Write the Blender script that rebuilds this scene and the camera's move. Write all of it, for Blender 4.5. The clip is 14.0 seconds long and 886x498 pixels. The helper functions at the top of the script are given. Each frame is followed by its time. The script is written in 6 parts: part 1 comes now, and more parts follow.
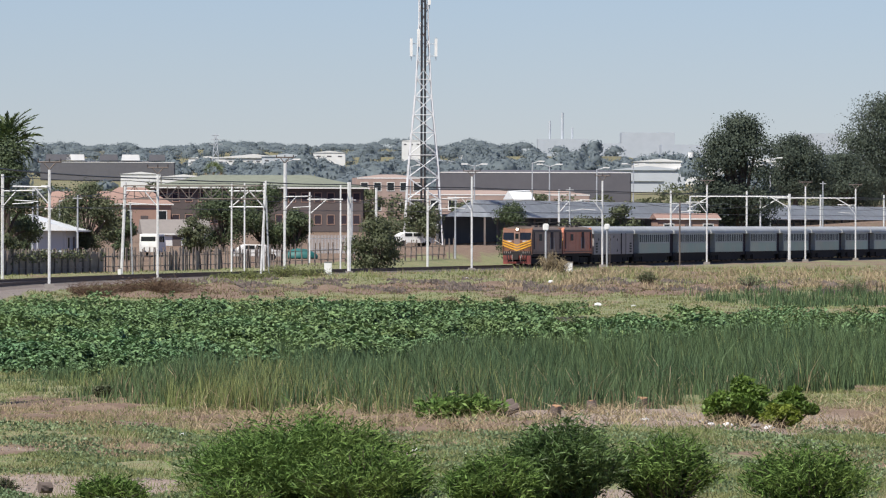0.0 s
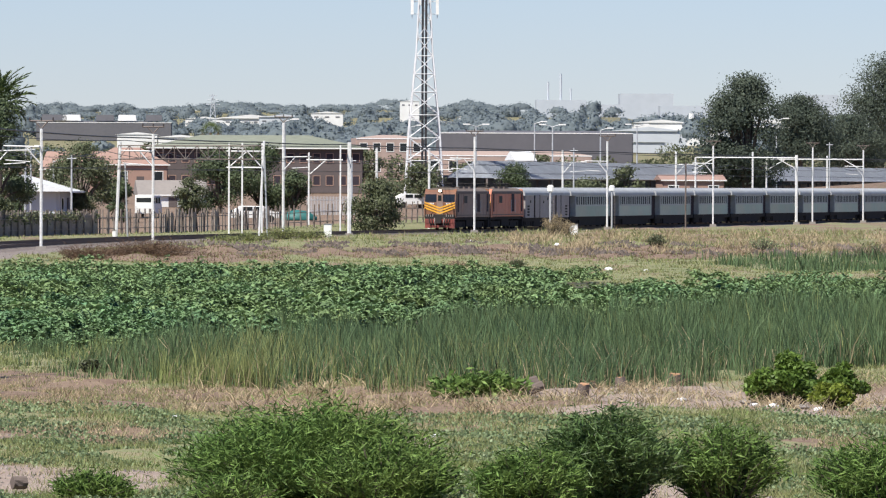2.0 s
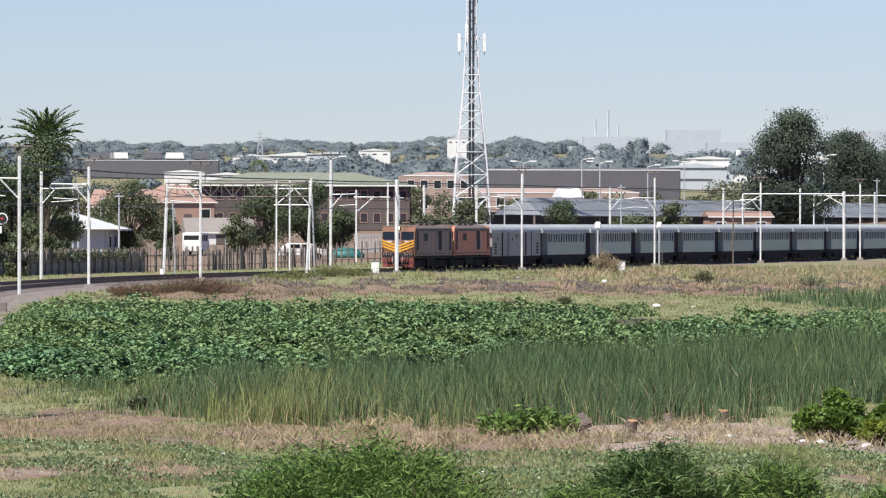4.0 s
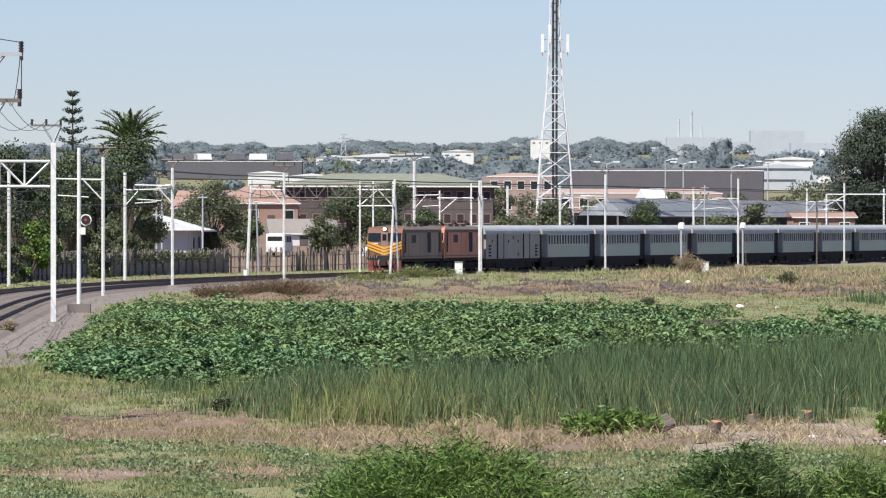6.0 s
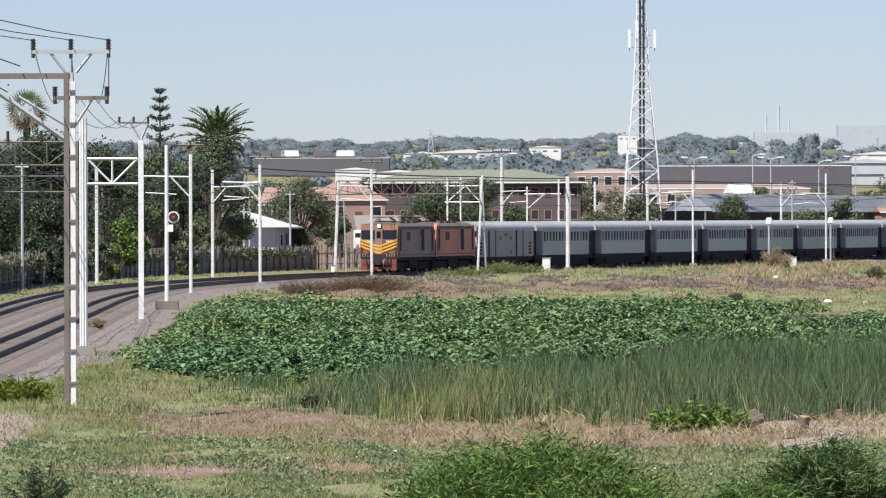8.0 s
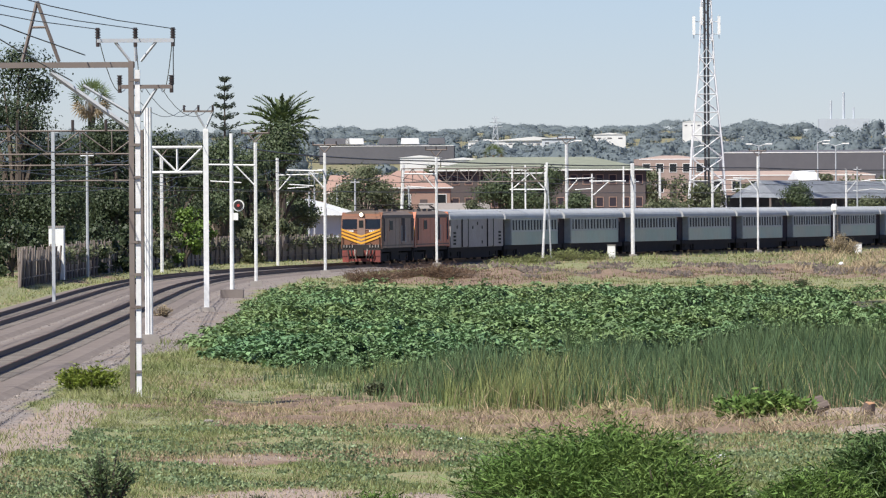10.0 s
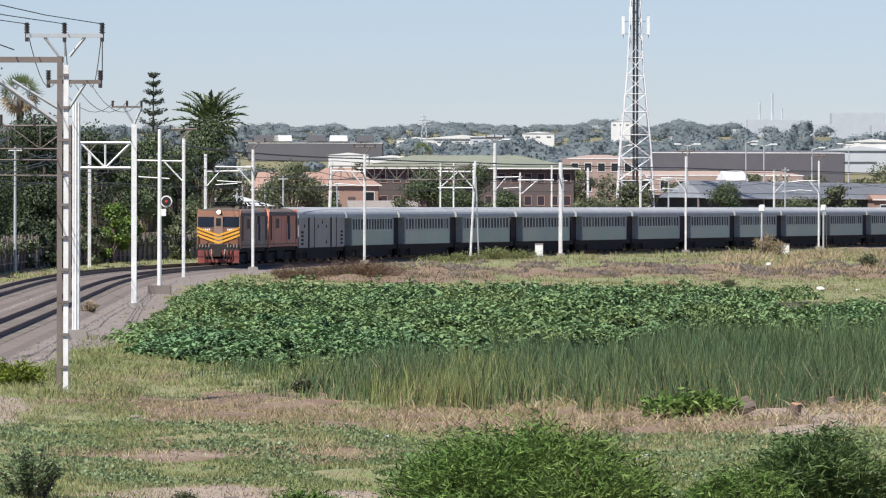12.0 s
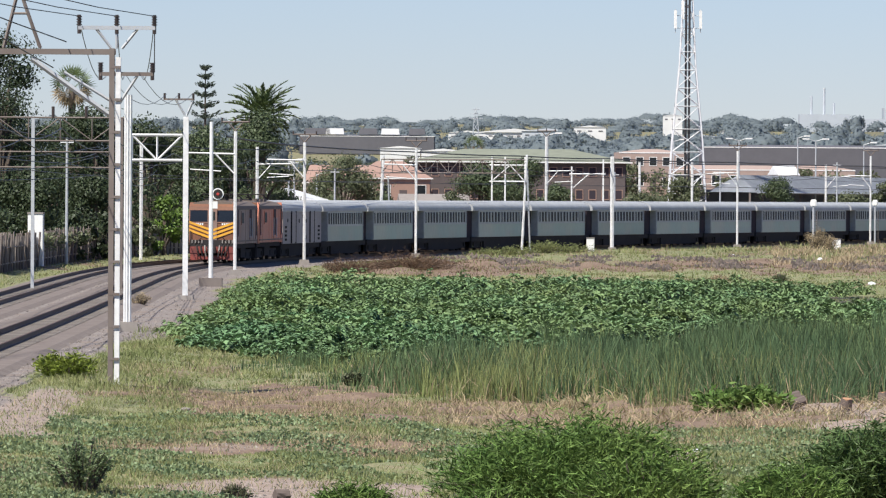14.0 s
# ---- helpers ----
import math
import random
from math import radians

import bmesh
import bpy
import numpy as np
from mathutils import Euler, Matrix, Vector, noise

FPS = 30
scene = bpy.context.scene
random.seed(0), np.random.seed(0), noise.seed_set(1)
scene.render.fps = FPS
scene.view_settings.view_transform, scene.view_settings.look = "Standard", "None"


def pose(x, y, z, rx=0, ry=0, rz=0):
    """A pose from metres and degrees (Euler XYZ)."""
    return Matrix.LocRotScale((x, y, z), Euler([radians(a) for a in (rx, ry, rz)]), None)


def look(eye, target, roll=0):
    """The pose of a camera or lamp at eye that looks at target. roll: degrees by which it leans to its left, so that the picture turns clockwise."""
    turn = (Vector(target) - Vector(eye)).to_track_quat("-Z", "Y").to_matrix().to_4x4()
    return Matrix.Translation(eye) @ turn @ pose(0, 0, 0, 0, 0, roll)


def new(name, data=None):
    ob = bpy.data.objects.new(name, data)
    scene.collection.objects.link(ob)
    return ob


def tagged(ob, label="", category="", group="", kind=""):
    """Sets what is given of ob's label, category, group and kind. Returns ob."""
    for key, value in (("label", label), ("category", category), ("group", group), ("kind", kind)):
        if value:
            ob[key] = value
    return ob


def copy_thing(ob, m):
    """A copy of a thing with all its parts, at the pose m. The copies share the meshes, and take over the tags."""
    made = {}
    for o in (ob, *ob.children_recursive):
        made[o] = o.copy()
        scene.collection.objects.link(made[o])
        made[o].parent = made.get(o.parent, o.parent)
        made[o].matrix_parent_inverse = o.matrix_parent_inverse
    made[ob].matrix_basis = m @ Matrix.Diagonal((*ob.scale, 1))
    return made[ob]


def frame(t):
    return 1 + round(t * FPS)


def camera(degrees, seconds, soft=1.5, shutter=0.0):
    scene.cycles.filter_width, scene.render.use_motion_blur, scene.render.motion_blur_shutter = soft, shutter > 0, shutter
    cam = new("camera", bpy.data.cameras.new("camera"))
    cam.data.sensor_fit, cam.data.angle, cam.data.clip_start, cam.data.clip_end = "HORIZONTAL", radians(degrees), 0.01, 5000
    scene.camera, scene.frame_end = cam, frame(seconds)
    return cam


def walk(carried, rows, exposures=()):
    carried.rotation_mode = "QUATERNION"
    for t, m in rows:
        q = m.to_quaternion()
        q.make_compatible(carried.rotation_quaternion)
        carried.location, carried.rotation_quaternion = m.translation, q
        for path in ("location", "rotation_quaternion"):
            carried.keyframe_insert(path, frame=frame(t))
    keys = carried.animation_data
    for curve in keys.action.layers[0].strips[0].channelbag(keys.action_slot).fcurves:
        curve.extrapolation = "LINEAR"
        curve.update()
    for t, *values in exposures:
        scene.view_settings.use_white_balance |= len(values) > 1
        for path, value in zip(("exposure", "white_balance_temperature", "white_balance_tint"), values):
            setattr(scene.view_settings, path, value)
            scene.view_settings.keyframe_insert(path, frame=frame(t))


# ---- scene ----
# ---------------------------------------------------------------- camera
EYE_Z = 4.05
cam = camera(7.603, 14.0, soft=1.2)
# seconds, yaw, pitch, roll, metres forward
VIEW = [
    (0.0, -1.9150, -0.2200, -0.150, -13.0),
    (0.5, -1.8839, -0.3123, -0.494, 0.0),
    (1.0, -1.9307, -0.4135, -0.636, 0.0),
    (1.5, -2.0125, -0.5474, -0.111, 0.0),
    (2.0, -1.9397, -0.5535, -0.223, 0.0),
    (2.5, -1.8440, -0.4967, -0.156, 0.0),
    (3.0, -1.7495, -0.2749, -0.185, 0.0),
    (3.2, -1.7107, -0.2603, -0.185, 0.0),
    (5.3, -1.0934, -0.1921, 0.067, 0.0),
    (5.5, -1.0041, -0.2066, 0.067, 0.0),
    (6.0, -0.8152, -0.2299, -0.043, 0.0),
    (6.5, -0.6784, -0.2475, -0.057, 0.0),
    (7.0, -0.5261, -0.2751, -0.098, 0.0),
    (7.5, -0.3641, -0.2379, 0.000, 0.0),
    (8.0, -0.0635, -0.2625, 0.152, 0.0),
    (8.5, 0.3222, -0.3459, 0.363, 0.0),
    (8.7, 0.4858, -0.3828, 0.363, 0.0),
    (10.8, 0.4826, -0.3579, 0.292, 0.0),
    (11.0, 0.1202, -0.3599, -0.105, 0.0),
    (11.5, -0.1444, -0.3716, 0.002, 0.0),
    (12.0, -0.1242, -0.3866, -0.116, 0.0),
    (12.5, 0.0000, -0.4175, -0.000, 0.0),
    (13.0, 0.1034, -0.4336, -0.036, 0.0),
    (13.5, 0.1889, -0.4366, -0.140, 0.0),
    (14.0, 0.3183, -0.4439, -0.338, 0.0),
]
walk(cam, [(t, pose(0, fwd, EYE_Z, 90 + pitch, roll, yaw)) for t, yaw, pitch, roll, fwd in VIEW],
     exposures=[(0.0, 0.45), (0.6, 0.55), (1.5, 0.68), (14.0, 0.66)])

# ---------------------------------------------------------------- light
SUN_AZ, SUN_EL = radians(217), radians(54)      # azimuth clockwise from +Y
world = bpy.data.worlds.new("sky")
scene.world = world
world.use_nodes = True
wn = world.node_tree.nodes
sky = wn.new("ShaderNodeTexSky")
sky.sky_type, sky.sun_disc = "NISHITA", False
sky.sun_elevation, sky.sun_rotation = SUN_EL, SUN_AZ
sky.altitude, sky.air_density, sky.dust_density, sky.ozone_density = 0.0, 1.0, 0.0, 4.0
wn["Background"].inputs[1].default_value = 0.0535
tint = wn.new("ShaderNodeMix")
tint.data_type, tint.blend_type = "RGBA", "MULTIPLY"
tint.inputs["Factor"].default_value, tint.inputs[7].default_value = 1.0, (0.85, 0.94, 1.31, 1)
world.node_tree.links.new(sky.outputs[0], tint.inputs[6])
world.node_tree.links.new(tint.outputs[2], wn["Background"].inputs[0])
sun = new("sun", bpy.data.lights.new("sun", "SUN"))
sun.data.energy, sun.data.angle, sun.data.color = 5.0, radians(0.6), (1.0, 0.95, 0.87)
sun_dir = Vector((math.sin(SUN_AZ) * math.cos(SUN_EL), math.cos(SUN_AZ) * math.cos(SUN_EL), math.sin(SUN_EL)))
sun.matrix_world = look(sun_dir * 300, (0, 0, 0))

# ---------------------------------------------------------------- materials


def material(name, base, rough=0.8, metal=0.0, second=None, scale=1.0, amount=0.5, bump=0.0, bump_scale=None,
             spots=None, spot_scale=0.3, spot_cover=0.5, island=0.0, rand=0.0, coords="Object"):
    """Principled surface: base mixed with a second colour by two scales of noise, stains, relief and per-piece variation."""
    mat = bpy.data.materials.new(name)
    mat.use_nodes = True
    n, l = mat.node_tree.nodes, mat.node_tree.links
    b = n["Principled BSDF"]
    b.inputs["Roughness"].default_value, b.inputs["Metallic"].default_value = rough, metal
    tc = n.new("ShaderNodeTexCoord")

    def noisy(s, detail=5.0):
        t = n.new("ShaderNodeTexNoise")
        t.inputs["Scale"].default_value, t.inputs["Detail"].default_value = s, detail
        l.new(tc.outputs[coords], t.inputs["Vector"])
        return t.outputs["Fac"]

    def ramp(src, lo, hi):
        m = n.new("ShaderNodeMapRange")
        m.inputs["From Min"].default_value, m.inputs["From Max"].default_value = lo, hi
        l.new(src, m.inputs["Value"])
        return m.outputs["Result"]

    def mix(fac, a, c):
        m = n.new("ShaderNodeMix")
        m.data_type = "RGBA"
        if isinstance(fac, float):
            m.inputs["Factor"].default_value = fac
        else:
            l.new(fac, m.inputs["Factor"])
        for sock, v in ((m.inputs[6], a), (m.inputs[7], c)):
            if isinstance(v, tuple):
                sock.default_value = (*v, 1)
            else:
                l.new(v, sock)
        return m.outputs[2]

    def scaled(src, k):
        m = n.new("ShaderNodeMath")
        m.operation = "MULTIPLY"
        m.inputs[1].default_value = k
        l.new(src, m.inputs[0])
        return m.outputs[0]

    second = second or tuple(c * 0.7 for c in base)
    col = mix(scaled(ramp(noisy(scale), 0.3, 0.7), amount), base, second)
    col = mix(scaled(ramp(noisy(scale * 9.0), 0.35, 0.7), amount * 0.5), col, tuple(c * 0.75 for c in second))
    if spots:
        col = mix(ramp(noisy(spot_scale, 6.0), spot_cover, spot_cover + 0.12), col, spots)
    for src, k in (("island", island), ("rand", rand)):
        if k:
            if src == "island":
                r = n.new("ShaderNodeNewGeometry").outputs["Random Per Island"]
            else:
                r = n.new("ShaderNodeObjectInfo").outputs["Random"]
            h = n.new("ShaderNodeHueSaturation")
            l.new(ramp_to(n, l, r, 1 - k, 1 + k), h.inputs["Value"])
            l.new(col, h.inputs["Color"])
            col = h.outputs["Color"]
    l.new(col, b.inputs["Base Color"])
    if bump:
        bp = n.new("ShaderNodeBump")
        bp.inputs["Strength"].default_value = bump
        l.new(noisy(bump_scale or scale * 6.0), bp.inputs["Height"])
        l.new(bp.outputs[0], b.inputs["Normal"])
    return mat


def ramp_to(n, l, src, lo, hi):
    m = n.new("ShaderNodeMapRange")
    m.inputs["To Min"].default_value, m.inputs["To Max"].default_value = lo, hi
    l.new(src, m.inputs["Value"])
    return m.outputs["Result"]


def leafy(name, a, b, island=0.35, scale=0.12, rough=0.55, through_light=0.25):
    """Foliage: two greens by noise, varied leaf by leaf, some light passing through."""
    mat = material(name, a, rough, second=b, scale=scale, amount=1.0, island=island, coords="Object")
    p = mat.node_tree.nodes["Principled BSDF"]
    p.inputs["Specular IOR Level"].default_value = 0.35
    n, l = mat.node_tree.nodes, mat.node_tree.links
    tr = n.new("ShaderNodeBsdfTranslucent")
    l.new(p.inputs["Base Color"].links[0].from_socket, tr.inputs["Color"])
    mx = n.new("ShaderNodeMixShader")
    mx.inputs[0].default_value = through_light
    l.new(p.outputs[0], mx.inputs[1])
    l.new(tr.outputs[0], mx.inputs[2])
    l.new(mx.outputs[0], n["Material Output"].inputs["Surface"])
    return mat


M = {
    "rail": material("rail_steel", (0.075, 0.048, 0.034), 0.7, 0.1, (0.11, 0.07, 0.05), 0.5),
    "sleeper": material("concrete_sleeper", (0.20, 0.18, 0.16), 0.9, second=(0.12, 0.10, 0.09), scale=1.0, island=0.2),
    "pole_white": material("painted_steel", (0.76, 0.77, 0.76), 0.6, second=(0.54, 0.53, 0.51), scale=0.8, amount=0.7, spots=(0.24, 0.17, 0.13), spot_scale=1.6, spot_cover=0.66),
    "pole_rust": material("weathered_steel", (0.13, 0.10, 0.085), 0.8, 0.2, (0.22, 0.19, 0.17), 0.7, 0.9),
    "galv": material("galvanised_steel", (0.50, 0.52, 0.53), 0.5, 0.3, (0.34, 0.35, 0.36), 0.6),
    "dark_cable": material("black_cable", (0.025, 0.025, 0.028), 0.6),
    "wire": material("copper_wire", (0.06, 0.055, 0.05), 0.5, 0.4),
    "insulator": material("brown_insulator", (0.05, 0.035, 0.03), 0.3),
    "white": material("white_paint", (0.78, 0.78, 0.75), 0.6, second=(0.6, 0.6, 0.57), scale=0.4, amount=0.6),
    "concrete": material("concrete", (0.26, 0.235, 0.21), 0.9, second=(0.17, 0.15, 0.135), scale=0.8, bump=0.2),
    "black": material("black_underframe", (0.030, 0.029, 0.030), 0.9, second=(0.05, 0.043, 0.038), scale=1.2),
    "gangway": material("gangway_rubber", (0.038, 0.033, 0.042), 0.8, second=(0.055, 0.04, 0.046), scale=1.0),
    "glass": material("window_glass", (0.015, 0.018, 0.02), 0.08),
    "dim_glass": material("dusty_window_glass", (0.018, 0.02, 0.024), 0.55),
    "brown_grass": leafy("brown_dead_grass", (0.110, 0.070, 0.050), (0.175, 0.118, 0.075), island=0.35, scale=0.15),
    "coach_side": material("coach_grey_paint", (0.40, 0.425, 0.40), 0.5, second=(0.32, 0.34, 0.315), scale=0.35, amount=0.9, spots=(0.42, 0.39, 0.34), spot_scale=0.22, spot_cover=0.60, rand=0.06),
    "coach_band": material("coach_green_paint", (0.26, 0.40, 0.335), 0.5, second=(0.40, 0.415, 0.325), scale=0.22, amount=1.0, spots=(0.42, 0.35, 0.18), spot_scale=0.16, spot_cover=0.62, rand=0.10),
    "coach_roof": material("coach_roof_paint", (0.42, 0.44, 0.445), 0.6, second=(0.32, 0.33, 0.33), scale=0.4, amount=0.9),
    "van_side": material("van_grey_paint", (0.335, 0.305, 0.295), 0.6, second=(0.26, 0.23, 0.215), scale=0.5, amount=0.9),
    "loco_brown": material("loco_brown_paint", (0.27, 0.195, 0.16), 0.6, second=(0.22, 0.14, 0.108), scale=0.5, amount=0.9, spots=(0.30, 0.16, 0.11), spot_scale=0.45, spot_cover=0.58),
    "loco_red": material("loco_red_paint", (0.225, 0.098, 0.048), 0.55, second=(0.15, 0.066, 0.040), scale=0.7, amount=0.8),
    "loco_orange": material("loco_orange_paint", (0.62, 0.20, 0.11), 0.6, second=(0.44, 0.185, 0.12), scale=0.35, amount=0.9),
    "yellow": material("chevron_yellow_paint", (0.72, 0.36, 0.03), 0.5, second=(0.55, 0.28, 0.04), scale=1.2),
    "buffer_red": material("buffer_beam_red", (0.30, 0.055, 0.038), 0.6, second=(0.12, 0.036, 0.030), scale=1.5, amount=0.9),
    "loco_roof": material("loco_roof_paint", (0.16, 0.125, 0.10), 0.8, second=(0.10, 0.08, 0.07), scale=0.6),
    "bark": material("bark", (0.11, 0.085, 0.065), 0.95, second=(0.06, 0.048, 0.04), scale=1.5, bump=0.4),
    "dead_wood": material("dead_wood", (0.13, 0.10, 0.085), 0.95, second=(0.10, 0.08, 0.068), scale=2.0, bump=0.4),
    "cut_wood": material("cut_wood", (0.42, 0.24, 0.13), 0.9, second=(0.3, 0.16, 0.09), scale=4.0),
    "leaf_dark": leafy("tree_foliage", (0.060, 0.088, 0.042), (0.100, 0.128, 0.060)),
    # dimmer greens: shade on the left tree mass is put into the colour
    "leaf_shaded": leafy("shaded_tree_foliage", (0.035, 0.053, 0.026), (0.060, 0.082, 0.037)),
    "leaf_olive": leafy("olive_foliage", (0.085, 0.105, 0.052), (0.125, 0.14, 0.072)),
    "leaf_bright": leafy("fresh_foliage", (0.13, 0.20, 0.03), (0.085, 0.15, 0.03)),
    "leaf_yellow": leafy("lime_foliage", (0.20, 0.24, 0.035), (0.15, 0.20, 0.03)),
    "willow": leafy("willow_foliage", (0.070, 0.142, 0.036), (0.150, 0.212, 0.056), scale=0.5, island=0.6, through_light=0.2),
    # willow greens dimmed to hold the inner shade of a denser shrub
    "shaded_willow": leafy("shaded_willow_foliage", (0.052, 0.104, 0.030), (0.108, 0.160, 0.048), scale=0.5, island=0.6, through_light=0.2),
    "creeper": leafy("creeper_leaves", (0.098, 0.192, 0.096), (0.168, 0.230, 0.088), island=0.5, scale=0.09, rough=0.55, through_light=0.12),
    "reed": leafy("reed_blades", (0.048, 0.090, 0.048), (0.098, 0.138, 0.060), island=0.75, scale=0.2, through_light=0.12),
    "young_reed": leafy("young_reed_blades", (0.135, 0.172, 0.060), (0.195, 0.208, 0.082), island=0.6, scale=0.25, through_light=0.15),
    # greens lightened to take in the haze before the far station trees
    "leaf_gum": leafy("gum_foliage", (0.088, 0.112, 0.085), (0.120, 0.145, 0.105), through_light=0.45),
    "dry": leafy("dry_grass", (0.42, 0.345, 0.215), (0.32, 0.25, 0.155), island=0.35, scale=0.15),
    "grass": leafy("green_grass", (0.155, 0.195, 0.072), (0.240, 0.250, 0.108), island=0.35, scale=0.12),
    "weed": leafy("low_weeds", (0.155, 0.220, 0.110), (0.205, 0.255, 0.120), island=0.35, scale=0.2),
    "palm": leafy("palm_fronds", (0.075, 0.115, 0.04), (0.12, 0.14, 0.055)),
    "dead_frond": leafy("dead_fronds", (0.26, 0.2, 0.12), (0.2, 0.15, 0.09)),
    # distance haze is mixed into this blue-grey leaf colour
    "hazed_leaf": leafy("hazed_foliage", (0.235, 0.28, 0.30), (0.20, 0.24, 0.26), island=0.04, through_light=0.5),
    "fence": material("wooden_fence", (0.32, 0.275, 0.24), 0.95, second=(0.19, 0.155, 0.13), scale=0.9, amount=1.0, rand=0.3),
    "brick": material("red_brick", (0.34, 0.22, 0.17), 0.9, second=(0.28, 0.18, 0.14), scale=0.5, bump=0.1),
    "salmon": material("salmon_plaster", (0.35, 0.265, 0.225), 0.9, second=(0.28, 0.215, 0.18), scale=0.15),
    "dark_brick": material("dark_brick", (0.11, 0.088, 0.083), 0.9, second=(0.075, 0.063, 0.063), scale=0.5),
    "green_roof": material("green_sheet_roof", (0.215, 0.23, 0.175), 0.8, second=(0.165, 0.18, 0.135), scale=0.12, amount=0.9),
    "tile_roof": material("clay_tile_roof", (0.31, 0.20, 0.16), 0.9, second=(0.25, 0.165, 0.135), scale=0.5),
    "grey_roof": material("fibre_cement_roof", (0.24, 0.215, 0.195), 0.9, second=(0.17, 0.155, 0.145), scale=0.3),
    "white_roof": material("white_sheet_roof", (0.70, 0.72, 0.72), 0.5, second=(0.52, 0.54, 0.55), scale=0.3),
    "canopy": material("platform_roof_sheet", (0.43, 0.46, 0.49), 0.6, second=(0.34, 0.36, 0.39), scale=0.2, amount=0.9),
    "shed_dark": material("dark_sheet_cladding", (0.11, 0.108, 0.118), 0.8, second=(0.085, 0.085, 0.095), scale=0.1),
    "far_white": material("far_white_walls", (0.68, 0.68, 0.66), 0.8, second=(0.5, 0.5, 0.5), scale=0.03),
    # both wall colours below are paled towards blue to carry distance haze
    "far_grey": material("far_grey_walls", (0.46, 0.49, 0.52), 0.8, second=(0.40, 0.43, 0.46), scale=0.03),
    "haze_wall": material("hazed_skyline_walls", (0.42, 0.455, 0.49), 0.9, second=(0.37, 0.405, 0.44), scale=0.02),
    "plastic": material("white_plastic", (0.8, 0.8, 0.8), 0.4),
    "teal": material("teal_tarpaulin", (0.02, 0.13, 0.12), 0.6),
    "mast_paint": material("white_mast_paint", (0.68, 0.69, 0.70), 0.6, second=(0.5, 0.5, 0.5), scale=0.5),
    "signal_red": material("signal_red_disc", (0.45, 0.05, 0.04), 0.5),
}
for dull in ("black", "gangway", "dim_glass", "willow", "reed", "young_reed", "grass", "dry", "brown_grass", "hazed_leaf", "leaf_gum"):
    M[dull].node_tree.nodes["Principled BSDF"].inputs["Specular IOR Level"].default_value = 0.12
lamp_mat = bpy.data.materials.new("headlight_lens")
lamp_mat.use_nodes = True
lamp_bsdf = lamp_mat.node_tree.nodes["Principled BSDF"]
lamp_bsdf.inputs["Base Color"].default_value = (1, 0.9, 0.7, 1)
lamp_bsdf.inputs["Emission Color"].default_value = (1, 0.86, 0.6, 1)
lamp_bsdf.inputs["Emission Strength"].default_value = 2.6
M["lamp"] = lamp_mat
# ---------------------------------------------------------------- mesh helpers
rng = np.random.default_rng(7)


def box(bm, c, size, rz=0.0, taper=1.0):
    """A box about c; taper narrows its top."""
    sx, sy, sz = (v / 2 for v in size)
    co, si = math.cos(rz), math.sin(rz)
    vs = []
    for z in (-sz, sz):
        k = taper if z > 0 else 1.0
        for x, y in ((-sx, -sy), (sx, -sy), (sx, sy), (-sx, sy)):
            x, y = x * k, y * k
            vs.append(bm.verts.new((c[0] + x * co - y * si, c[1] + x * si + y * co, c[2] + z)))
    for f in ((3, 2, 1, 0), (4, 5, 6, 7), (0, 1, 5, 4), (1, 2, 6, 5), (2, 3, 7, 6), (3, 0, 4, 7)):
        bm.faces.new([vs[i] for i in f])
    return bm


def tube(bm, a, b, r, r2=None, n=8, caps=True):
    """A round bar from a to b."""
    a, b = Vector(a), Vector(b)
    r2 = r if r2 is None else r2
    q = (b - a).to_track_quat("Z", "Y")
    rings = []
    for p, rad in ((a, r), (b, r2)):
        rings.append([bm.verts.new(p + q @ Vector((rad * math.cos(2 * math.pi * i / n), rad * math.sin(2 * math.pi * i / n), 0))) for i in range(n)])
    for i in range(n):
        j = (i + 1) % n
        bm.faces.new((rings[0][i], rings[0][j], rings[1][j], rings[1][i]))
    if caps:
        bm.faces.new(rings[0][::-1])
        bm.faces.new(rings[1])
    return bm


def bar(bm, a, b, w, d=None):
    """A square-section bar from a to b."""
    return tube(bm, a, b, w * 0.7071, n=4)


def prism(bm, outline, y0, y1):
    """An outline in x, z drawn out along y."""
    v0 = [bm.verts.new((x, y0, z)) for x, z in outline]
    v1 = [bm.verts.new((x, y1, z)) for x, z in outline]
    n = len(outline)
    for i in range(n):
        j = (i + 1) % n
        bm.faces.new((v0[i], v0[j], v1[j], v1[i]))
    bm.faces.new(v0[::-1])
    bm.faces.new(v1)
    return bm


def mesh_of(name, bm, mat, smooth=False):
    bmesh.ops.recalc_face_normals(bm, faces=bm.faces)
    me = bpy.data.meshes.new(name)
    bm.to_mesh(me)
    bm.free()
    me.materials.append(M[mat])
    if smooth:
        me.polygons.foreach_set("use_smooth", [True] * len(me.polygons))
    return me


def part(name, bm, mat, parent, label="", smooth=False):
    """Links a bmesh as one mesh object under a thing or part."""
    ob = new(name, mesh_of(name, bm, mat, smooth))
    ob.parent = parent
    if label:
        ob["label"] = label
    return ob


def shared(name, me, parent, m, label=""):
    """One more object on a mesh that exists, under a thing or part, at a pose."""
    ob = new(name, me)
    ob.parent = parent
    ob.matrix_basis = m
    if label:
        ob["label"] = label
    return ob


def thing(name, label, category, group="", m=None, kind=""):
    ob = tagged(new(name), label, category, group, kind)
    if m is not None:
        ob.matrix_basis = m
    return ob


def solid(name, bm, mat, label, category, group="", kind="", m=None, smooth=False):
    ob = tagged(new(name, mesh_of(name, bm, mat, smooth)), label, category, group, kind)
    if m is not None:
        ob.matrix_basis = m
    return ob


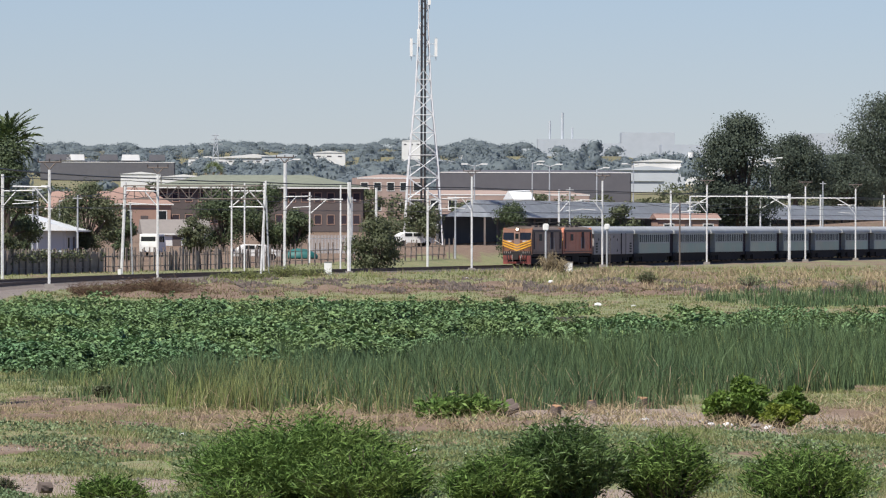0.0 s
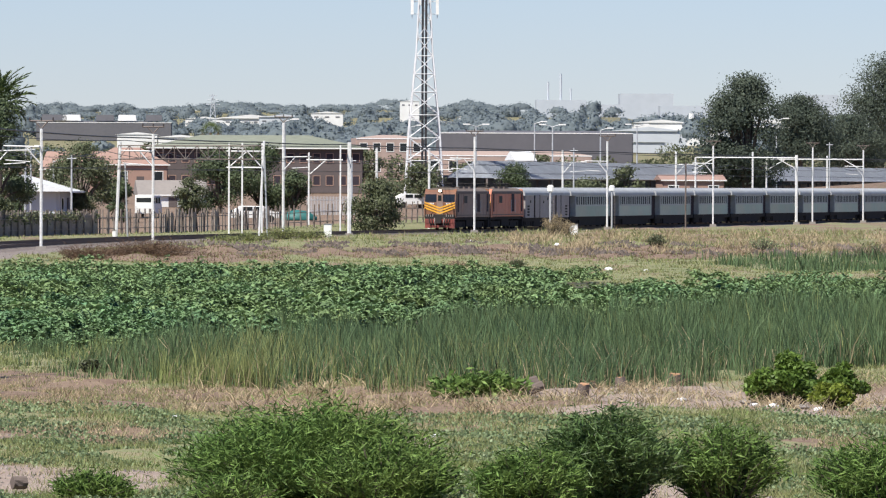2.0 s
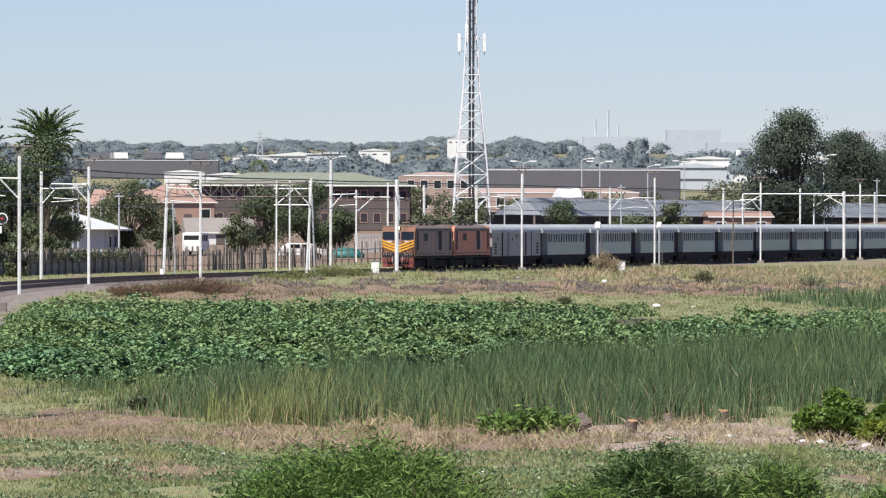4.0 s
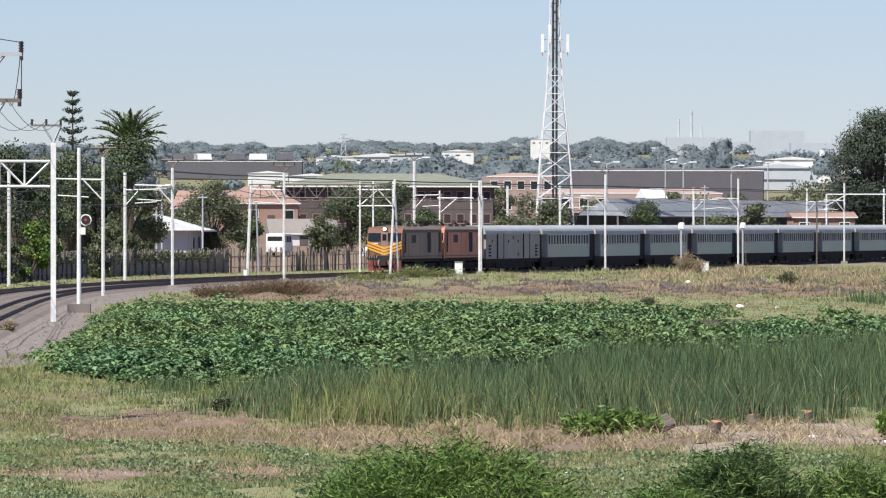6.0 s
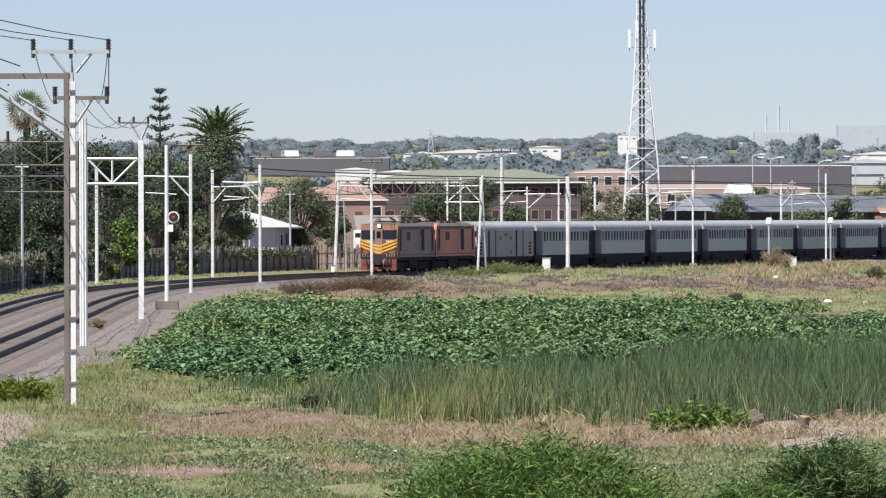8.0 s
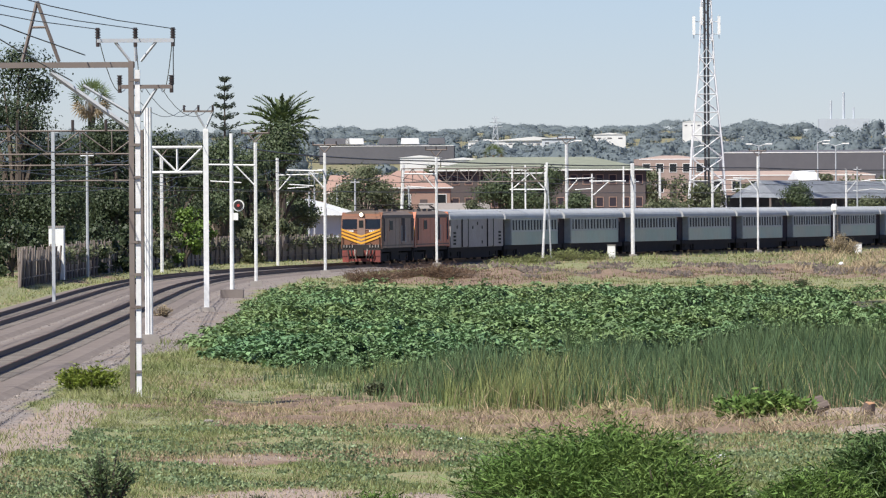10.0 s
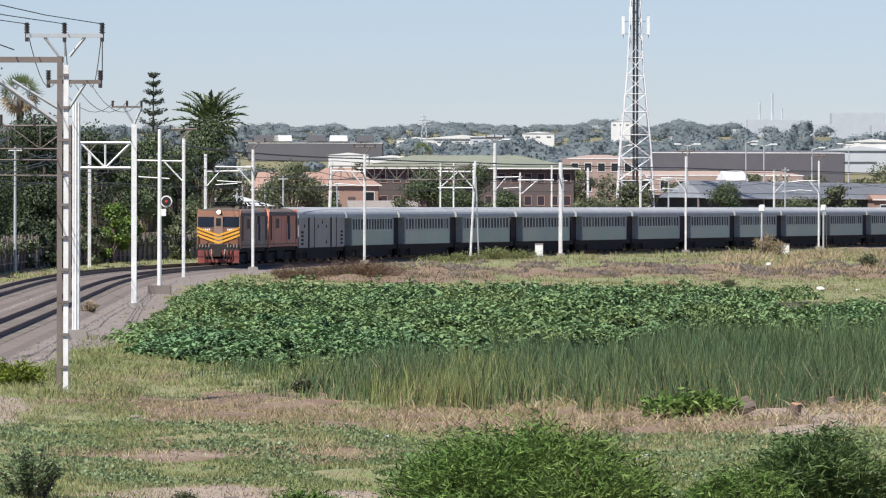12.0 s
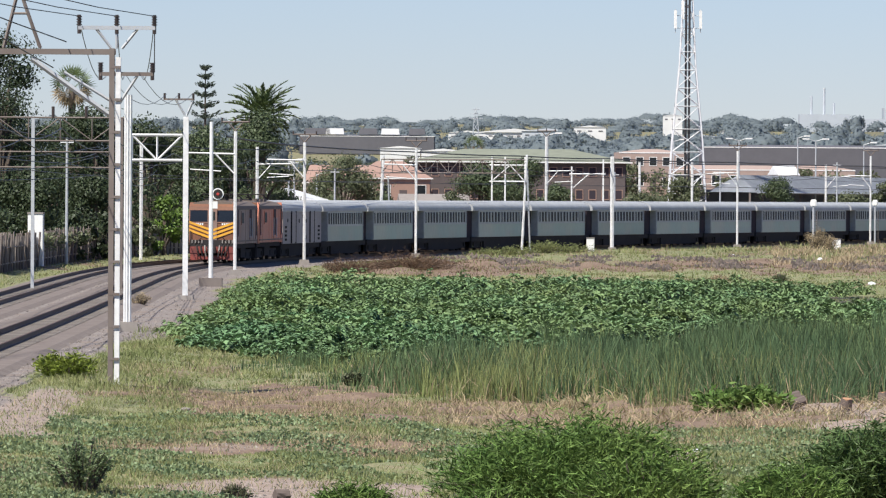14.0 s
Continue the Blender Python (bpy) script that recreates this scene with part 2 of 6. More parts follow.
def fast_mesh(name, verts, faces, mat):
    """A mesh from arrays: verts (n, 3), faces (m, 3 or 4)."""
    me = bpy.data.meshes.new(name)
    verts, faces = np.asarray(verts, np.float32), np.asarray(faces, np.int32)
    k = faces.shape[1]
    me.vertices.add(len(verts))
    me.vertices.foreach_set("co", verts.ravel())
    me.loops.add(faces.size)
    me.loops.foreach_set("vertex_index", faces.ravel())
    me.polygons.add(len(faces))
    me.polygons.foreach_set("loop_start", np.arange(0, faces.size, k, dtype=np.int32))
    me.update(calc_edges=True)
    me.materials.append(M[mat])
    return me


def unit(v):
    return v / np.maximum(np.linalg.norm(v, axis=1, keepdims=True), 1e-9)


def leaves(centres, length, width, up=0.3, droop=None, outward=None, jitter=0.5):
    """Pointed four-sided leaves at centres, with random bearings; arrays out."""
    n = len(centres)
    d = rng.normal(size=(n, 3))
    d[:, 2] = d[:, 2] * 0.5 + up
    if droop is not None:
        d = d * 0.55 + np.asarray(droop)
    d = unit(d)
    s = unit(np.cross(d, rng.normal(size=(n, 3))))
    if outward is not None:
        o = unit(unit(np.asarray(outward)) + jitter * rng.normal(size=(n, 3)))
        d = unit(np.cross(o, rng.normal(size=(n, 3))))
        s = np.cross(o, d)
    ln = (length * rng.uniform(0.6, 1.3, n))[:, None]
    wd = (width * rng.uniform(0.7, 1.25, n))[:, None]
    c = np.asarray(centres)
    v = np.stack([c - d * ln / 2, c + s * wd / 2 - d * ln * 0.08, c + d * ln / 2, c - s * wd / 2 - d * ln * 0.08], 1)
    return v.reshape(-1, 3), np.arange(4 * n).reshape(-1, 4)


def blades(base, height, width, lean=0.15):
    """Upright tapering grass blades, bent once; arrays of quads."""
    n = len(base)
    base = np.asarray(base)
    a = rng.uniform(0, 2 * np.pi, n)
    s = np.stack([np.cos(a), np.sin(a) * 0.5, np.zeros(n)], 1)
    h = (height * rng.uniform(0.6, 1.2, n))[:, None]
    w = (width * rng.uniform(0.7, 1.3, n))[:, None]
    t = np.stack([rng.normal(0, lean, n), rng.normal(0, lean, n), np.ones(n)], 1)
    mid = base + t * h * 0.55
    tip = base + t * h * np.array([1.7, 1.7, 1.0]) * 0.98
    v = np.stack([base - s * w / 2, base + s * w / 2, mid + s * w * 0.42, mid - s * w * 0.42, tip + s * w * 0.06, tip - s * w * 0.06], 1).reshape(-1, 3)
    i = np.arange(n)[:, None] * 6
    f = np.concatenate([i + np.array([[0, 1, 2, 3]]), i + np.array([[3, 2, 4, 5]])], 0)
    return v, f


def sprigs(base, height, width, lean=0.3):
    """Short single-triangle grass blades; arrays."""
    n = len(base)
    base = np.asarray(base)
    a = rng.uniform(0, 2 * np.pi, n)
    s = np.stack([np.cos(a), np.sin(a) * 0.5, np.zeros(n)], 1)
    h = (height * rng.uniform(0.5, 1.3, n))[:, None]
    w = (width * rng.uniform(0.7, 1.3, n))[:, None]
    t = np.stack([rng.normal(0, lean, n), rng.normal(0, lean, n), np.ones(n)], 1)
    v = np.stack([base - s * w / 2, base + s * w / 2, base + t * h], 1).reshape(-1, 3)
    return v, np.arange(3 * n).reshape(-1, 3)


def pebbles(centres, size):
    """Small four-sided stones; arrays of triangles."""
    n = len(centres)
    c = np.asarray(centres)
    r = (size * rng.uniform(0.5, 1.4, n))[:, None, None]
    v = np.array([[1, 0, -0.4], [-0.5, 0.87, -0.4], [-0.5, -0.87, -0.4], [0.1, 0, 0.75]])[None] + rng.normal(size=(n, 4, 3)) * 0.25
    f = np.array([[0, 2, 3], [2, 1, 3], [1, 0, 3]])[None] + (np.arange(n) * 4)[:, None, None]
    return (v * r + c[:, None]).reshape(-1, 3), f.reshape(-1, 3)


def waves(x, y, size, seed=0):
    """Cheap smooth noise, about -1 to 1."""
    r = np.random.default_rng(seed)
    out = 0
    for k in range(7):
        a, p, q = r.uniform(0, 2 * np.pi), r.uniform(0, 2 * np.pi), r.uniform(0.6, 1.9)
        out = out + np.sin((np.cos(a) * x + np.sin(a) * y) * 2 * np.pi / size * q + p)
    return out / 3.2


# ---------------------------------------------------------------- the line of the track
# bearing of the line (radians from +Y) against metres along it
KNOT_S = [-40, 40, 120, 180, 240, 300, 360, 420, 480, 640, 1500]
KNOT_A = [-0.013, -0.018, -0.022, 0.001, 0.068, 0.171, 0.266, 0.268, 0.269, 0.270, 0.270]
TS = np.arange(-220.0, 1100.0, 0.5)
TA = np.interp(TS, KNOT_S, KNOT_A)
TA = np.convolve(np.pad(TA, 40, mode="edge"), np.ones(81) / 81, "valid")
TX, TY = np.cumsum(np.sin(TA) * 0.5), np.cumsum(np.cos(TA) * 0.5)
TX += -16.159 - np.interp(200, TS, TX)
TY += 383.43 - np.interp(200, TS, TY)
TX += np.interp(TS, [130, 175, 219, 235, 250, 267, 292], [0, -0.3, -0.58, -0.40, -0.23, -0.08, 0])


def on_track(s, off=0.0, z=0.0):
    """Place s metres along the main line, off metres to the side of the field."""
    a = np.interp(s, TS, TA)
    return np.interp(s, TS, TX) + off * math.cos(a), np.interp(s, TS, TY) - off * math.sin(a), z


def bearing(s):
    return float(np.interp(s, TS, TA))


def side_of(x, y):
    """Metres to the field's side of the main line."""
    a = np.interp(y, TY, TA)
    return (x - np.interp(y, TY, TX)) * np.cos(a)


def ground_z(x, y):
    """Height of the ground."""
    x, y = np.asarray(x, float), np.asarray(y, float)
    d = side_of(x, y)
    step = lambda v, a, b: np.clip((v - a) / (b - a), 0, 1) ** 2 * (3 - 2 * np.clip((v - a) / (b - a), 0, 1))
    field = -0.5 + 0.10 * waves(x, y * 0.5, 17, 3) + 0.05 * waves(x, y, 5, 4)
    field = field + 0.35 * step(y, 380, 520)
    field = field + 0.16 * step(y, 385, 410) * step(500 - y, 0, 30) * waves(x, y * 0.25, 5, 6)
    bed = -0.28
    z = np.where(d > 0, bed + (field - bed) * step(d, 3.6, 7.5), bed + (0.0 - bed) * step(-d, 7.0, 9.5))
    z = z + 0.0125 * np.maximum(y - 560, 0) * step(-d, 8, 16)
    z = z + step(y, 1900, 3400) * (6 * waves(x, y, 1500, 9))
    return np.where((y < -20), 0 * y - 0.5, z)
# ---------------------------------------------------------------- ground: one sheet to the horizon


def ground_material():
    """Soil, grass, dry litter and gravel, mixed by the cover of each spot and noise."""
    mat = bpy.data.materials.new("ground_cover")
    mat.use_nodes = True
    n, l = mat.node_tree.nodes, mat.node_tree.links
    b = n["Principled BSDF"]
    b.inputs["Roughness"].default_value = 0.95
    geo = n.new("ShaderNodeTexCoord")

    def noisy(s, d=6.0):
        t = n.new("ShaderNodeTexNoise")
        t.inputs["Scale"].default_value, t.inputs["Detail"].default_value = s, d
        l.new(geo.outputs["Object"], t.inputs["Vector"])
        return t.outputs["Fac"]

    def mapped(src, lo, hi):
        m = n.new("ShaderNodeMapRange")
        m.inputs["From Min"].default_value, m.inputs["From Max"].default_value = lo, hi
        l.new(src, m.inputs["Value"])
        return m.outputs["Result"]

    def mix(fac, a, c):
        m = n.new("ShaderNodeMix")
        m.data_type = "RGBA"
        l.new(fac, m.inputs["Factor"])
        for sock, v in ((m.inputs[6], a), (m.inputs[7], c)):
            if isinstance(v, tuple):
                sock.default_value = (*v, 1)
            else:
                l.new(v, sock)
        return m.outputs[2]

    def cover(name):
        a = n.new("ShaderNodeAttribute")
        a.attribute_name = name
        m = n.new("ShaderNodeMath")
        m.operation = "ADD"
        l.new(a.outputs["Fac"], m.inputs[0])
        k = n.new("ShaderNodeMath")
        k.operation = "MULTIPLY_ADD"
        k.inputs[1].default_value, k.inputs[2].default_value = 0.9, -0.45
        l.new(noisy(1.3), k.inputs[0])
        l.new(k.outputs[0], m.inputs[1])
        return mapped(m.outputs[0], 0.38, 0.62)

    green = mix(mapped(noisy(0.35), 0.35, 0.65), (0.145, 0.175, 0.070), (0.230, 0.228, 0.108))
    green = mix(mapped(noisy(3.0), 0.45, 0.7), green, (0.24, 0.19, 0.11))
    green = mix(mapped(noisy(22.0), 0.5, 0.62), green, (0.10, 0.118, 0.050))
    dry = mix(mapped(noisy(0.8), 0.35, 0.65), (0.22, 0.155, 0.105), (0.14, 0.09, 0.062))
    dry = mix(mapped(noisy(5.0), 0.5, 0.75), dry, (0.27, 0.205, 0.135))
    dry = mix(mapped(noisy(24.0), 0.5, 0.62), dry, (0.12, 0.08, 0.055))
    bare = mix(mapped(noisy(1.2), 0.35, 0.65), (0.30, 0.238, 0.195), (0.225, 0.170, 0.138))
    bare = mix(mapped(noisy(26.0), 0.5, 0.62), bare, (0.20, 0.145, 0.11))
    bare = mix(mapped(noisy(14.0), 0.5, 0.7), bare, (0.345, 0.288, 0.238))
    stone = mix(mapped(noisy(9.0), 0.4, 0.62), (0.145, 0.120, 0.102), (0.235, 0.208, 0.190))
    stone = mix(mapped(noisy(0.5), 0.5, 0.68), stone, (0.185, 0.140, 0.108))
    col = mix(cover("dry"), green, dry)
    col = mix(cover("bare"), col, bare)
    col = mix(cover("stone"), col, stone)
    col = mix(cover("marsh_floor"), col, (0.045, 0.042, 0.028))
    l.new(col, b.inputs["Base Color"])
    bp = n.new("ShaderNodeBump")
    bp.inputs["Strength"].default_value, bp.inputs["Distance"].default_value = 0.6, 0.08
    l.new(noisy(7.0), bp.inputs["Height"])
    l.new(bp.outputs[0], b.inputs["Normal"])
    return mat


M["ground"] = ground_material()


def blob(x, y, cx, cy, rx, ry):
    """1 in the middle of an oval, 0 outside, with an uneven rim."""
    d = np.hypot((x - cx) / rx, (y - cy) / ry) + 0.22 * waves(x, y * 0.4, 4.5, 11)
    return np.clip((1.25 - d) / 0.5, 0, 1)


def covers(x, y):
    d = side_of(x, y)
    near = np.clip((150 - y) / 20, 0, 1)
    dry = 0.17 + 0.38 * waves(x, y * 0.35, 9, 21)
    dry = np.maximum(dry, np.where((y > np.where(x > 4, 408, 390)) & (y < 460) & (d > 7), 0.75 + 0.3 * waves(x, y * 0.2, 14, 22), 0))
    dry = np.maximum(dry, 1.25 * blob(x, y, -5.2, 147, 3.2, 13))
    dry = np.maximum(dry, 1.0 * blob(x, y, -3.0, 119, 5.0, 2.6))
    dry = dry - 0.9 * blob(x, y, -7.0, 136, 1.1, 17)
    dry = np.where((y > 480) & (d > 2), np.maximum(dry, np.where(x > 22, 0.5, 0.22) + 0.3 * waves(x, y * 0.3, 8, 23)), dry)
    dry = np.where((y > 520) & (d < -13), np.where(y < 1150, 0.75, 0.45), dry)
    dry = np.maximum(dry, np.where((y < 150) & (y > 132) & (x > -3), 0.75, 0))
    bare = 0.9 * blob(x, y, 10.5, 143, 4.5, 12)
    bare = np.maximum(bare, 0.95 * blob(x, y, -9.4, 124, 1.2, 24))
    bare = np.maximum(bare, 0.95 * blob(x, y, -2.6, 104, 2.7, 4.0))
    bare = np.maximum(bare, 0.45 * blob(x, y, -4.5, 118, 2.6, 2.0))
    bare = np.maximum(bare, 0.8 * blob(x, y, 3.2, 115, 0.7, 6))
    bare = np.maximum(bare, 0.9 * blob(x, y, 6.7, 97, 1.6, 4))
    stone = np.where(d > 0, np.clip((4.9 - 1.7 * np.clip((215 - y) / 60, 0, 1) + 0.6 * waves(x, y * 0.3, 6, 31) - d) / 1.2, 0, 1), np.clip((6.5 + d) / 1.2, 0, 1))
    return dry, bare, stone


def marsh_floor(x, y):
    """Darker ground under the reeds and creepers."""
    d = side_of(x, y)
    return np.where((y > 160 + np.maximum(0, -x * 4)) & (y < 308) & (d > 7) & (x < 3 + (y - 160) * 0.12), 1.0, 0.0)


def grid_lines(*spans):
    out = []
    for a, b, k in spans:
        out += list(np.linspace(a, b, k, endpoint=False))
    return np.array(out + [spans[-1][1]])


gx = grid_lines((-4000, -600, 12), (-600, -80, 20), (-80, -30, 50), (-30, 45, 180), (45, 110, 90), (110, 700, 24), (700, 4000, 12))
gy = grid_lines((-600, 60, 14), (60, 160, 130), (160, 640, 260), (640, 1400, 60), (1400, 4900, 60))
GX, GY = np.meshgrid(gx, gy)
gv = np.stack([GX.ravel(), GY.ravel(), ground_z(GX.ravel(), GY.ravel())], 1)
ci = np.arange(len(gx) * len(gy)).reshape(len(gy), len(gx))
gf = np.stack([ci[:-1, :-1].ravel(), ci[:-1, 1:].ravel(), ci[1:, 1:].ravel(), ci[1:, :-1].ravel()], 1)
ground_me = fast_mesh("ground", gv, gf, "ground")
ground_me.polygons.foreach_set("use_smooth", [True] * len(ground_me.polygons))
for cover_name, values in zip(("dry", "bare", "stone", "marsh_floor"), (*covers(gv[:, 0], gv[:, 1]), marsh_floor(gv[:, 0], gv[:, 1]))):
    ground_me.attributes.new(cover_name, "FLOAT", "POINT").data.foreach_set("value", values.astype(np.float32))
tagged(new("ground", ground_me), "rough open ground of dry grass, soil and weeds", "ground", kind="structure")

# ---------------------------------------------------------------- the double track


def swept(section, off, s0, s1, step=2.0):
    """A section (side, height) drawn along the line."""
    bm = bmesh.new()
    last = None
    for s in np.arange(s0, s1 + 0.1, step):
        ring = [bm.verts.new(on_track(s, off + a, z)) for a, z in section]
        if last:
            k = len(ring)
            for i in range(k):
                bm.faces.new((last[i], last[(i + 1) % k], ring[(i + 1) % k], ring[i]))
        last = ring
    return bm


RAIL = ((-0.065, -0.17), (0.065, -0.17), (0.02, -0.14), (0.02, -0.045), (0.036, -0.035), (0.036, 0.0), (-0.036, 0.0), (-0.036, -0.035), (-0.02, -0.045), (-0.02, -0.14))
BED = ((-2.3, -0.42), (2.3, -0.42), (1.65, -0.19), (-1.65, -0.19))
M["ballast"] = material("grey_ballast", (0.205, 0.172, 0.150), 0.95, second=(0.125, 0.098, 0.080), scale=2.5, amount=1.0, bump=0.8, bump_scale=12.0)


def railway_line(off, label):
    line = thing("railway_track", label, "railway track", "tracks of the line", kind="structure")
    part("ballast_bed", swept(BED, off, -150, 980, 4.0), "ballast", line, "grey crushed-stone ballast")
    for g in (-0.5675, 0.5675):
        part("rail", swept(RAIL, off + g, -150, 980), "rail", line)
    bm = bmesh.new()
    for s in np.arange(-20, 420, 0.7):
        x, y, _ = on_track(s, off)
        box(bm, (x, y, -0.21), (2.1, 0.24, 0.10), -bearing(s))
    tagged(part("sleepers", bm, "sleeper", line), kind="stuff")


railway_line(0.0, "rusty steel railway track curving on grey ballast")
railway_line(-4.1, "second rusty railway track beside the main line")

# ---------------------------------------------------------------- masts of the overhead line


def v_top(bm, x, y, z):
    """Y-shaped head with a cross-arm."""
    bar(bm, (x, y, z), (x - 0.42, y, z + 0.5), 0.06)
    bar(bm, (x, y, z), (x + 0.42, y, z + 0.5), 0.06)
    bar(bm, (x - 0.78, y, z + 0.5), (x + 0.78, y, z + 0.5), 0.07)


def overhead_mast(x, y, h, label, head=True, width=0.115, lean=(0, 0), bracket=0.0, mat="pole_white", base=True):
    """Steel mast with head, bracket arm and insulators."""
    z0 = float(ground_z(x, y))
    root = thing("overhead_line_mast", label, "railway mast", "overhead line masts", pose(x, y, z0))
    h = h - z0
    bm = bmesh.new()
    w = width / 2
    for sx in (-w, w):
        bar(bm, (sx, 0, 0), (sx + lean[0], lean[1], h), width * 0.42)
    for k in range(int(h / 0.9)):
        z = 0.4 + k * 0.9
        q = z / h
        bar(bm, (-w + lean[0] * q, lean[1] * q, z), (w + lean[0] * q, lean[1] * q, z + 0.45), width * 0.3)
    bar(bm, (0, 0, 0), (lean[0], lean[1], h), width * 0.62)
    part("post", bm, mat, root)
    if base:
        bm = bmesh.new()
        box(bm, (0, 0, 0.1), (0.7, 0.7, 0.42), 0.1, 0.8)
        part("footing", bm, "concrete", root, "concrete footing block")
    if head:
        bm = bmesh.new()
        v_top(bm, lean[0], lean[1], h)
        part("cross_arm", bm, "pole_rust", root, "rusty cross-arm on a forked head")
        for k in (-0.74, 0.0, 0.74):
            bm = bmesh.new()
            tube(bm, (lean[0] + k, lean[1], h + 0.5), (lean[0] + k, lean[1], h + 0.72), 0.045)
            part("insulator", bm, "insulator", root)
    if bracket:
        bm = bmesh.new()
        zb = 6.35 - z0
        bar(bm, (0, 0, zb), (bracket, 0, zb + 0.05), 0.07)
        bar(bm, (0, 0, zb - 1.15), (bracket * 0.42, 0, zb), 0.06)
        bar(bm, (bracket * 0.3, 0, zb - 0.95), (bracket * 0.95, 0, zb - 0.85), 0.05)
        part("bracket_arm", bm, mat, root, "cantilever arm with a diagonal strut")
    return root


def truss_beam(root, a, b, depth, bays, mat, w=0.07):
    """A lattice beam from a to b: two chords and diagonals."""
    a, b = Vector(a), Vector(b)
    down = Vector((0, 0, -depth))
    bm = bmesh.new()
    bar(bm, a, b, w)
    part("top_chord", bm, mat, root)
    bm = bmesh.new()
    bar(bm, a + down, b + down, w)
    part("bottom_chord", bm, mat, root)
    for k in range(bays):
        p, q = a.lerp(b, k / bays), a.lerp(b, (k + 1) / bays)
        bm = bmesh.new()
        bar(bm, p + (down if k % 2 else Vector()), q + (Vector() if k % 2 else down), w * 0.7)
        part("lattice_bar", bm, mat, root)
        bm = bmesh.new()
        bar(bm, q, q + down, w * 0.7)
        part("lattice_post", bm, mat, root)


# the near gantry: paired rusty channel and pale post, with two cross-arms and a long beam over both tracks
def near_gantry():
    x, y = -8.45, 154.3
    z0 = float(ground_z(x, y))
    root = thing("overhead_gantry", "tall weathered steel gantry post with insulated cross-arms beside the track", "railway gantry", m=pose(x, y, z0))
    top = 7.45 - z0
    bm = bmesh.new()
    box(bm, (-0.085, 0, top / 2), (0.12, 0.2, top))
    part("channel", bm, "pole_rust", root, "dark rusty steel channel")
    bm = bmesh.new()
    box(bm, (0.06, 0.02, top / 2 - 0.1), (0.12, 0.16, top - 0.2))
    part("post", bm, "pole_white", root, "pale painted steel post")
    for z in np.arange(0.6, top, 0.75):
        bm = bmesh.new()
        box(bm, (0, -0.09, z), (0.24, 0.03, 0.06))
        part("batten", bm, "pole_rust", root)
    bm = bmesh.new()
    box(bm, (-5.4, 0, top - 0.08), (10.8, 0.16, 0.13))
    part("beam", bm, "pole_rust", root, "long weathered beam spanning both tracks")
    bm = bmesh.new()
    bar(bm, (-0.05, 0, top - 1.6), (-1.95, 0, top - 0.25), 0.085)
    bar(bm, (-0.05, 0, top - 1.25), (-1.2, 0, top - 0.55), 0.05)
    part("strut", bm, "galv", root, "pale diagonal strut")
    for zc, half, n_ins, up, x_mid in ((7.93 - z0, 0.89, 3, 0.3, 0.02), (6.86 - z0, 0.62, 2, 0.25, 0.25)):
        bm = bmesh.new()
        box(bm, (x_mid, 0, zc), (half * 2, 0.09, 0.09))
        part("cross_arm", bm, "galv" if n_ins == 3 else "pole_rust", root)
        for k in range(n_ins):
            xi = x_mid - half + 0.02 + k * (2 * half - 0.04) / (n_ins - 1)
            bm = bmesh.new()
            tube(bm, (xi, 0, zc - 0.14), (xi, 0, zc + up), 0.045)
            for d in range(4):
                tube(bm, (xi, 0, zc + 0.06 + d * 0.06), (xi, 0, zc + 0.085 + d * 0.06), 0.065)
            part("insulator", bm, "insulator", root)
    for u, v in (((0.02, 0, top), (0.02, 0, 7.93 - z0)), ((-0.1, 0, top), (-0.45, 0, 7.9 - z0)), ((0.14, 0, top), (0.5, 0, 7.9 - z0)), ((0.1, 0, 6.2 - z0), (0.5, 0, 6.82 - z0))):
        bm = bmesh.new()
        bar(bm, u, v, 0.048)
        part("arm_stay", bm, "galv", root)
    bm = bmesh.new()
    tube(bm, (0.895, 0, 6.9 - z0), (0.895, 0, 7.9 - z0), 0.012)
    part("jumper_wire", bm, "wire", root)
    bm = bmesh.new()
    bar(bm, (-2.6, 0.0, top), (-2.25, 0, top + 1.4), 0.06)
    bar(bm, (-1.75, 0.0, top), (-2.25, 0, top + 1.4), 0.06)
    bar(bm, (-2.4, 0.0, top + 0.8), (-2.05, 0, top + 0.8), 0.04)
    part("a_frame", bm, "pole_rust", root, "rusty triangular frame on the beam")


near_gantry()

# the second post, close behind the near one
overhead_mast(-11.2, 212.0, 7.25, "pale steel mast close behind the near gantry", head=False, width=0.16)


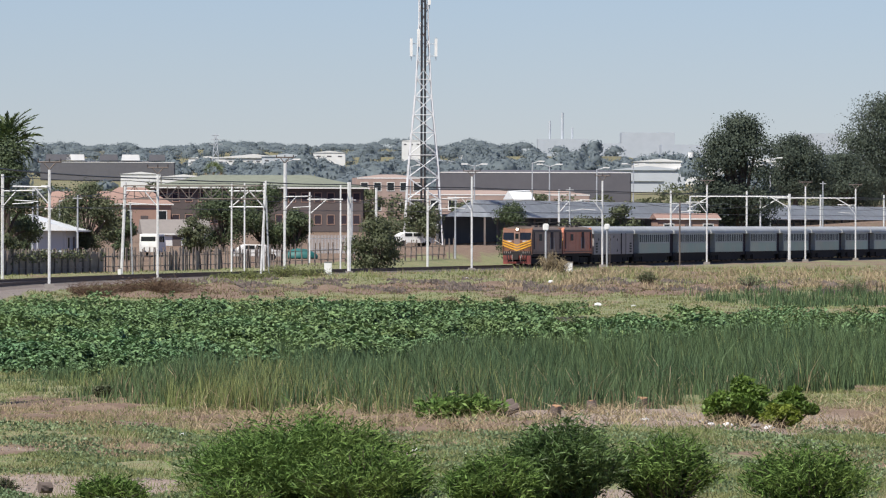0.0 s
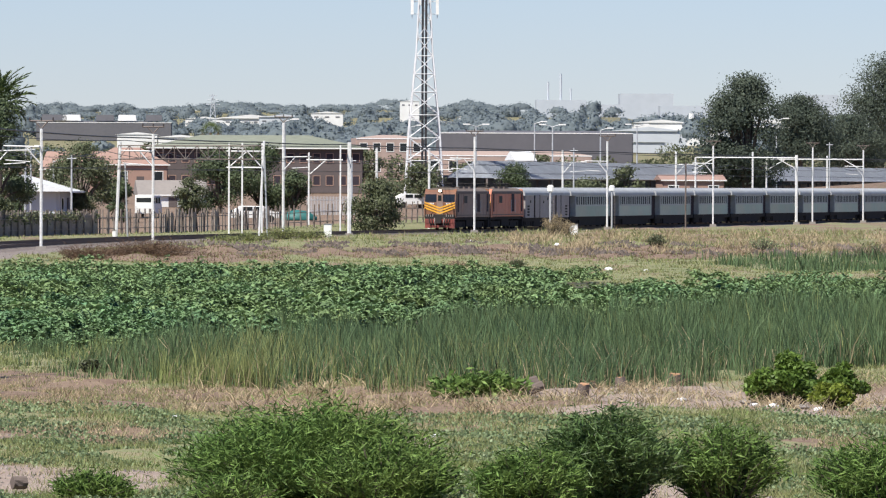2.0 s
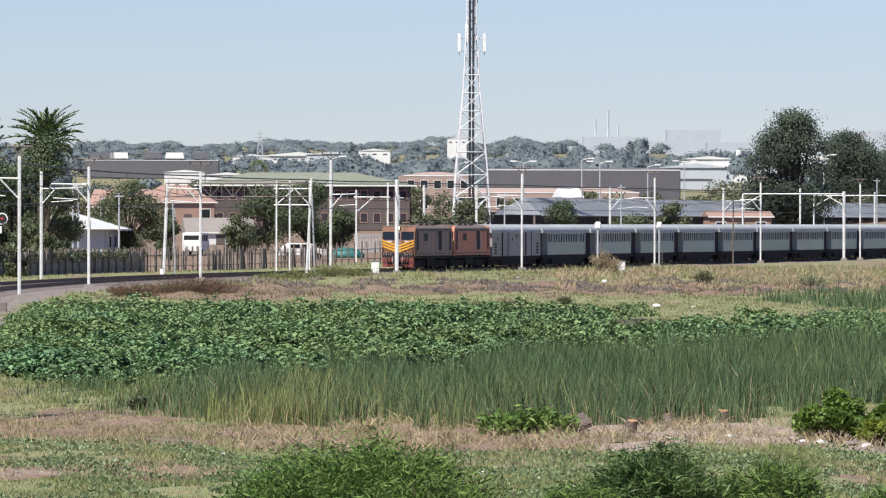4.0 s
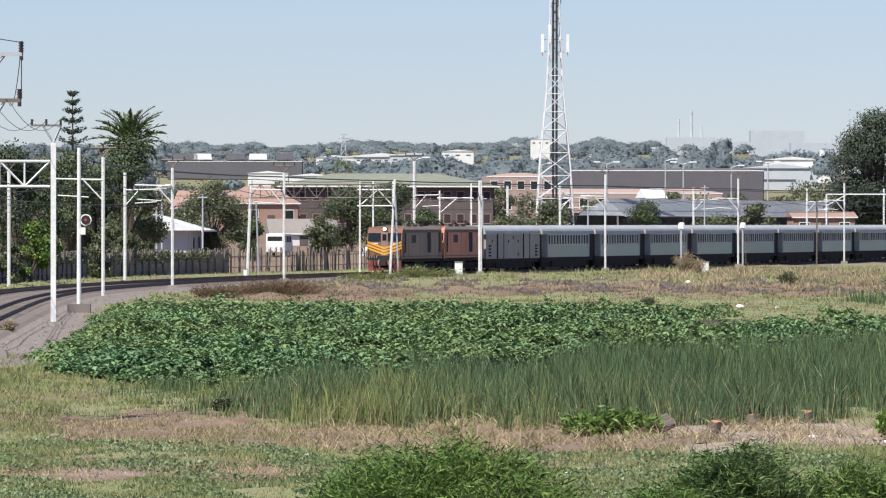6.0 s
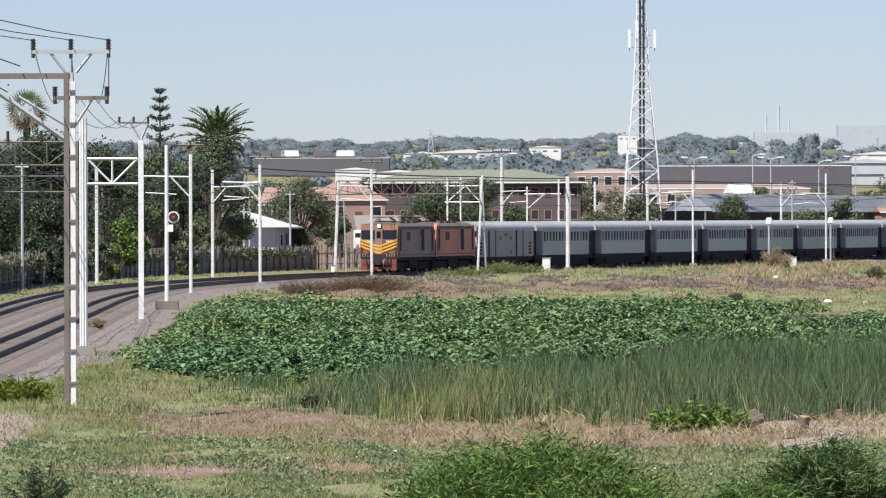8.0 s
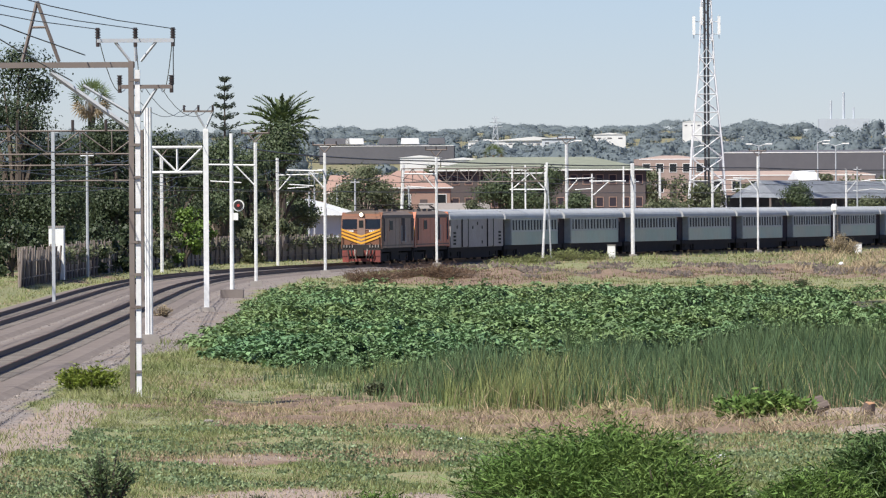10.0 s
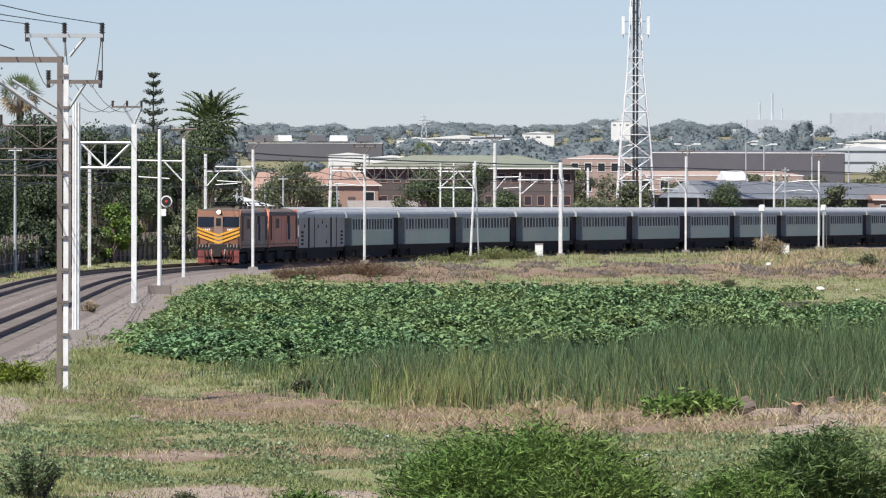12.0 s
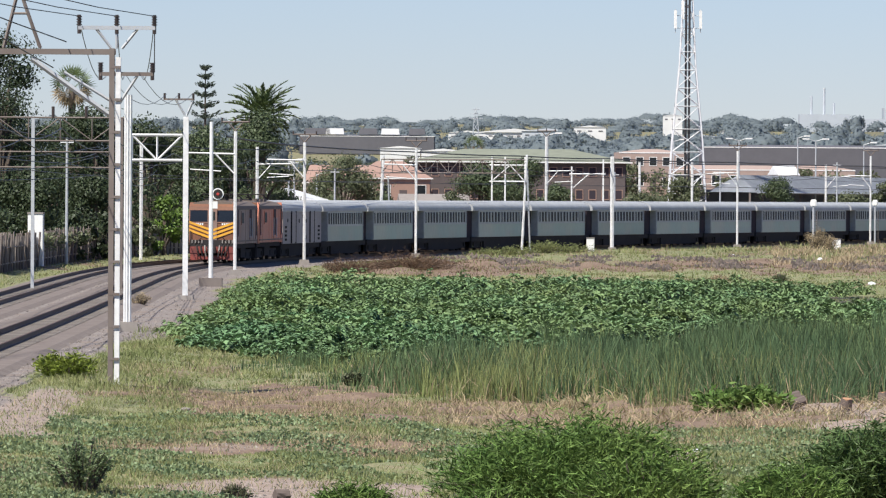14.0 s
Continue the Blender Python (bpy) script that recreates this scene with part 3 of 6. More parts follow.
def lattice_gantry():
    x, y = -12.3, 278.5
    z0 = float(ground_z(x, y))
    root = thing("overhead_gantry", "pale painted gantry post carrying a white lattice beam over the tracks", "railway gantry", m=pose(x, y, z0))
    top = 7.35 - z0
    bm = bmesh.new()
    box(bm, (0, 0, top / 2), (0.22, 0.2, top))
    part("post", bm, "pole_white", root)
    bm = bmesh.new()
    box(bm, (0, 0, 0.02), (0.8, 0.8, 0.3), 0.0, 0.8)
    part("footing", bm, "concrete", root, "concrete footing block")
    truss_beam(root, (-0.15, 0, 6.58 - z0), (-2.25, 0, 6.58 - z0), 1.05, 2, "pole_white", 0.085)
    bm = bmesh.new()
    box(bm, (-0.3, 0, 8.08 - z0), (1.3, 0.08, 0.08))
    part("cross_arm", bm, "pole_rust", root)
    bm = bmesh.new()
    bar(bm, (0, 0, top), (-0.42, 0, 8.05 - z0), 0.07)
    bar(bm, (0, 0, top), (0.3, 0, 8.05 - z0), 0.07)
    part("fork", bm, "galv", root)
    for k in (-0.9, -0.3, 0.3):
        bm = bmesh.new()
        tube(bm, (k, 0, 8.08 - z0), (k, 0, 8.34 - z0), 0.05)
        part("insulator", bm, "insulator", root)


lattice_gantry()

# masts along the field's side of the main line: metres along the line, height of the head
for s_mast, h_mast, off_mast, br in ((180.5, 7.6, 3.4, -2.6), (241, 7.5, 3.4, -2.4), (295, 7.6, 3.4, -2.3), (412, 8.3, 3.4, -2.2), (468.5, 8.3, 3.4, -2.2),
                                     (521.5, 8.2, 3.4, -2.2), (579.5, 8.4, 3.4, 0), (612.7, 8.3, 3.4, -2.2), (660, 8.2, 3.4, -2.0), (705, 8.2, 3.4, 0), (750, 8.2, 3.4, 0)):
    mx, my, _ = on_track(s_mast, off_mast)
    overhead_mast(mx, my, h_mast, "pale steel overhead-line mast with a forked cross-arm", bracket=br)
for s_mast in (367, 570):
    mx, my, _ = on_track(s_mast, 3.3)
    overhead_mast(mx, my, 7.5, "plain pale steel mast without a head", head=False, width=0.2)
mx, my, _ = on_track(507, 3.4)
overhead_mast(mx, my, 6.4, "thin weathered steel mast without a head", head=False, width=0.1, mat="pole_rust", base=False)
mx, my, _ = on_track(336, 3.3)
overhead_mast(mx, my, 7.4, "leaning white mast beside a thin stay", head=False, lean=(0.38, 0))
mx, my, _ = on_track(339, 3.3)
overhead_mast(mx, my, 6.2, "thin leaning stay post", head=False, width=0.08, lean=(-0.25, 0), base=False, mat="galv")
mx, my, _ = on_track(337, -8.2)
overhead_mast(mx - 0.15, my, 7.3, "leaning pale mast beyond the tracks", head=False, width=0.15, lean=(0.3, 0), base=False)
mx, my, _ = on_track(340, -8.2)
overhead_mast(mx, my, 5.6, "thin leaning stay post", head=False, width=0.08, lean=(-0.2, 0), base=False, mat="galv")

# masts on the far side of the second track
for s_mast, h_mast, kind_mast in ((249, 7.4, 1), (295, 7.6, 2), (389.5, 9.3, 3), (422.7, 7.4, 0), (443, 7.5, 2), (501, 7.6, 2), (559, 7.8, 2), (604, 8.0, 0), (653, 7.8, 0), (700, 8.0, 2)):
    mx, my, _ = on_track(s_mast, -8.2)
    overhead_mast(mx, my, h_mast, "pale mast beyond the second track", head=kind_mast in (1, 3), width=0.14, bracket=2.4 if kind_mast > 1 else 0.0, base=False)


def small_portal(s, off, span, beams, label):
    """A pair of white posts with slim braced beams."""
    x, y, _ = on_track(s, off)
    z0 = float(ground_z(x, y))
    root = thing("overhead_portal", label, "railway portal", "overhead portals", pose(x, y, z0))
    for k in (0, span * 0.4, span) if len(beams) > 1 else (0, span):
        bm = bmesh.new()
        box(bm, (k, 0, 3.8), (0.13, 0.13, 7.6 if len(beams) > 1 or k else 6.3))
        part("post", bm, "pole_white", root)
    for z in beams:
        bm = bmesh.new()
        bar(bm, (-0.2, 0, z), (span + 0.2, 0, z), 0.09)
        part("beam", bm, "pole_white", root)
    bm = bmesh.new()
    bar(bm, (span * 0.05, 0, beams[0] - 1.2), (span * 0.55, 0, beams[0]), 0.07)
    if len(beams) > 1:
        bar(bm, (span * 0.95, 0, beams[0] - 1.2), (span * 0.55, 0, beams[0]), 0.07)
    part("brace", bm, "pole_white", root)


small_portal(371.7, -8.2, 2.75, (6.9, 5.55), "white steel portal with a braced double beam")
small_portal(398.2, -8.2, 2.75, (6.3,), "low white steel portal with a braced arm")


def rusty_span(s, label):
    """A rusty lattice beam across both tracks between two masts."""
    a, b = on_track(s, 3.3), on_track(s, -8.2)
    root = thing("overhead_span", label, "railway gantry", "lattice spans", pose(a[0], a[1], 0))
    truss_beam(root, (0.2, 0, 7.0), (b[0] - a[0], b[1] - a[1], 7.0), 1.05, 13, "pole_rust", 0.065)


rusty_span(337, "rusty lattice span over both tracks between leaning masts")


def slim_beam(s, label):
    """A slim pale beam over both tracks with knee braces at its masts."""
    a, b = on_track(s, 3.3, 7.2), on_track(s, -8.2, 7.2)
    root = thing("overhead_span", label, "railway gantry", "slim spans", pose(*a))
    d = Vector(b) - Vector(a)
    bm = bmesh.new()
    bar(bm, (0, 0, 0), d, 0.10)
    part("beam", bm, "pole_white", root)
    for q0, q1 in ((0.0, 0.2), (1.0, 0.8)):
        bm = bmesh.new()
        bar(bm, d * q0 + Vector((0, 0, -1.3)), d * q1, 0.08)
        part("brace", bm, "pole_white", root)
    bm = bmesh.new()
    bar(bm, d, d + Vector((0, 0, -7.2)), 0.15)
    part("post", bm, "pole_white", root)


slim_beam(570, "slim pale beam over both tracks with knee braces")
slim_beam(612.7, "slim pale beam over both tracks with knee braces")


def dark_gantry():
    x, y, z = -20.2, 301.0, float(ground_z(-20.2, 301.0))
    root = thing("overhead_gantry", "weathered rusty lattice gantry across the tracks before dark trees", "railway gantry", m=pose(x, y, z))
    for k, mat in ((0.0, "galv"), (4.0, "pole_rust")):
        bm = bmesh.new()
        box(bm, (k, 0, 3.9), (0.15, 0.15, 7.8))
        part("post", bm, mat, root)
    truss_beam(root, (-4.5, 0, 7.55 - z), (4.1, 0, 7.55 - z), 1.05, 6, "pole_rust", 0.055)
    for z_b in (6.0, 5.3):
        bm = bmesh.new()
        bar(bm, (-4.5, 0, z_b - z), (4.0, 0, z_b - z), 0.05)
        part("tie_bar", bm, "pole_rust", root)
    for k in (-1.6, 0.9, 2.4):
        bm = bmesh.new()
        tube(bm, (k, 0, 7.55 - z), (k, 0, 8.05 - z), 0.07, n=8)
        part("insulator", bm, "insulator", root)


dark_gantry()

# ---------------------------------------------------------------- overhead wires


def wire(points, radius, mat, label, sag=0.0):
    cu = bpy.data.curves.new("overhead_wire", "CURVE")
    cu.dimensions, cu.bevel_depth, cu.bevel_resolution = "3D", radius, 1
    sp = cu.splines.new("POLY")
    pts = []
    for a, b in zip(points[:-1], points[1:]):
        a, b = Vector(a), Vector(b)
        for k in range(8):
            q = k / 8
            p = a.lerp(b, q)
            p.z -= sag * 4 * q * (1 - q)
            pts.append(p)
    pts.append(Vector(points[-1]))
    sp.points.add(len(pts) - 1)
    for p, v in zip(sp.points, pts):
        p.co = (*v, 1)
    cu.materials.append(M[mat])
    return tagged(new("overhead_wire", cu), label, "cable", "overhead wires", "structure")


spans = [-60, 0, 45, 100, 180.5, 241, 295, 337, 367, 412, 468.5, 521.5, 570, 612.7, 660, 705, 750, 800]
for off_w, z_w, r_w, mat_w, sag_w in ((0.0, 5.15, 0.016, "wire", 0.05), (0.0, 6.35, 0.022, "wire", 0.55), (-4.1, 5.15, 0.016, "wire", 0.05), (-4.1, 6.4, 0.022, "wire", 0.55),
                                      (2.9, 7.3, 0.05, "dark_cable", 0.06), (-7.6, 7.4, 0.032, "dark_cable", 0.12)):
    wire([on_track(s, off_w, z_w) for s in spans if s > (160 if r_w > 0.04 else -100)], r_w, mat_w, "thin dark overhead wire along the track", sag_w)
for k, zk in ((-0.87, 8.2), (0.02, 8.2), (0.9, 8.2)):
    wire([(-13.5 + k, 60, 9.6), (-8.45 + k, 154.3, zk), (-11.5 + k * 0.6, 215, 8.0), (-12.6 + k * 0.6, 278.5, 8.3)], 0.011, "wire", "thin power wire between gantry heads", 0.7)
wire([(-14.5, 90, 10.0), (-9.6, 154.3, 7.6)], 0.014, "wire", "thin stay wire above the near gantry", 0.2)
wire([(-12.3, 120, 9.3), (-9.9, 154.3, 7.0)], 0.014, "wire", "thin stay wire above the near gantry", 0.1)
for zk, sg in ((5.6, 0.5), (5.3, 0.6), (4.7, 0.25)):
    wire([(-15.5, 150, zk), (-12.2, 213, zk), (-16.0, 330, zk)], 0.013, "wire", "slack wire over the tracks", sg)
# ---------------------------------------------------------------- the train; local +Y is forward
CAR, LOCO = 20.2, 14.0


def shell(w, z0, z1, bulge=0.0):
    return [(-w / 2, z0), (w / 2, z0), (w / 2 + bulge, (z0 + z1) / 2), (w / 2, z1), (-w / 2, z1), (-w / 2 - bulge, (z0 + z1) / 2)]


def arched(w, z_eave, z_top, n=16):
    """Roof section: an arch between the eaves."""
    top = [(w / 2 * math.cos(math.pi * i / n), z_eave + (z_top - z_eave) * math.sin(math.pi * i / n) ** 0.75) for i in range(n + 1)]
    return top


def wheel_mesh():
    bm = bmesh.new()
    tube(bm, (-0.07, 0, 0), (0.07, 0, 0), 0.46, n=20)
    tube(bm, (0.07, 0, 0), (0.10, 0, 0), 0.49, n=20)
    return mesh_of("wheel", bm, "black", True)


WHEEL = wheel_mesh()


def bogie(root, y, axles=2, base=2.4):
    bm = bmesh.new()
    for sx in (-1.0, 1.0):
        # side frames drawn deep, so their black carries the shade under the vehicle
        box(bm, (sx, y, 0.48), (0.2, base + 1.3, 0.56))
        for k in range(axles):
            ya = y - base / 2 + k * base / (axles - 1)
            box(bm, (sx * 1.08, ya, 0.47), (0.18, 0.34, 0.3))
    box(bm, (0, y, 0.62), (1.9, 0.5, 0.26))
    b = part("bogie", bm, "black", root, "black steel bogie frame")
    for k in range(axles):
        ya = y - base / 2 + k * base / (axles - 1)
        for sx in (-0.6, 0.6):
            shared("wheel", WHEEL, b, pose(sx, ya, 0.47, 0, 0, 0 if sx < 0 else 180))


def pane_mesh(name, w, h, mat, depth=0.03):
    bm = bmesh.new()
    box(bm, (0, 0, 0), (depth, w, h))
    return mesh_of(name, bm, mat)


COACH_PANE = pane_mesh("window", 0.50, 0.76, "dim_glass")
COACH_STRIP = pane_mesh("curtain", 0.15, 0.70, "coach_side", 0.05)


def coach(label, seed):
    r = random.Random(seed)
    root = thing("passenger_coach", label, "railway coach", "coaches of the train")
    half = 8.0
    body = part("body", prism(bmesh.new(), shell(2.78, 1.02, 3.1, 0.02), -half, half), "coach_side", root, "grey upper body sides")
    bm = bmesh.new()
    for sx in (-1, 1):
        box(bm, (sx * 1.405, 0, 1.56), (0.03, half * 2 - 0.1, 1.04))
    part("lower_panel", bm, "coach_band", root, "faded green lower side panels")
    bm = bmesh.new()
    prism(bm, arched(2.86, 3.08, 3.80) + [(-1.40, 3.02), (1.40, 3.02)], -9.75, 9.75)
    roof = part("roof", bm, "coach_roof", root, "pale grey arched roof")
    for k in range(6):
        bm = bmesh.new()
        tube(bm, (0.5, -7.5 + k * 3, 3.70), (0.5, -7.5 + k * 3, 3.80), 0.2, 0.12, n=8)
        part("ventilator", bm, "van_side", roof)
    for sy in (-1, 1):
        bm = bmesh.new()
        box(bm, (0, sy * 8.85, 2.05), (1.8, 1.8, 2.1))
        box(bm, (0, sy * 9.85, 2.1), (1.1, 0.4, 2.0))
        part("end_vestibule", bm, "gangway", root, "dark recessed end vestibule and gangway")
    for sx in (-1, 1):
        bm = bmesh.new()
        box(bm, (sx * 1.43, 0, 2.06), (0.04, half * 2 - 0.1, 0.07))
        part("waist_rail", bm, "coach_side", root)
        for sy in (-1, 1):
            bm = bmesh.new()
            box(bm, (sx * 1.42, sy * 7.86, 2.05), (0.05, 0.10, 2.0))
            part("end_strip", bm, "coach_roof", root)
    for sx in (-1, 1):
        for k in range(15):
            y = -7.14 + k * 1.02
            w = shared("window", COACH_PANE, root, pose(sx * 1.412, y, 2.55))
            if r.random() < 0.45:
                shared("curtain", COACH_STRIP, w, pose(sx * 0.006, r.choice((-0.165, 0.165)), 0.0), "pale strip at one edge of the window")
    bm = bmesh.new()
    box(bm, (0, 0, 0.86), (2.6, 19.6, 0.36))
    # second box: long black block added for the shade beneath the coach
    box(bm, (0, 0, 0.45), (2.5, 10.8, 0.62))
    for y in (-2.8, 0.4, 3.1):
        box(bm, (0.55, y, 0.55), (1.2, 1.7, 0.5))
        box(bm, (-0.55, y + 0.5, 0.55), (1.2, 1.5, 0.5))
    part("underframe", bm, "black", root, "black underframe with equipment boxes and a block for underside shade")
    bogie(root, -7.1)
    bogie(root, 7.1)
    return root


def goods_van():
    root = thing("luggage_van", "grey steel luggage van with sliding doors and vents", "railway van")
    half = 9.5
    part("body", prism(bmesh.new(), shell(2.8, 0.98, 3.12), -half, half), "van_side", root)
    part("roof", prism(bmesh.new(), arched(2.88, 3.1, 3.80) + [(-1.42, 3.04), (1.42, 3.04)], -9.8, 9.8), "coach_roof", root, "dusty grey arched roof")
    for sx in (-1, 1):
        for y in (-4.6, 4.6):
            bm = bmesh.new()
            box(bm, (sx * 1.43, y, 2.05), (0.05, 1.9, 2.0))
            door = part("door", bm, "van_side", root, "grey sliding door")
            for dy in (-1.05, 1.05):
                bm = bmesh.new()
                box(bm, (sx * 1.44, y + dy, 2.05), (0.06, 0.18, 2.1))
                part("door_post", bm, "black", door, "dark door gap")
        for y in (-8.2, 8.2):
            for k in range(4):
                bm = bmesh.new()
                box(bm, (sx * 1.42, y, 1.25 + k * 0.27), (0.04, 0.75, 0.14))
                part("louvre", bm, "black", root, "dark louvre slot")
        for y, z in ((0, 2.75), (-1.7, 2.45), (1.7, 2.45), (-1.7, 1.35), (7.3, 2.5)):
            bm = bmesh.new()
            tube(bm, (sx * 1.38, y, z), (sx * 1.43, y, z), 0.13, n=10)
            part("vent", bm, "black", root, "round dark vent")
    bm = bmesh.new()
    box(bm, (0, 0, 0.82), (2.5, 19.4, 0.32))
    # black filler block in place of the shade beneath the van
    box(bm, (0, 0, 0.47), (2.4, 10.2, 0.6))
    for sy in (-1, 1):
        box(bm, (0, sy * 9.8, 2.0), (1.1, 0.5, 1.9))
    part("underframe", bm, "black", root)
    bogie(root, -7.0)
    bogie(root, 7.0)
    return root


def locomotive(side, front, label, lit):
    """Box-cab electric locomotive with chevrons, cab windows, pantographs and buffer beam."""
    root = thing("electric_locomotive", label, "locomotive", "locomotives of the train")
    w, half = 2.86, 6.4
    part("body", prism(bmesh.new(), shell(w, 1.15, 3.35), -half, half), side, root)
    part("roof", prism(bmesh.new(), [(1.46, 3.3), (1.42, 3.46), (1.1, 3.66), (0.6, 3.76), (-0.6, 3.76), (-1.1, 3.66), (-1.42, 3.46), (-1.46, 3.3)], -half + 0.1, half - 0.1), "loco_roof", root, "dusty brown roof")
    for sy in (-1, 1):
        # cab end: slightly raked upper half
        bm = bmesh.new()
        pts = [(half, 1.1), (half + 0.32, 1.12), (half + 0.36, 2.35), (half + 0.12, 3.42), (half - 0.25, 3.66), (half - 0.3, 1.1)]
        a = [bm.verts.new((-w / 2, sy * y, z)) for y, z in pts]
        b = [bm.verts.new((w / 2, sy * y, z)) for y, z in pts]
        for i in range(len(pts)):
            j = (i + 1) % len(pts)
            bm.faces.new((a[i], a[j], b[j], b[i]))
        bm.faces.new(a)
        bm.faces.new(b[::-1])
        cab = part("cab", bm, front, root, "weathered red-brown cab end" if front == "loco_red" else "")
        rake = -math.degrees(math.atan2(0.24, 1.07)) * sy
        for x in (-0.83, 0.83):
            bm = bmesh.new()
            box(bm, (0, 0, 0), (1.06, 0.05, 0.72))
            win = part("cab_window", bm, "glass", cab, "large dark windscreen")
            win.matrix_basis = pose(x, sy * (half + 0.262), 2.83, -rake)
            bm = bmesh.new()
            for zz in (-0.39, 0.39):
                box(bm, (0, 0, zz), (1.16, 0.07, 0.06))
            for xx in (-0.56, 0.56):
                box(bm, (xx, 0, 0), (0.06, 0.07, 0.76))
            part("window_frame", bm, front, win)
        bm = bmesh.new()
        box(bm, (0, sy * (half + 0.33), 2.25), (0.56, 0.14, 2.05))
        door = part("end_door", bm, side, cab, "narrow brown end door")
        bm = bmesh.new()
        box(bm, (0, sy * (half + 0.41), 2.85), (0.32, 0.02, 0.5))
        part("door_window", bm, "glass", door)
        bm = bmesh.new()
        tube(bm, (0, sy * (half - 0.1), 3.50), (0, sy * (half + 0.30), 3.50), 0.17, n=16)
        shell_lamp = part("headlight", bm, "loco_roof", root, "round roof headlight")
        bm = bmesh.new()
        tube(bm, (0, sy * (half + 0.30), 3.50), (0, sy * (half + 0.32), 3.50), 0.13, n=16)
        part("lens", bm, "lamp" if lit and sy > 0 else "glass", shell_lamp, "glowing headlight lens" if lit and sy > 0 else "")
        # three chevron stripes, broken at the door
        for k in range(3):
            for sx in (-1, 1):
                bm = bmesh.new()
                y = sy * (half + 0.365)
                z_in, z_out = 1.42 + k * 0.24, 1.92 + k * 0.24
                vs = [bm.verts.new((sx * x, y + sy * d, z)) for d in (0, 0.02) for x, z in ((0.02, z_in), (1.40, z_out), (1.40, z_out + 0.14), (0.02, z_in + 0.14))]
                for f in ((0, 1, 2, 3), (4, 5, 6, 7), (0, 1, 5, 4), (1, 2, 6, 5), (2, 3, 7, 6), (3, 0, 4, 7)):
                    bm.faces.new([vs[i] for i in f])
                st = part("chevron", bm, "yellow", cab, "yellow chevron stripe")
                bm = bmesh.new()
                vs = [bm.verts.new((sx * x, sy * (half + d), z)) for d in (0.40, 0.414) for x, z in ((0.0, z_in), (0.28, z_in + 0.1), (0.28, z_in + 0.24), (0.0, z_in + 0.14))]
                for f in ((0, 1, 2, 3), (4, 5, 6, 7), (0, 1, 5, 4), (1, 2, 6, 5), (2, 3, 7, 6), (3, 0, 4, 7)):
                    bm.faces.new([vs[i] for i in f])
                part("chevron_point", bm, "yellow", st)
        # raised plate: bars in place of its figures
        for x0 in (-0.85, 0.75):
            for k in range(4):
                bm = bmesh.new()
                box(bm, (x0 + k * 0.13 - 0.15, sy * (half + 0.36), 2.36), (0.09, 0.03, 0.13))
                part("number_bar", bm, "white", cab, "pale bar on the cab front")
        # buffer beam, coupler, pipes, steps
        bm = bmesh.new()
        box(bm, (0, sy * (half + 0.30), 0.80), (2.7, 0.26, 0.40))
        beam = part("buffer_beam", bm, "buffer_red" if lit and sy > 0 else "black", root, "chipped red buffer beam" if lit and sy > 0 else "")
        bm = bmesh.new()
        for x in (-1.12, 1.12):
            box(bm, (x, sy * (half + 0.25), 0.48), (0.44, 0.3, 0.6))
        box(bm, (0, sy * (half + 0.26), 0.34), (2.4, 0.1, 0.24))
        part("cowcatcher", bm, "buffer_red" if lit and sy > 0 else "black", root, "red steps and lifeguard plate" if lit and sy > 0 else "")
        bm = bmesh.new()
        box(bm, (0, sy * (half + 0.62), 0.86), (0.34, 0.6, 0.36))
        box(bm, (0, sy * (half + 0.88), 0.86), (0.5, 0.16, 0.5))
        part("coupler", bm, "black", beam, "black knuckle coupler")
        for x in (-0.95, -0.7, -0.45, 0.45, 0.7, 0.95):
            bm = bmesh.new()
            tube(bm, (x, sy * (half + 0.44), 1.06), (x * 0.92, sy * (half + 0.60), 0.72), 0.045)
            tube(bm, (x * 0.92, sy * (half + 0.60), 0.72), (x * 0.8, sy * (half + 0.52), 0.4), 0.045)
            part("hose", bm, "black" if abs(x) > 0.5 else "concrete", beam, "black brake hose" if abs(x) > 0.5 else "pale dusty brake hose")
        for k in range(4):
            for sx in (-1, 1):
                bm = bmesh.new()
                box(bm, (sx * (0.62 + 0.2 * k), sy * (half + 0.43), 1.30), (0.07, 0.06, 0.2))
                part("jumper_socket", bm, "concrete", cab, "pale jumper socket")
        bm = bmesh.new()
        box(bm, (0, sy * (half + 0.36), 1.20), (2.74, 0.10, 0.40))
        part("apron", bm, "black", cab, "black apron above the buffer beam")
        for sx in (-1, 1):
            bm = bmesh.new()
            tube(bm, (sx * 1.05, sy * (half + 0.42), 1.15), (sx * 0.62, sy * (half + 0.47), 1.55), 0.028)
            tube(bm, (sx * 1.3, sy * (half + 0.42), 1.1), (sx * 1.3, sy * (half + 0.44), 1.95), 0.025)
            part("handrail", bm, "black", cab)
    for sx in (-1, 1):
        for y, door_w in ((-5.75, 0.5), (5.75, 0.5), (-2.1, 1.15)):
            bm = bmesh.new()
            box(bm, (sx * 1.44, y, 2.35), (0.05, door_w + 0.16, 1.94))
            door = part("side_door", bm, side, root, "weathered side door")
            bm = bmesh.new()
            box(bm, (sx * 1.462, y, 2.42), (0.02, door_w, 1.62))
            part("door_opening", bm, "gangway", door, "dark open doorway")
        bm = bmesh.new()
        box(bm, (sx * 1.44, 2.9, 2.72), (0.05, 1.45, 0.82))
        frame_w = part("side_window", bm, side, root)
        bm = bmesh.new()
        box(bm, (sx * 1.462, 2.9, 2.72), (0.02, 1.25, 0.64))
        part("pane", bm, "dim_glass", frame_w)
        for y in (-4.3, -0.6, 0.9, 4.5):
            bm = bmesh.new()
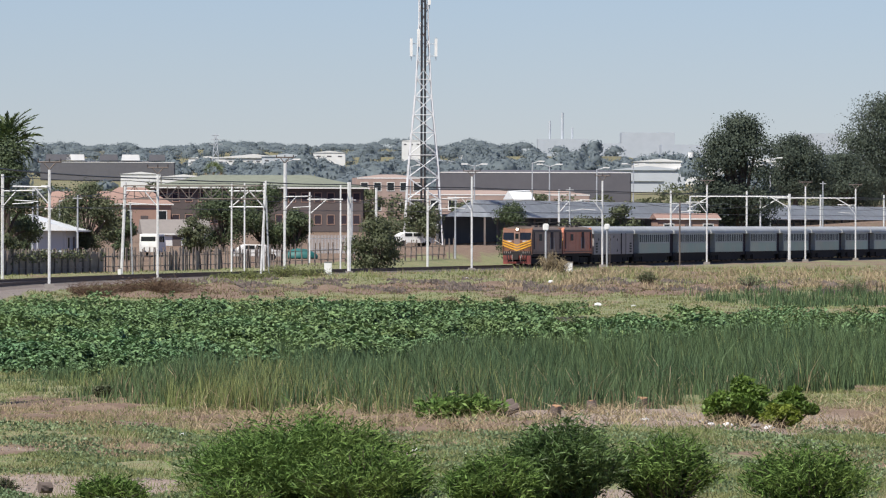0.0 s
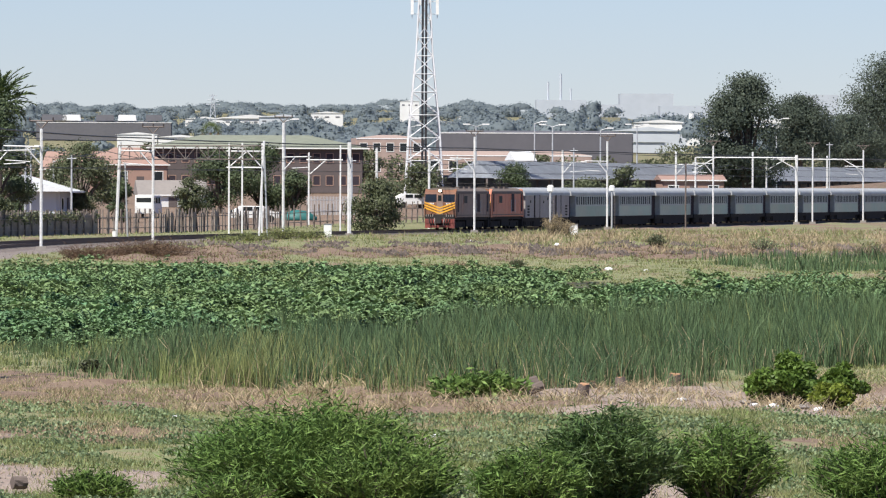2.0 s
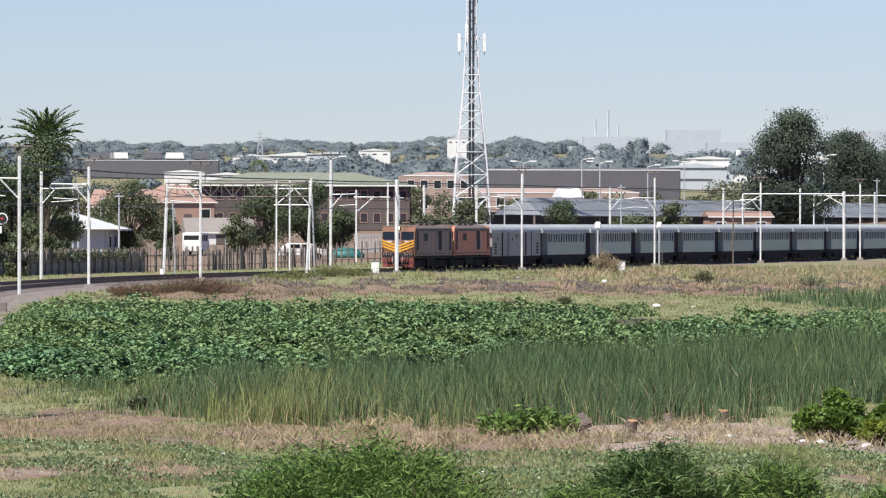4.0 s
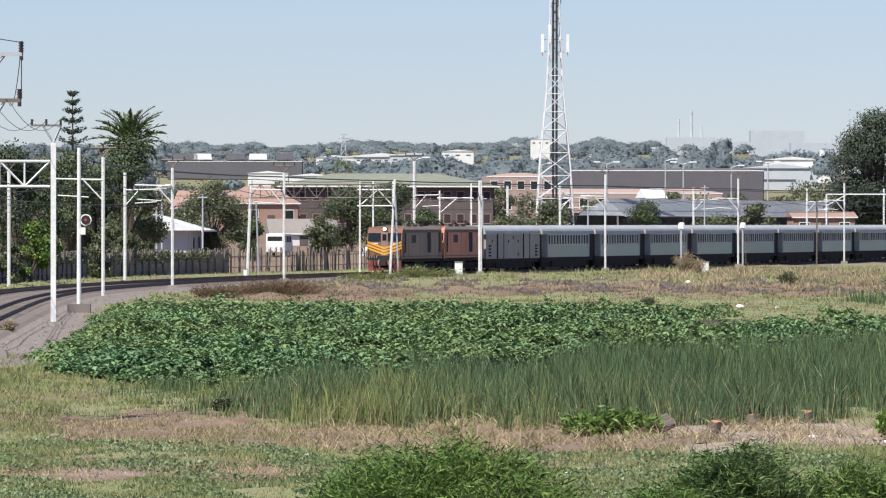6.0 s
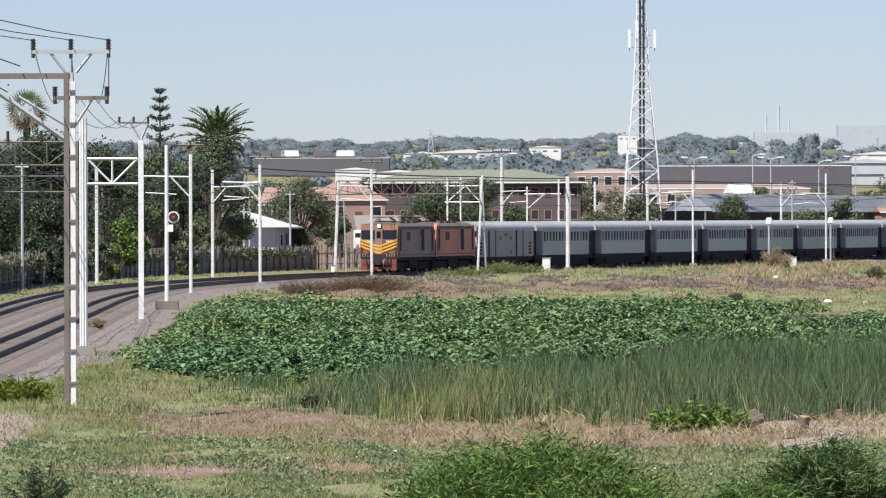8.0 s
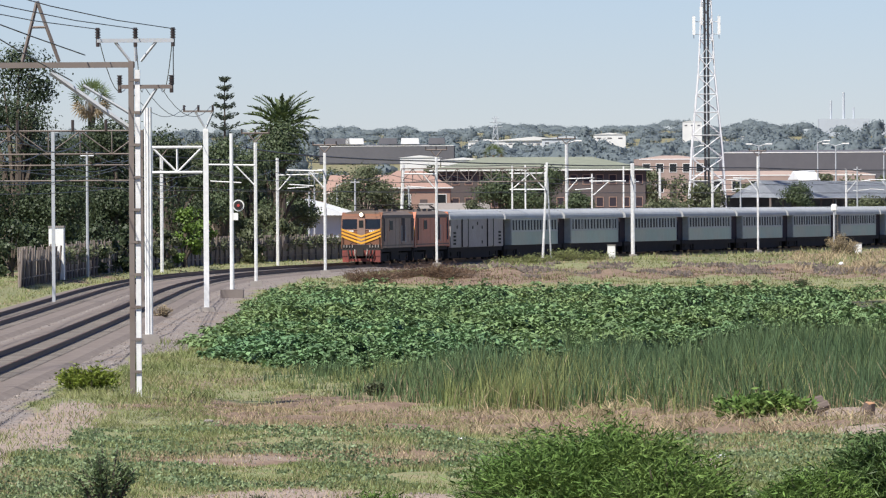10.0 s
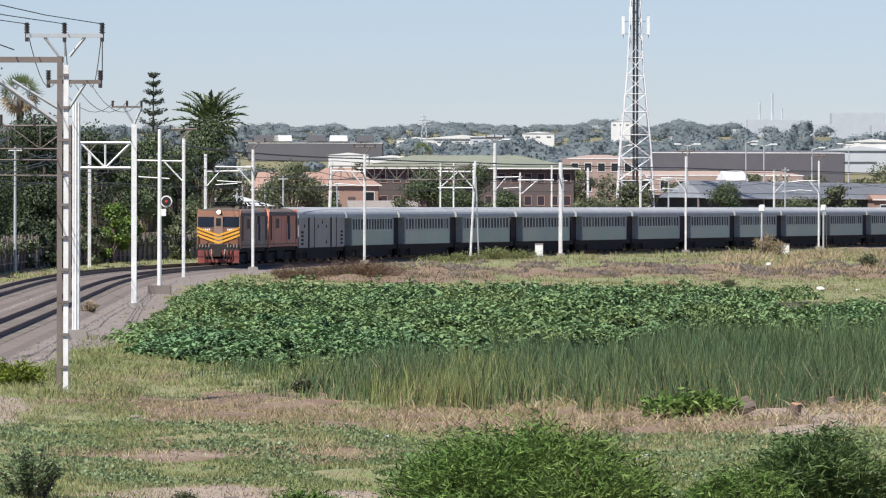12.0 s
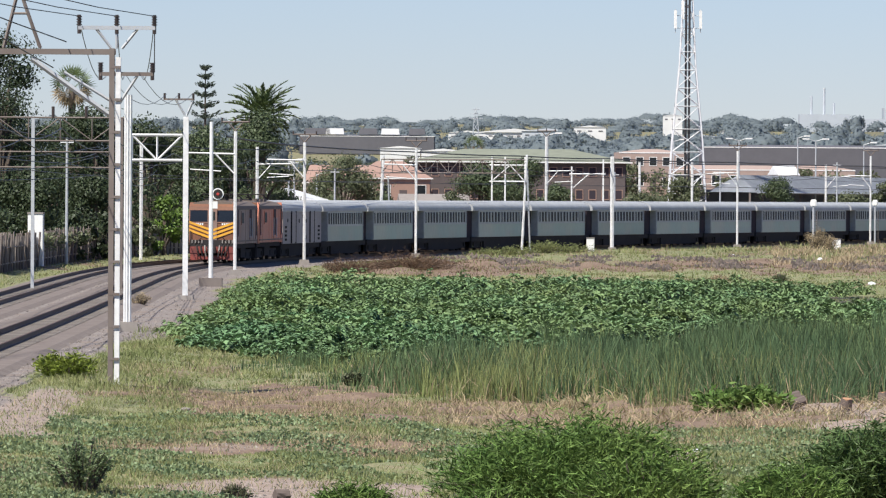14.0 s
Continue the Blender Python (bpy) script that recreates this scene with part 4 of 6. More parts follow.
            box(bm, (sx * 1.435, y, 2.2), (0.02, 0.05, 2.05))
            part("panel_seam", bm, side, root)
        for z in (1.32, 3.26):
            bm = bmesh.new()
            box(bm, (sx * 1.45, 0, z), (0.05, 12.6, 0.07))
            part("body_rail", bm, "loco_roof", root)
        for y in (-1.3, -2.9):
            bm = bmesh.new()
            tube(bm, (sx * 1.49, y, 1.5), (sx * 1.49, y, 2.7), 0.03, n=6)
            part("handrail", bm, "galv", root)
    bm = bmesh.new()
    for y in (-2.0, 0.1, 2.2):
        box(bm, (0, y, 3.80), (1.7, 1.5, 0.14))
    part("roof_equipment", bm, "loco_roof", root)
    for y in (-4.4, 4.4):
        bm = bmesh.new()
        box(bm, (0, y, 3.84), (1.3, 1.7, 0.1))
        pan = part("pantograph", bm, "black", root, "folded pantograph")
        for u, v in (((-0.55, -0.9, 3.92), (-0.55, 0.9, 4.02)), ((0.55, -0.9, 3.92), (0.55, 0.9, 4.02)), ((-0.55, -0.9, 3.95), (-0.44, 0.7, 4.15)), ((0.55, -0.9, 3.95), (0.44, 0.7, 4.15)), ((-0.8, 0.7, 4.16), (0.8, 0.7, 4.16))):
            bm = bmesh.new()
            bar(bm, (u[0], u[1] + y, u[2]), (v[0], v[1] + y, v[2]), 0.05)
            part("pantograph_arm", bm, "black", pan)
    bm = bmesh.new()
    box(bm, (0, 0, 1.02), (2.6, 12.9, 0.28))
    box(bm, (0, 0, 0.6), (2.4, 3.0, 0.6))
    part("underframe", bm, "black", root, "black underframe and equipment")
    bogie(root, -3.85, base=3.0)
    bogie(root, 3.85, base=3.0)
    return root


TRAIN = []      # vehicle, metres from the nose to its middle
lead = locomotive("loco_brown", "loco_red", "brown electric locomotive with yellow chevrons and a lit headlight", True)
TRAIN.append((lead, LOCO / 2))
TRAIN.append((locomotive("loco_orange", "loco_orange", "faded orange electric locomotive coupled behind the brown one", False), LOCO * 1.5))
TRAIN.append((goods_van(), LOCO * 2 + CAR / 2))
kinds_of_coach = [coach("grey and faded green passenger coach with narrow windows", k) for k in range(4)]
for k in range(14):
    c = kinds_of_coach[k] if k < 4 else copy_thing(kinds_of_coach[(k * 3 + 1) % 4], pose(0, 0, 0))
    TRAIN.append((c, LOCO * 2 + CAR * (1.5 + k)))


def train_pose(s):
    x, y, _ = on_track(s)
    (xa, ya, _), (xb, yb, _) = on_track(s - 7), on_track(s + 7)
    a = math.degrees(math.atan2(xb - xa, yb - ya))
    return pose(x, y, 0.0, 0, 0, 180 - a)
# ---------------------------------------------------------------- placing by bearing (milliradians) and distance


def spot(b, d):
    x, y = b * d / 1000.0, float(d)
    return x, y, float(ground_z(x, y))


# ---------------------------------------------------------------- lattice radio mast
def radio_mast():
    x, y, z = spot(31.0, 700)
    root = thing("radio_mast", "tall white lattice radio mast with panel antennas and black cables", "radio mast", m=pose(x, y, z))
    H = 36.0

    def half(h):
        return float(np.interp(h, [0, 10, 17.4, 22, 36], [2.05, 1.5, 0.72, 0.5, 0.42]))

    for sx in (-1, 1):
        for sy in (-1, 1):
            bm = bmesh.new()
            for h0, h1 in ((0, 8), (8, 16), (16, 24), (24, H)):
                tube(bm, (sx * half(h0), sy * half(h0), h0), (sx * half(h1), sy * half(h1), h1), 0.085 if h0 < 16 else 0.06, n=6)
            part("leg", bm, "mast_paint", root)
    h, k = 0.0, 0
    while h < H - 1:
        step = 2.4 if h < 12 else (1.9 if h < 24 else 1.5)
        a, b = half(h), half(h + step)
        for i in range(4):
            p = ((-1, -1), (1, -1), (1, 1), (-1, 1))[i]
            q = ((-1, -1), (1, -1), (1, 1), (-1, 1))[(i + 1) % 4]
            for u, v in (((p[0] * a, p[1] * a, h), (q[0] * b, q[1] * b, h + step)), ((q[0] * a, q[1] * a, h), (p[0] * b, p[1] * b, h + step)),
                         ((p[0] * b, p[1] * b, h + step), (q[0] * b, q[1] * b, h + step))):
                bm = bmesh.new()
                bar(bm, u, v, 0.055)
                part("brace", bm, "mast_paint", root)
        h += step
        k += 1
    for dx in (-0.2, 0.16):
        bm = bmesh.new()
        box(bm, (dx, -0.6, H / 2), (0.24, 0.16, H))
        part("cable_run", bm, "dark_cable", root, "black feeder cable bundle")
    for hx, hz in ((-1.32, 21.0), (1.32, 21.0), (-0.55, 22.0), (0.6, 26.5)):
        bm = bmesh.new()
        tube(bm, (hx, -0.4, hz - 1.3), (hx, -0.4, hz + 1.2), 0.04)
        bar(bm, (hx, -0.4, hz - 0.8), (0, 0, hz - 0.8), 0.05)
        bar(bm, (hx, -0.4, hz + 0.5), (0, 0, hz + 0.5), 0.05)
        arm = part("antenna_arm", bm, "galv", root)
        bm = bmesh.new()
        box(bm, (hx, -0.55, hz + 0.1), (0.30, 0.14, 1.9))
        part("panel_antenna", bm, "white", arm, "white panel antenna")


radio_mast()


# ---------------------------------------------------------------- trees


def tree(b, d, top, half, mat, label, n=2600, leaf=0.42, low=0.15, name="tree", lumps=10, seed=1, width_y=None, sink=0.0):
    """Tapered trunk and limbs, and a crown of leaf clumps with an uneven outline."""
    global rng
    rng = np.random.default_rng(seed)
    x, y, z = spot(b, d)
    h = top - z
    root = thing(name, label, "tree" if name != "shrub" else "shrub", m=pose(x, y, z - sink))
    bm = bmesh.new()
    fork = Vector((0.05 * h * rng.normal() * 0.3, 0, h * max(low, 0.12)))
    tube(bm, (0, 0, -0.1), fork, 0.032 * h + 0.05, 0.024 * h + 0.03, n=8)
    centres = []
    for k in range(lumps):
        a, r = rng.uniform(0, 2 * math.pi), math.sqrt(rng.uniform(0.05, 1))
        q = rng.uniform(0, 1) if k else 1.0
        shape = 1 - 0.62 * abs(2 * q - 0.85) ** 2.2
        c = Vector((half * 0.86 * r * shape * math.cos(a), half * 0.6 * r * shape * math.sin(a), h * (low + 0.1) + (h * (0.86 - low)) * q - 0.05 * h))
        if not k:
            c = Vector((half * 0.1 * rng.normal(), 0, h * 0.84))
        rad = half * rng.uniform(0.26, 0.44)
        centres.append((c, rad))
        mid = fork.lerp(c, 0.55) + Vector((0, 0, 0.05 * h))
        tube(bm, fork, mid, 0.014 * h + 0.02, 0.010 * h + 0.012, n=5, caps=False)
        tube(bm, mid, c, 0.010 * h + 0.012, 0.02, n=5, caps=False)
    part("trunk", bm, "bark", root, "brown trunk and limbs")
    pts, outs = [], []
    per = n // lumps
    for c, rad in centres:
        v = unit(rng.normal(size=(per, 3))) * (rng.uniform(0.35, 1.0, (per, 1)) ** 0.5)
        v = v * rad * (1 + 0.28 * rng.normal(size=(per, 1))) * np.array([1.1, 1.0, 0.8])
        pts.append(v + np.array(c))
        outs.append(unit(v) + 0.5 * unit((v + np.array(c)) - np.array([0, 0, h * 0.5])))
    pts = np.concatenate(pts)
    pts[:, 2] = np.minimum(pts[:, 2], h + 0.02 * h * rng.normal(size=len(pts)))
    pts[:, 2] = np.maximum(pts[:, 2], 0.12)
    v, f = leaves(pts, leaf, leaf * 0.62, outward=np.concatenate(outs), jitter=0.55)
    crown = new("crown", fast_mesh("crown", v, f, mat))
    crown.parent = root
    return root


TREES = (
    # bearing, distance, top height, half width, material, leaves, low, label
    (-80, 430, 13.0, 4.5, "leaf_shaded", 3800, 0.02, "dark leafy tree behind the railway fence"),
    (-71, 455, 11.5, 4.6, "leaf_shaded", 3800, 0.0, "dense dark tree behind the railway fence"),
    (-57, 455, 10.0, 3.8, "leaf_shaded", 3600, 0.0, "dense dark tree behind the railway fence"),
    (-50, 480, 10.2, 3.6, "leaf_shaded", 3200, 0.0, "dense dark tree behind the railway fence"),
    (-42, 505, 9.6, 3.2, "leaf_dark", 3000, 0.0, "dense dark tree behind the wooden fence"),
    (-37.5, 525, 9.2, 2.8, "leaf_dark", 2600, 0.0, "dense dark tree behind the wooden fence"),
    (-73, 440, 15.5, 4.2, "leaf_shaded", 4200, 0.1, "dark leafy tree behind the railway fence"),
    (-61, 470, 10.2, 3.4, "leaf_shaded", 3600, 0.05, "dark leafy tree behind the railway fence"),
    (-53, 500, 9.0, 3.0, "leaf_shaded", 3200, 0.05, "dense dark tree behind the wooden fence"),
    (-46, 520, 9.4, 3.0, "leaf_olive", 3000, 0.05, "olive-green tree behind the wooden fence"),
    (-67, 430, 6.4, 3.2, "leaf_shaded", 3000, 0.02, "low dark tree over the fence"),
    (-58, 450, 5.4, 2.8, "leaf_shaded", 2600, 0.02, "low dark tree over the fence"),
    (-33.5, 535, 11.3, 3.4, "leaf_dark", 4200, 0.05, "dense dark tree under a date palm"),
    (-38, 560, 8.6, 2.6, "leaf_dark", 2600, 0.05, "dark tree beside a conifer"),
    (-31.0, 600, 7.0, 2.2, "leaf_dark", 2200, 0.05, "dark bushy tree beside a palm"),
    (-20.5, 620, 8.4, 3.6, "leaf_olive", 3200, 0.08, "olive-green tree behind the fence"),
    (-23.2, 660, 6.5, 2.2, "leaf_olive", 1800, 0.05, "bushy olive tree behind the fence"),
    (-14.3, 600, 4.3, 1.3, "leaf_dark", 1200, 0.05, "small dark tree by the fence"),
    (0.5, 650, 7.6, 3.2, "leaf_dark", 2800, 0.1, "dark tree in front of a brick building"),
    (6.5, 655, 7.8, 3.6, "leaf_dark", 3000, 0.1, "dark spreading tree by the brick building"),
    (11.5, 650, 5.6, 1.9, "leaf_dark", 1600, 0.1, "dark tree by a parked car"),
    (-4.0, 640, 4.6, 1.6, "leaf_olive", 1300, 0.05, "olive shrub-like tree by a roof"),
    (24.1, 590, 4.7, 2.7, "leaf_olive", 2400, 0.08, "round olive tree beside the radio mast"),
    (30.5, 690, 6.5, 2.4, "leaf_olive", 1500, 0.1, "tree at the foot of the radio mast"),
    (44.8, 660, 6.2, 2.3, "leaf_dark", 2000, 0.1, "dark tree by the platform roof"),
    (55.0, 690, 5.0, 2.8, "leaf_olive", 1600, 0.05, "low shrubby tree behind the train"),
    (37.0, 720, 6.5, 2.0, "leaf_olive", 1200, 0.1, "small tree near the station"),
    (62.0, 740, 6.4, 2.4, "leaf_olive", 1200, 0.1, "small tree near the station"),
    (79.4, 790, 17.4, 5.6, "leaf_gum", 5200, 0.16, "tall dark spreading tree behind the station roof"),
    (75.6, 790, 10.0, 2.8, "leaf_gum", 1500, 0.16, "dark tree behind the station roof"),
    (87.6, 938, 16.9, 5.6, "leaf_gum", 4400, 0.25, "dark round-headed tree behind the station roof"),
    (101.5, 1006, 24.1, 7.9, "leaf_gum", 5600, 0.2, "tall pale-leaved gum tree with open crown"),
    (95.5, 994, 14.6, 6.3, "leaf_gum", 3200, 0.1, "dark tree under a tall gum"),
    (109.0, 1040, 15.9, 6.8, "leaf_gum", 3200, 0.1, "dark tree beside a tall gum"),
    (-10.0, 900, 9.6, 2.5, "leaf_olive", 1100, 0.1, "tree among brick houses"),
    (17.5, 850, 6.9, 2.2, "leaf_olive", 1000, 0.1, "tree among brick houses"),
    (22.5, 900, 8.8, 2.4, "leaf_olive", 1000, 0.1, "tree beside a salmon wall"),
    (-17.0, 850, 7.0, 2.6, "leaf_olive", 1100, 0.1, "tree among brick houses"),
    (48.0, 900, 8.0, 3.5, "leaf_olive", 1200, 0.1, "tree in front of a long dark shed"),
)
for k, (b_t, d_t, top_t, half_t, mat_t, n_t, low_t, label_t) in enumerate(TREES):
    tree(b_t, d_t, top_t, half_t, mat_t, label_t, n=int(n_t * (3.6 if d_t < 700 else 2.0 if b_t < 70 else 5.4)), low=low_t, seed=100 + k, leaf=0.23 if d_t < 700 else 0.36 if b_t < 70 else 0.33, lumps=18 if b_t < 70 else 34)
for k, (b_t, d_t, top_t, half_t) in enumerate(((-47.3, 452, 4.15, 1.4), (-44.5, 470, 3.4, 1.2), (-37.2, 480, 3.2, 1.3), (-33.0, 500, 3.3, 1.5), (-50.5, 440, 2.9, 1.0), (-31.5, 545, 3.0, 1.1), (-30.6, 552, 4.3, 2.0), (-36.0, 520, 4.0, 1.8))):
    tree(b_t, d_t, top_t, half_t, "leaf_bright" if k < 2 else "leaf_olive", "sunlit green shrub against the wooden fence", n=1500, leaf=0.26, low=0.02, name="shrub", lumps=9, seed=300 + k)

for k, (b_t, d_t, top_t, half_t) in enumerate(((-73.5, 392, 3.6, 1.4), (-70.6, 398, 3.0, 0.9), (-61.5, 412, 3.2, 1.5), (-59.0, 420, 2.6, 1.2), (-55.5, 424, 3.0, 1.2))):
    tree(b_t, d_t, top_t, half_t, "leaf_shaded", "dark overhanging shrub in front of the fence", n=1700, leaf=0.28, low=0.0, name="shrub", lumps=10, seed=340 + k)


def date_palm(b, d, top, spread):
    x, y, z = spot(b, d)
    r = np.random.default_rng(5)
    root = thing("date_palm", "tall date palm with stiff arching fronds", "palm tree", m=pose(x, y, z))
    h = top - z
    bm = bmesh.new()
    tube(bm, (0, 0, -0.1), (0, 0, h), 0.38, 0.3, n=10)
    part("trunk", bm, "bark", root)
    for k in range(64):
        a = k * 2.399
        el = math.radians(84 - 112 * (k / 64) + r.normal() * 5)
        ln = spread * r.uniform(0.85, 1.1)
        verts, faces = [], []
        for i in range(21):
            q = i / 20
            e = el - 0.5 * q * q
            p = np.array([ln * q * math.cos(e) * math.cos(a), ln * q * math.cos(e) * math.sin(a), h + 0.1 + ln * q * math.sin((el + e) / 2)])
            side = np.array([-math.sin(a), math.cos(a), 0])
            w = 0.40 * math.sin(math.pi * min(0.95, 0.12 + 0.85 * q))
            for sgn in (-1, 1):
                tip = p + side * sgn * w * 0.7 + np.array([0, 0, w * r.uniform(-0.5, 0.6)]) + 1.1 * w * np.array([math.cos(a) * math.cos(e), math.sin(a) * math.cos(e), math.sin(e)])
                base = len(verts)
                out = np.array([math.cos(a) * math.cos(e), math.sin(a) * math.cos(e), math.sin(e)]) * 0.13
                verts += [p - out, p + out, tip + out * 0.5, tip - out * 0.4]
                faces.append([base, base + 1, base + 2, base + 3])
            if i:
                base = len(verts)
                verts += [prev - np.array([0, 0, 0.05]), prev + np.array([0, 0, 0.05]), p + np.array([0, 0, 0.04]), p - np.array([0, 0, 0.04])]
                faces.append([base, base + 1, base + 2, base + 3])
            prev = p
        fr = new("frond", fast_mesh("frond", np.array(verts), np.array(faces), "palm"))
        fr.parent = root


date_palm(-32.8, 550, 10.4, 3.25)


def fan_palm(b, d, top, spread, label):
    x, y, z = spot(b, d)
    r = np.random.default_rng(8)
    root = thing("fan_palm", label, "palm tree", m=pose(x, y, z))
    h = top - z
    bm = bmesh.new()
    tube(bm, (0, 0, -0.1), (0, 0, h), 0.30, 0.24, n=10)
    part("trunk", bm, "bark", root)
    for k in range(44):
        a, el = k * 2.399, math.radians(75 - 150 * k / 44)
        dirn = np.array([math.cos(el) * math.cos(a), math.cos(el) * math.sin(a), math.sin(el)])
        hub = np.array([0, 0, h]) + dirn * spread * 0.5
        side = unit(np.cross(dirn, r.normal(size=3))[None])[0]
        verts, faces = [], []
        for j in range(9):
            t = (j - 4) / 4 * 1.25
            tip = hub + (dirn * math.cos(t) + side * math.sin(t)) * spread * 0.55 * r.uniform(0.85, 1.1) - np.array([0, 0, 0.1])
            base = len(verts)
            nrm = np.cross(dirn, side) * 0.0 + side * math.cos(t) * 0.05 - dirn * math.sin(t) * 0.05
            verts += [hub, (hub + tip) / 2 + nrm, tip, (hub + tip) / 2 - nrm]
            faces.append([base, base + 1, base + 2, base + 3])
        fr = new("frond", fast_mesh("frond", np.array(verts), np.array(faces), "palm" if k < 24 else "dead_frond"))
        fr.parent = root
        if k >= 24:
            fr["label"] = "dry brown hanging frond"


fan_palm(-61.3, 480, 11.9, 1.75, "fan palm with green top and dry brown skirt")
fan_palm(-1.0, 1300, 14.0, 2.6, "distant bushy palm between roofs")


def norfolk_pine():
    x, y, z = spot(-41.3, 560)
    root = thing("norfolk_pine", "slender conifer with flat whorls of upturned branches", "conifer", m=pose(x, y, z))
    h = 15.0 - z
    bm = bmesh.new()
    tube(bm, (0, 0, -0.1), (0, 0, h), 0.22, 0.03, n=8)
    part("trunk", bm, "bark", root)
    r = np.random.default_rng(3)
    hz, k = h - 0.25, 0
    while hz > 3.5:
        ln = 0.32 + (h - hz) * 0.23
        verts, faces = [], []
        for j in range(6):
            a = j * math.pi / 3 + k * 0.5
            out, side = np.array([math.cos(a), math.sin(a), 0.0]), np.array([-math.sin(a), math.cos(a), 0.0])
            for i in range(7):
                q = (i + 1) / 7
                p = np.array([0, 0, hz]) + out * ln * q + np.array([0, 0, 0.34 * ln * q * q])
                for _ in range(5):
                    c = p + r.normal(size=3) * np.array([0.10, 0.10, 0.08])
                    d = unit((out * 0.6 + side * r.normal() + np.array([0, 0, 0.5]))[None])[0] * 0.17
                    e = unit(np.cross(d, r.normal(size=3))[None])[0] * 0.055
                    base = len(verts)
                    verts += [c - d, c + e, c + d, c - e]
                    faces.append([base, base + 1, base + 2, base + 3])
        w = new("branch_whorl", fast_mesh("branch_whorl", np.array(verts), np.array(faces), "leaf_gum"))
        w.parent = root
        hz -= 0.72 + 0.05 * k
        k += 1


norfolk_pine()

# ---------------------------------------------------------------- buildings


def house(name, label, category, b, d, w, dep, eave, ridge, wall, roof, rz=0.0, storeys=1, n_win=4, hip=0.0, over=0.35, z0=None, win_mat="glass", door=True, frame_mat="white"):
    """Walls with window openings' frames and panes, a door and a pitched roof with an overhang."""
    x, y, z = spot(b, d)
    z = z if z0 is None else z0
    root = thing(name, label, category, m=pose(x, y, z, 0, 0, rz))
    he, hr = eave - z, ridge - z
    t = 0.25
    for wall_box in (((0, -dep / 2, he / 2), (w, t, he)), ((0, dep / 2, he / 2), (w, t, he)), ((-w / 2, 0, he / 2), (t, dep - t, he)), ((w / 2, 0, he / 2), (t, dep - t, he))):
        bm = bmesh.new()
        box(bm, *wall_box)
        part("wall", bm, wall, root)
    a, c = w / 2 + over, dep / 2 + over
    bm = bmesh.new()
    rx = max(a - hip * c, 0.2) if hip else a
    low = [bm.verts.new((sx * a, sy * c, he - 0.02)) for sx, sy in ((-1, -1), (1, -1), (1, 1), (-1, 1))]
    top = [bm.verts.new((sx * rx, 0, hr)) for sx in (-1, 1)]
    bm.faces.new((low[0], low[1], top[1], top[0]))
    bm.faces.new((low[2], low[3], top[0], top[1]))
    bm.faces.new((low[1], low[2], top[1]))
    bm.faces.new((low[3], low[0], top[0]))
    bm.faces.new(low[::-1])
    part("roof", bm, roof, root)
    bm = bmesh.new()
    box(bm, (0, -c - 0.03, he - 0.06), (2 * a, 0.08, 0.14))
    part("gutter", bm, "white", root, "pale gutter")
    hs = he / storeys
    for st in range(storeys):
        for k in range(n_win):
            xw = -w / 2 + (k + 0.5) * w / n_win
            if door and st == 0 and k == n_win // 2:
                bm = bmesh.new()
                box(bm, (xw, -dep / 2 - 0.13, min(1.0, hs * 0.4)), (0.9, 0.06, min(2.0, hs * 0.8)))
                part("door", bm, "dark_brick", root)
                continue
            ww, hh, zc = min(1.2, w / n_win * 0.55), hs * 0.42, st * hs + hs * 0.55
            bm = bmesh.new()
            for dx in (-ww / 2, ww / 2):
                box(bm, (xw + dx, -dep / 2 - 0.13, zc), (0.08, 0.08, hh + 0.08))
            for dz in (-hh / 2, hh / 2):
                box(bm, (xw, -dep / 2 - 0.13, zc + dz), (ww + 0.08, 0.10, 0.08))
            win = part("window", bm, frame_mat, root)
            bm = bmesh.new()
            box(bm, (xw, -dep / 2 - 0.13, zc), (ww - 0.08, 0.03, hh - 0.08))
            part("pane", bm, win_mat, win)
    return root


house("shed", "small white building with a bright sheet-metal roof", "shed", -29.7, 616, 6.0, 8.4, 3.3, 4.8, "far_grey", "white_roof", rz=82, n_win=2, over=1.3)
house("house", "low house with a grey fibre-cement roof and pale walls", "house", -7.0, 690, 6.6, 5.0, 2.9, 4.4, "far_white", "grey_roof", rz=6, n_win=3)
house("house", "red-brick house with a clay tile roof", "house", -13.5, 790, 8.5, 6.0, 6.3, 8.3, "brick", "tile_roof", rz=10, n_win=4, hip=0.9)
house("house", "salmon-walled house with a clay tile roof", "house", -20.5, 830, 8.0, 6.0, 5.8, 8.0, "salmon", "tile_roof", rz=-15, n_win=3)
house("house", "brick outbuilding with a low tile roof", "house", -7.5, 860, 9.5, 6.0, 6.9, 8.6, "salmon", "tile_roof", rz=0, n_win=4, hip=0.9)
house("station_building", "two-storey dark brick building with a wide green hipped roof", "building", 5.6, 800, 25.0, 12.0, 8.35, 9.9, "dark_brick", "green_roof", rz=3, storeys=2, n_win=16, hip=1.0, over=0.8, win_mat="gangway", frame_mat="brick")
house("house", "salmon-coloured building with a flat parapet", "building", 25.5, 950, 9.5, 8.0, 10.6, 11.1, "salmon", "salmon", rz=4, storeys=2, n_win=5, hip=0.9, over=0.1)
house("house", "long salmon wall and low building behind the mast", "building", 42.0, 940, 26.0, 7.0, 8.2, 8.8, "salmon", "salmon", rz=2, n_win=10, hip=0.9, over=0.1)
house("house", "brick house near the station roof", "house", 71.0, 770, 7.0, 5.0, 4.7, 5.3, "brick", "tile_roof", rz=5, n_win=3)
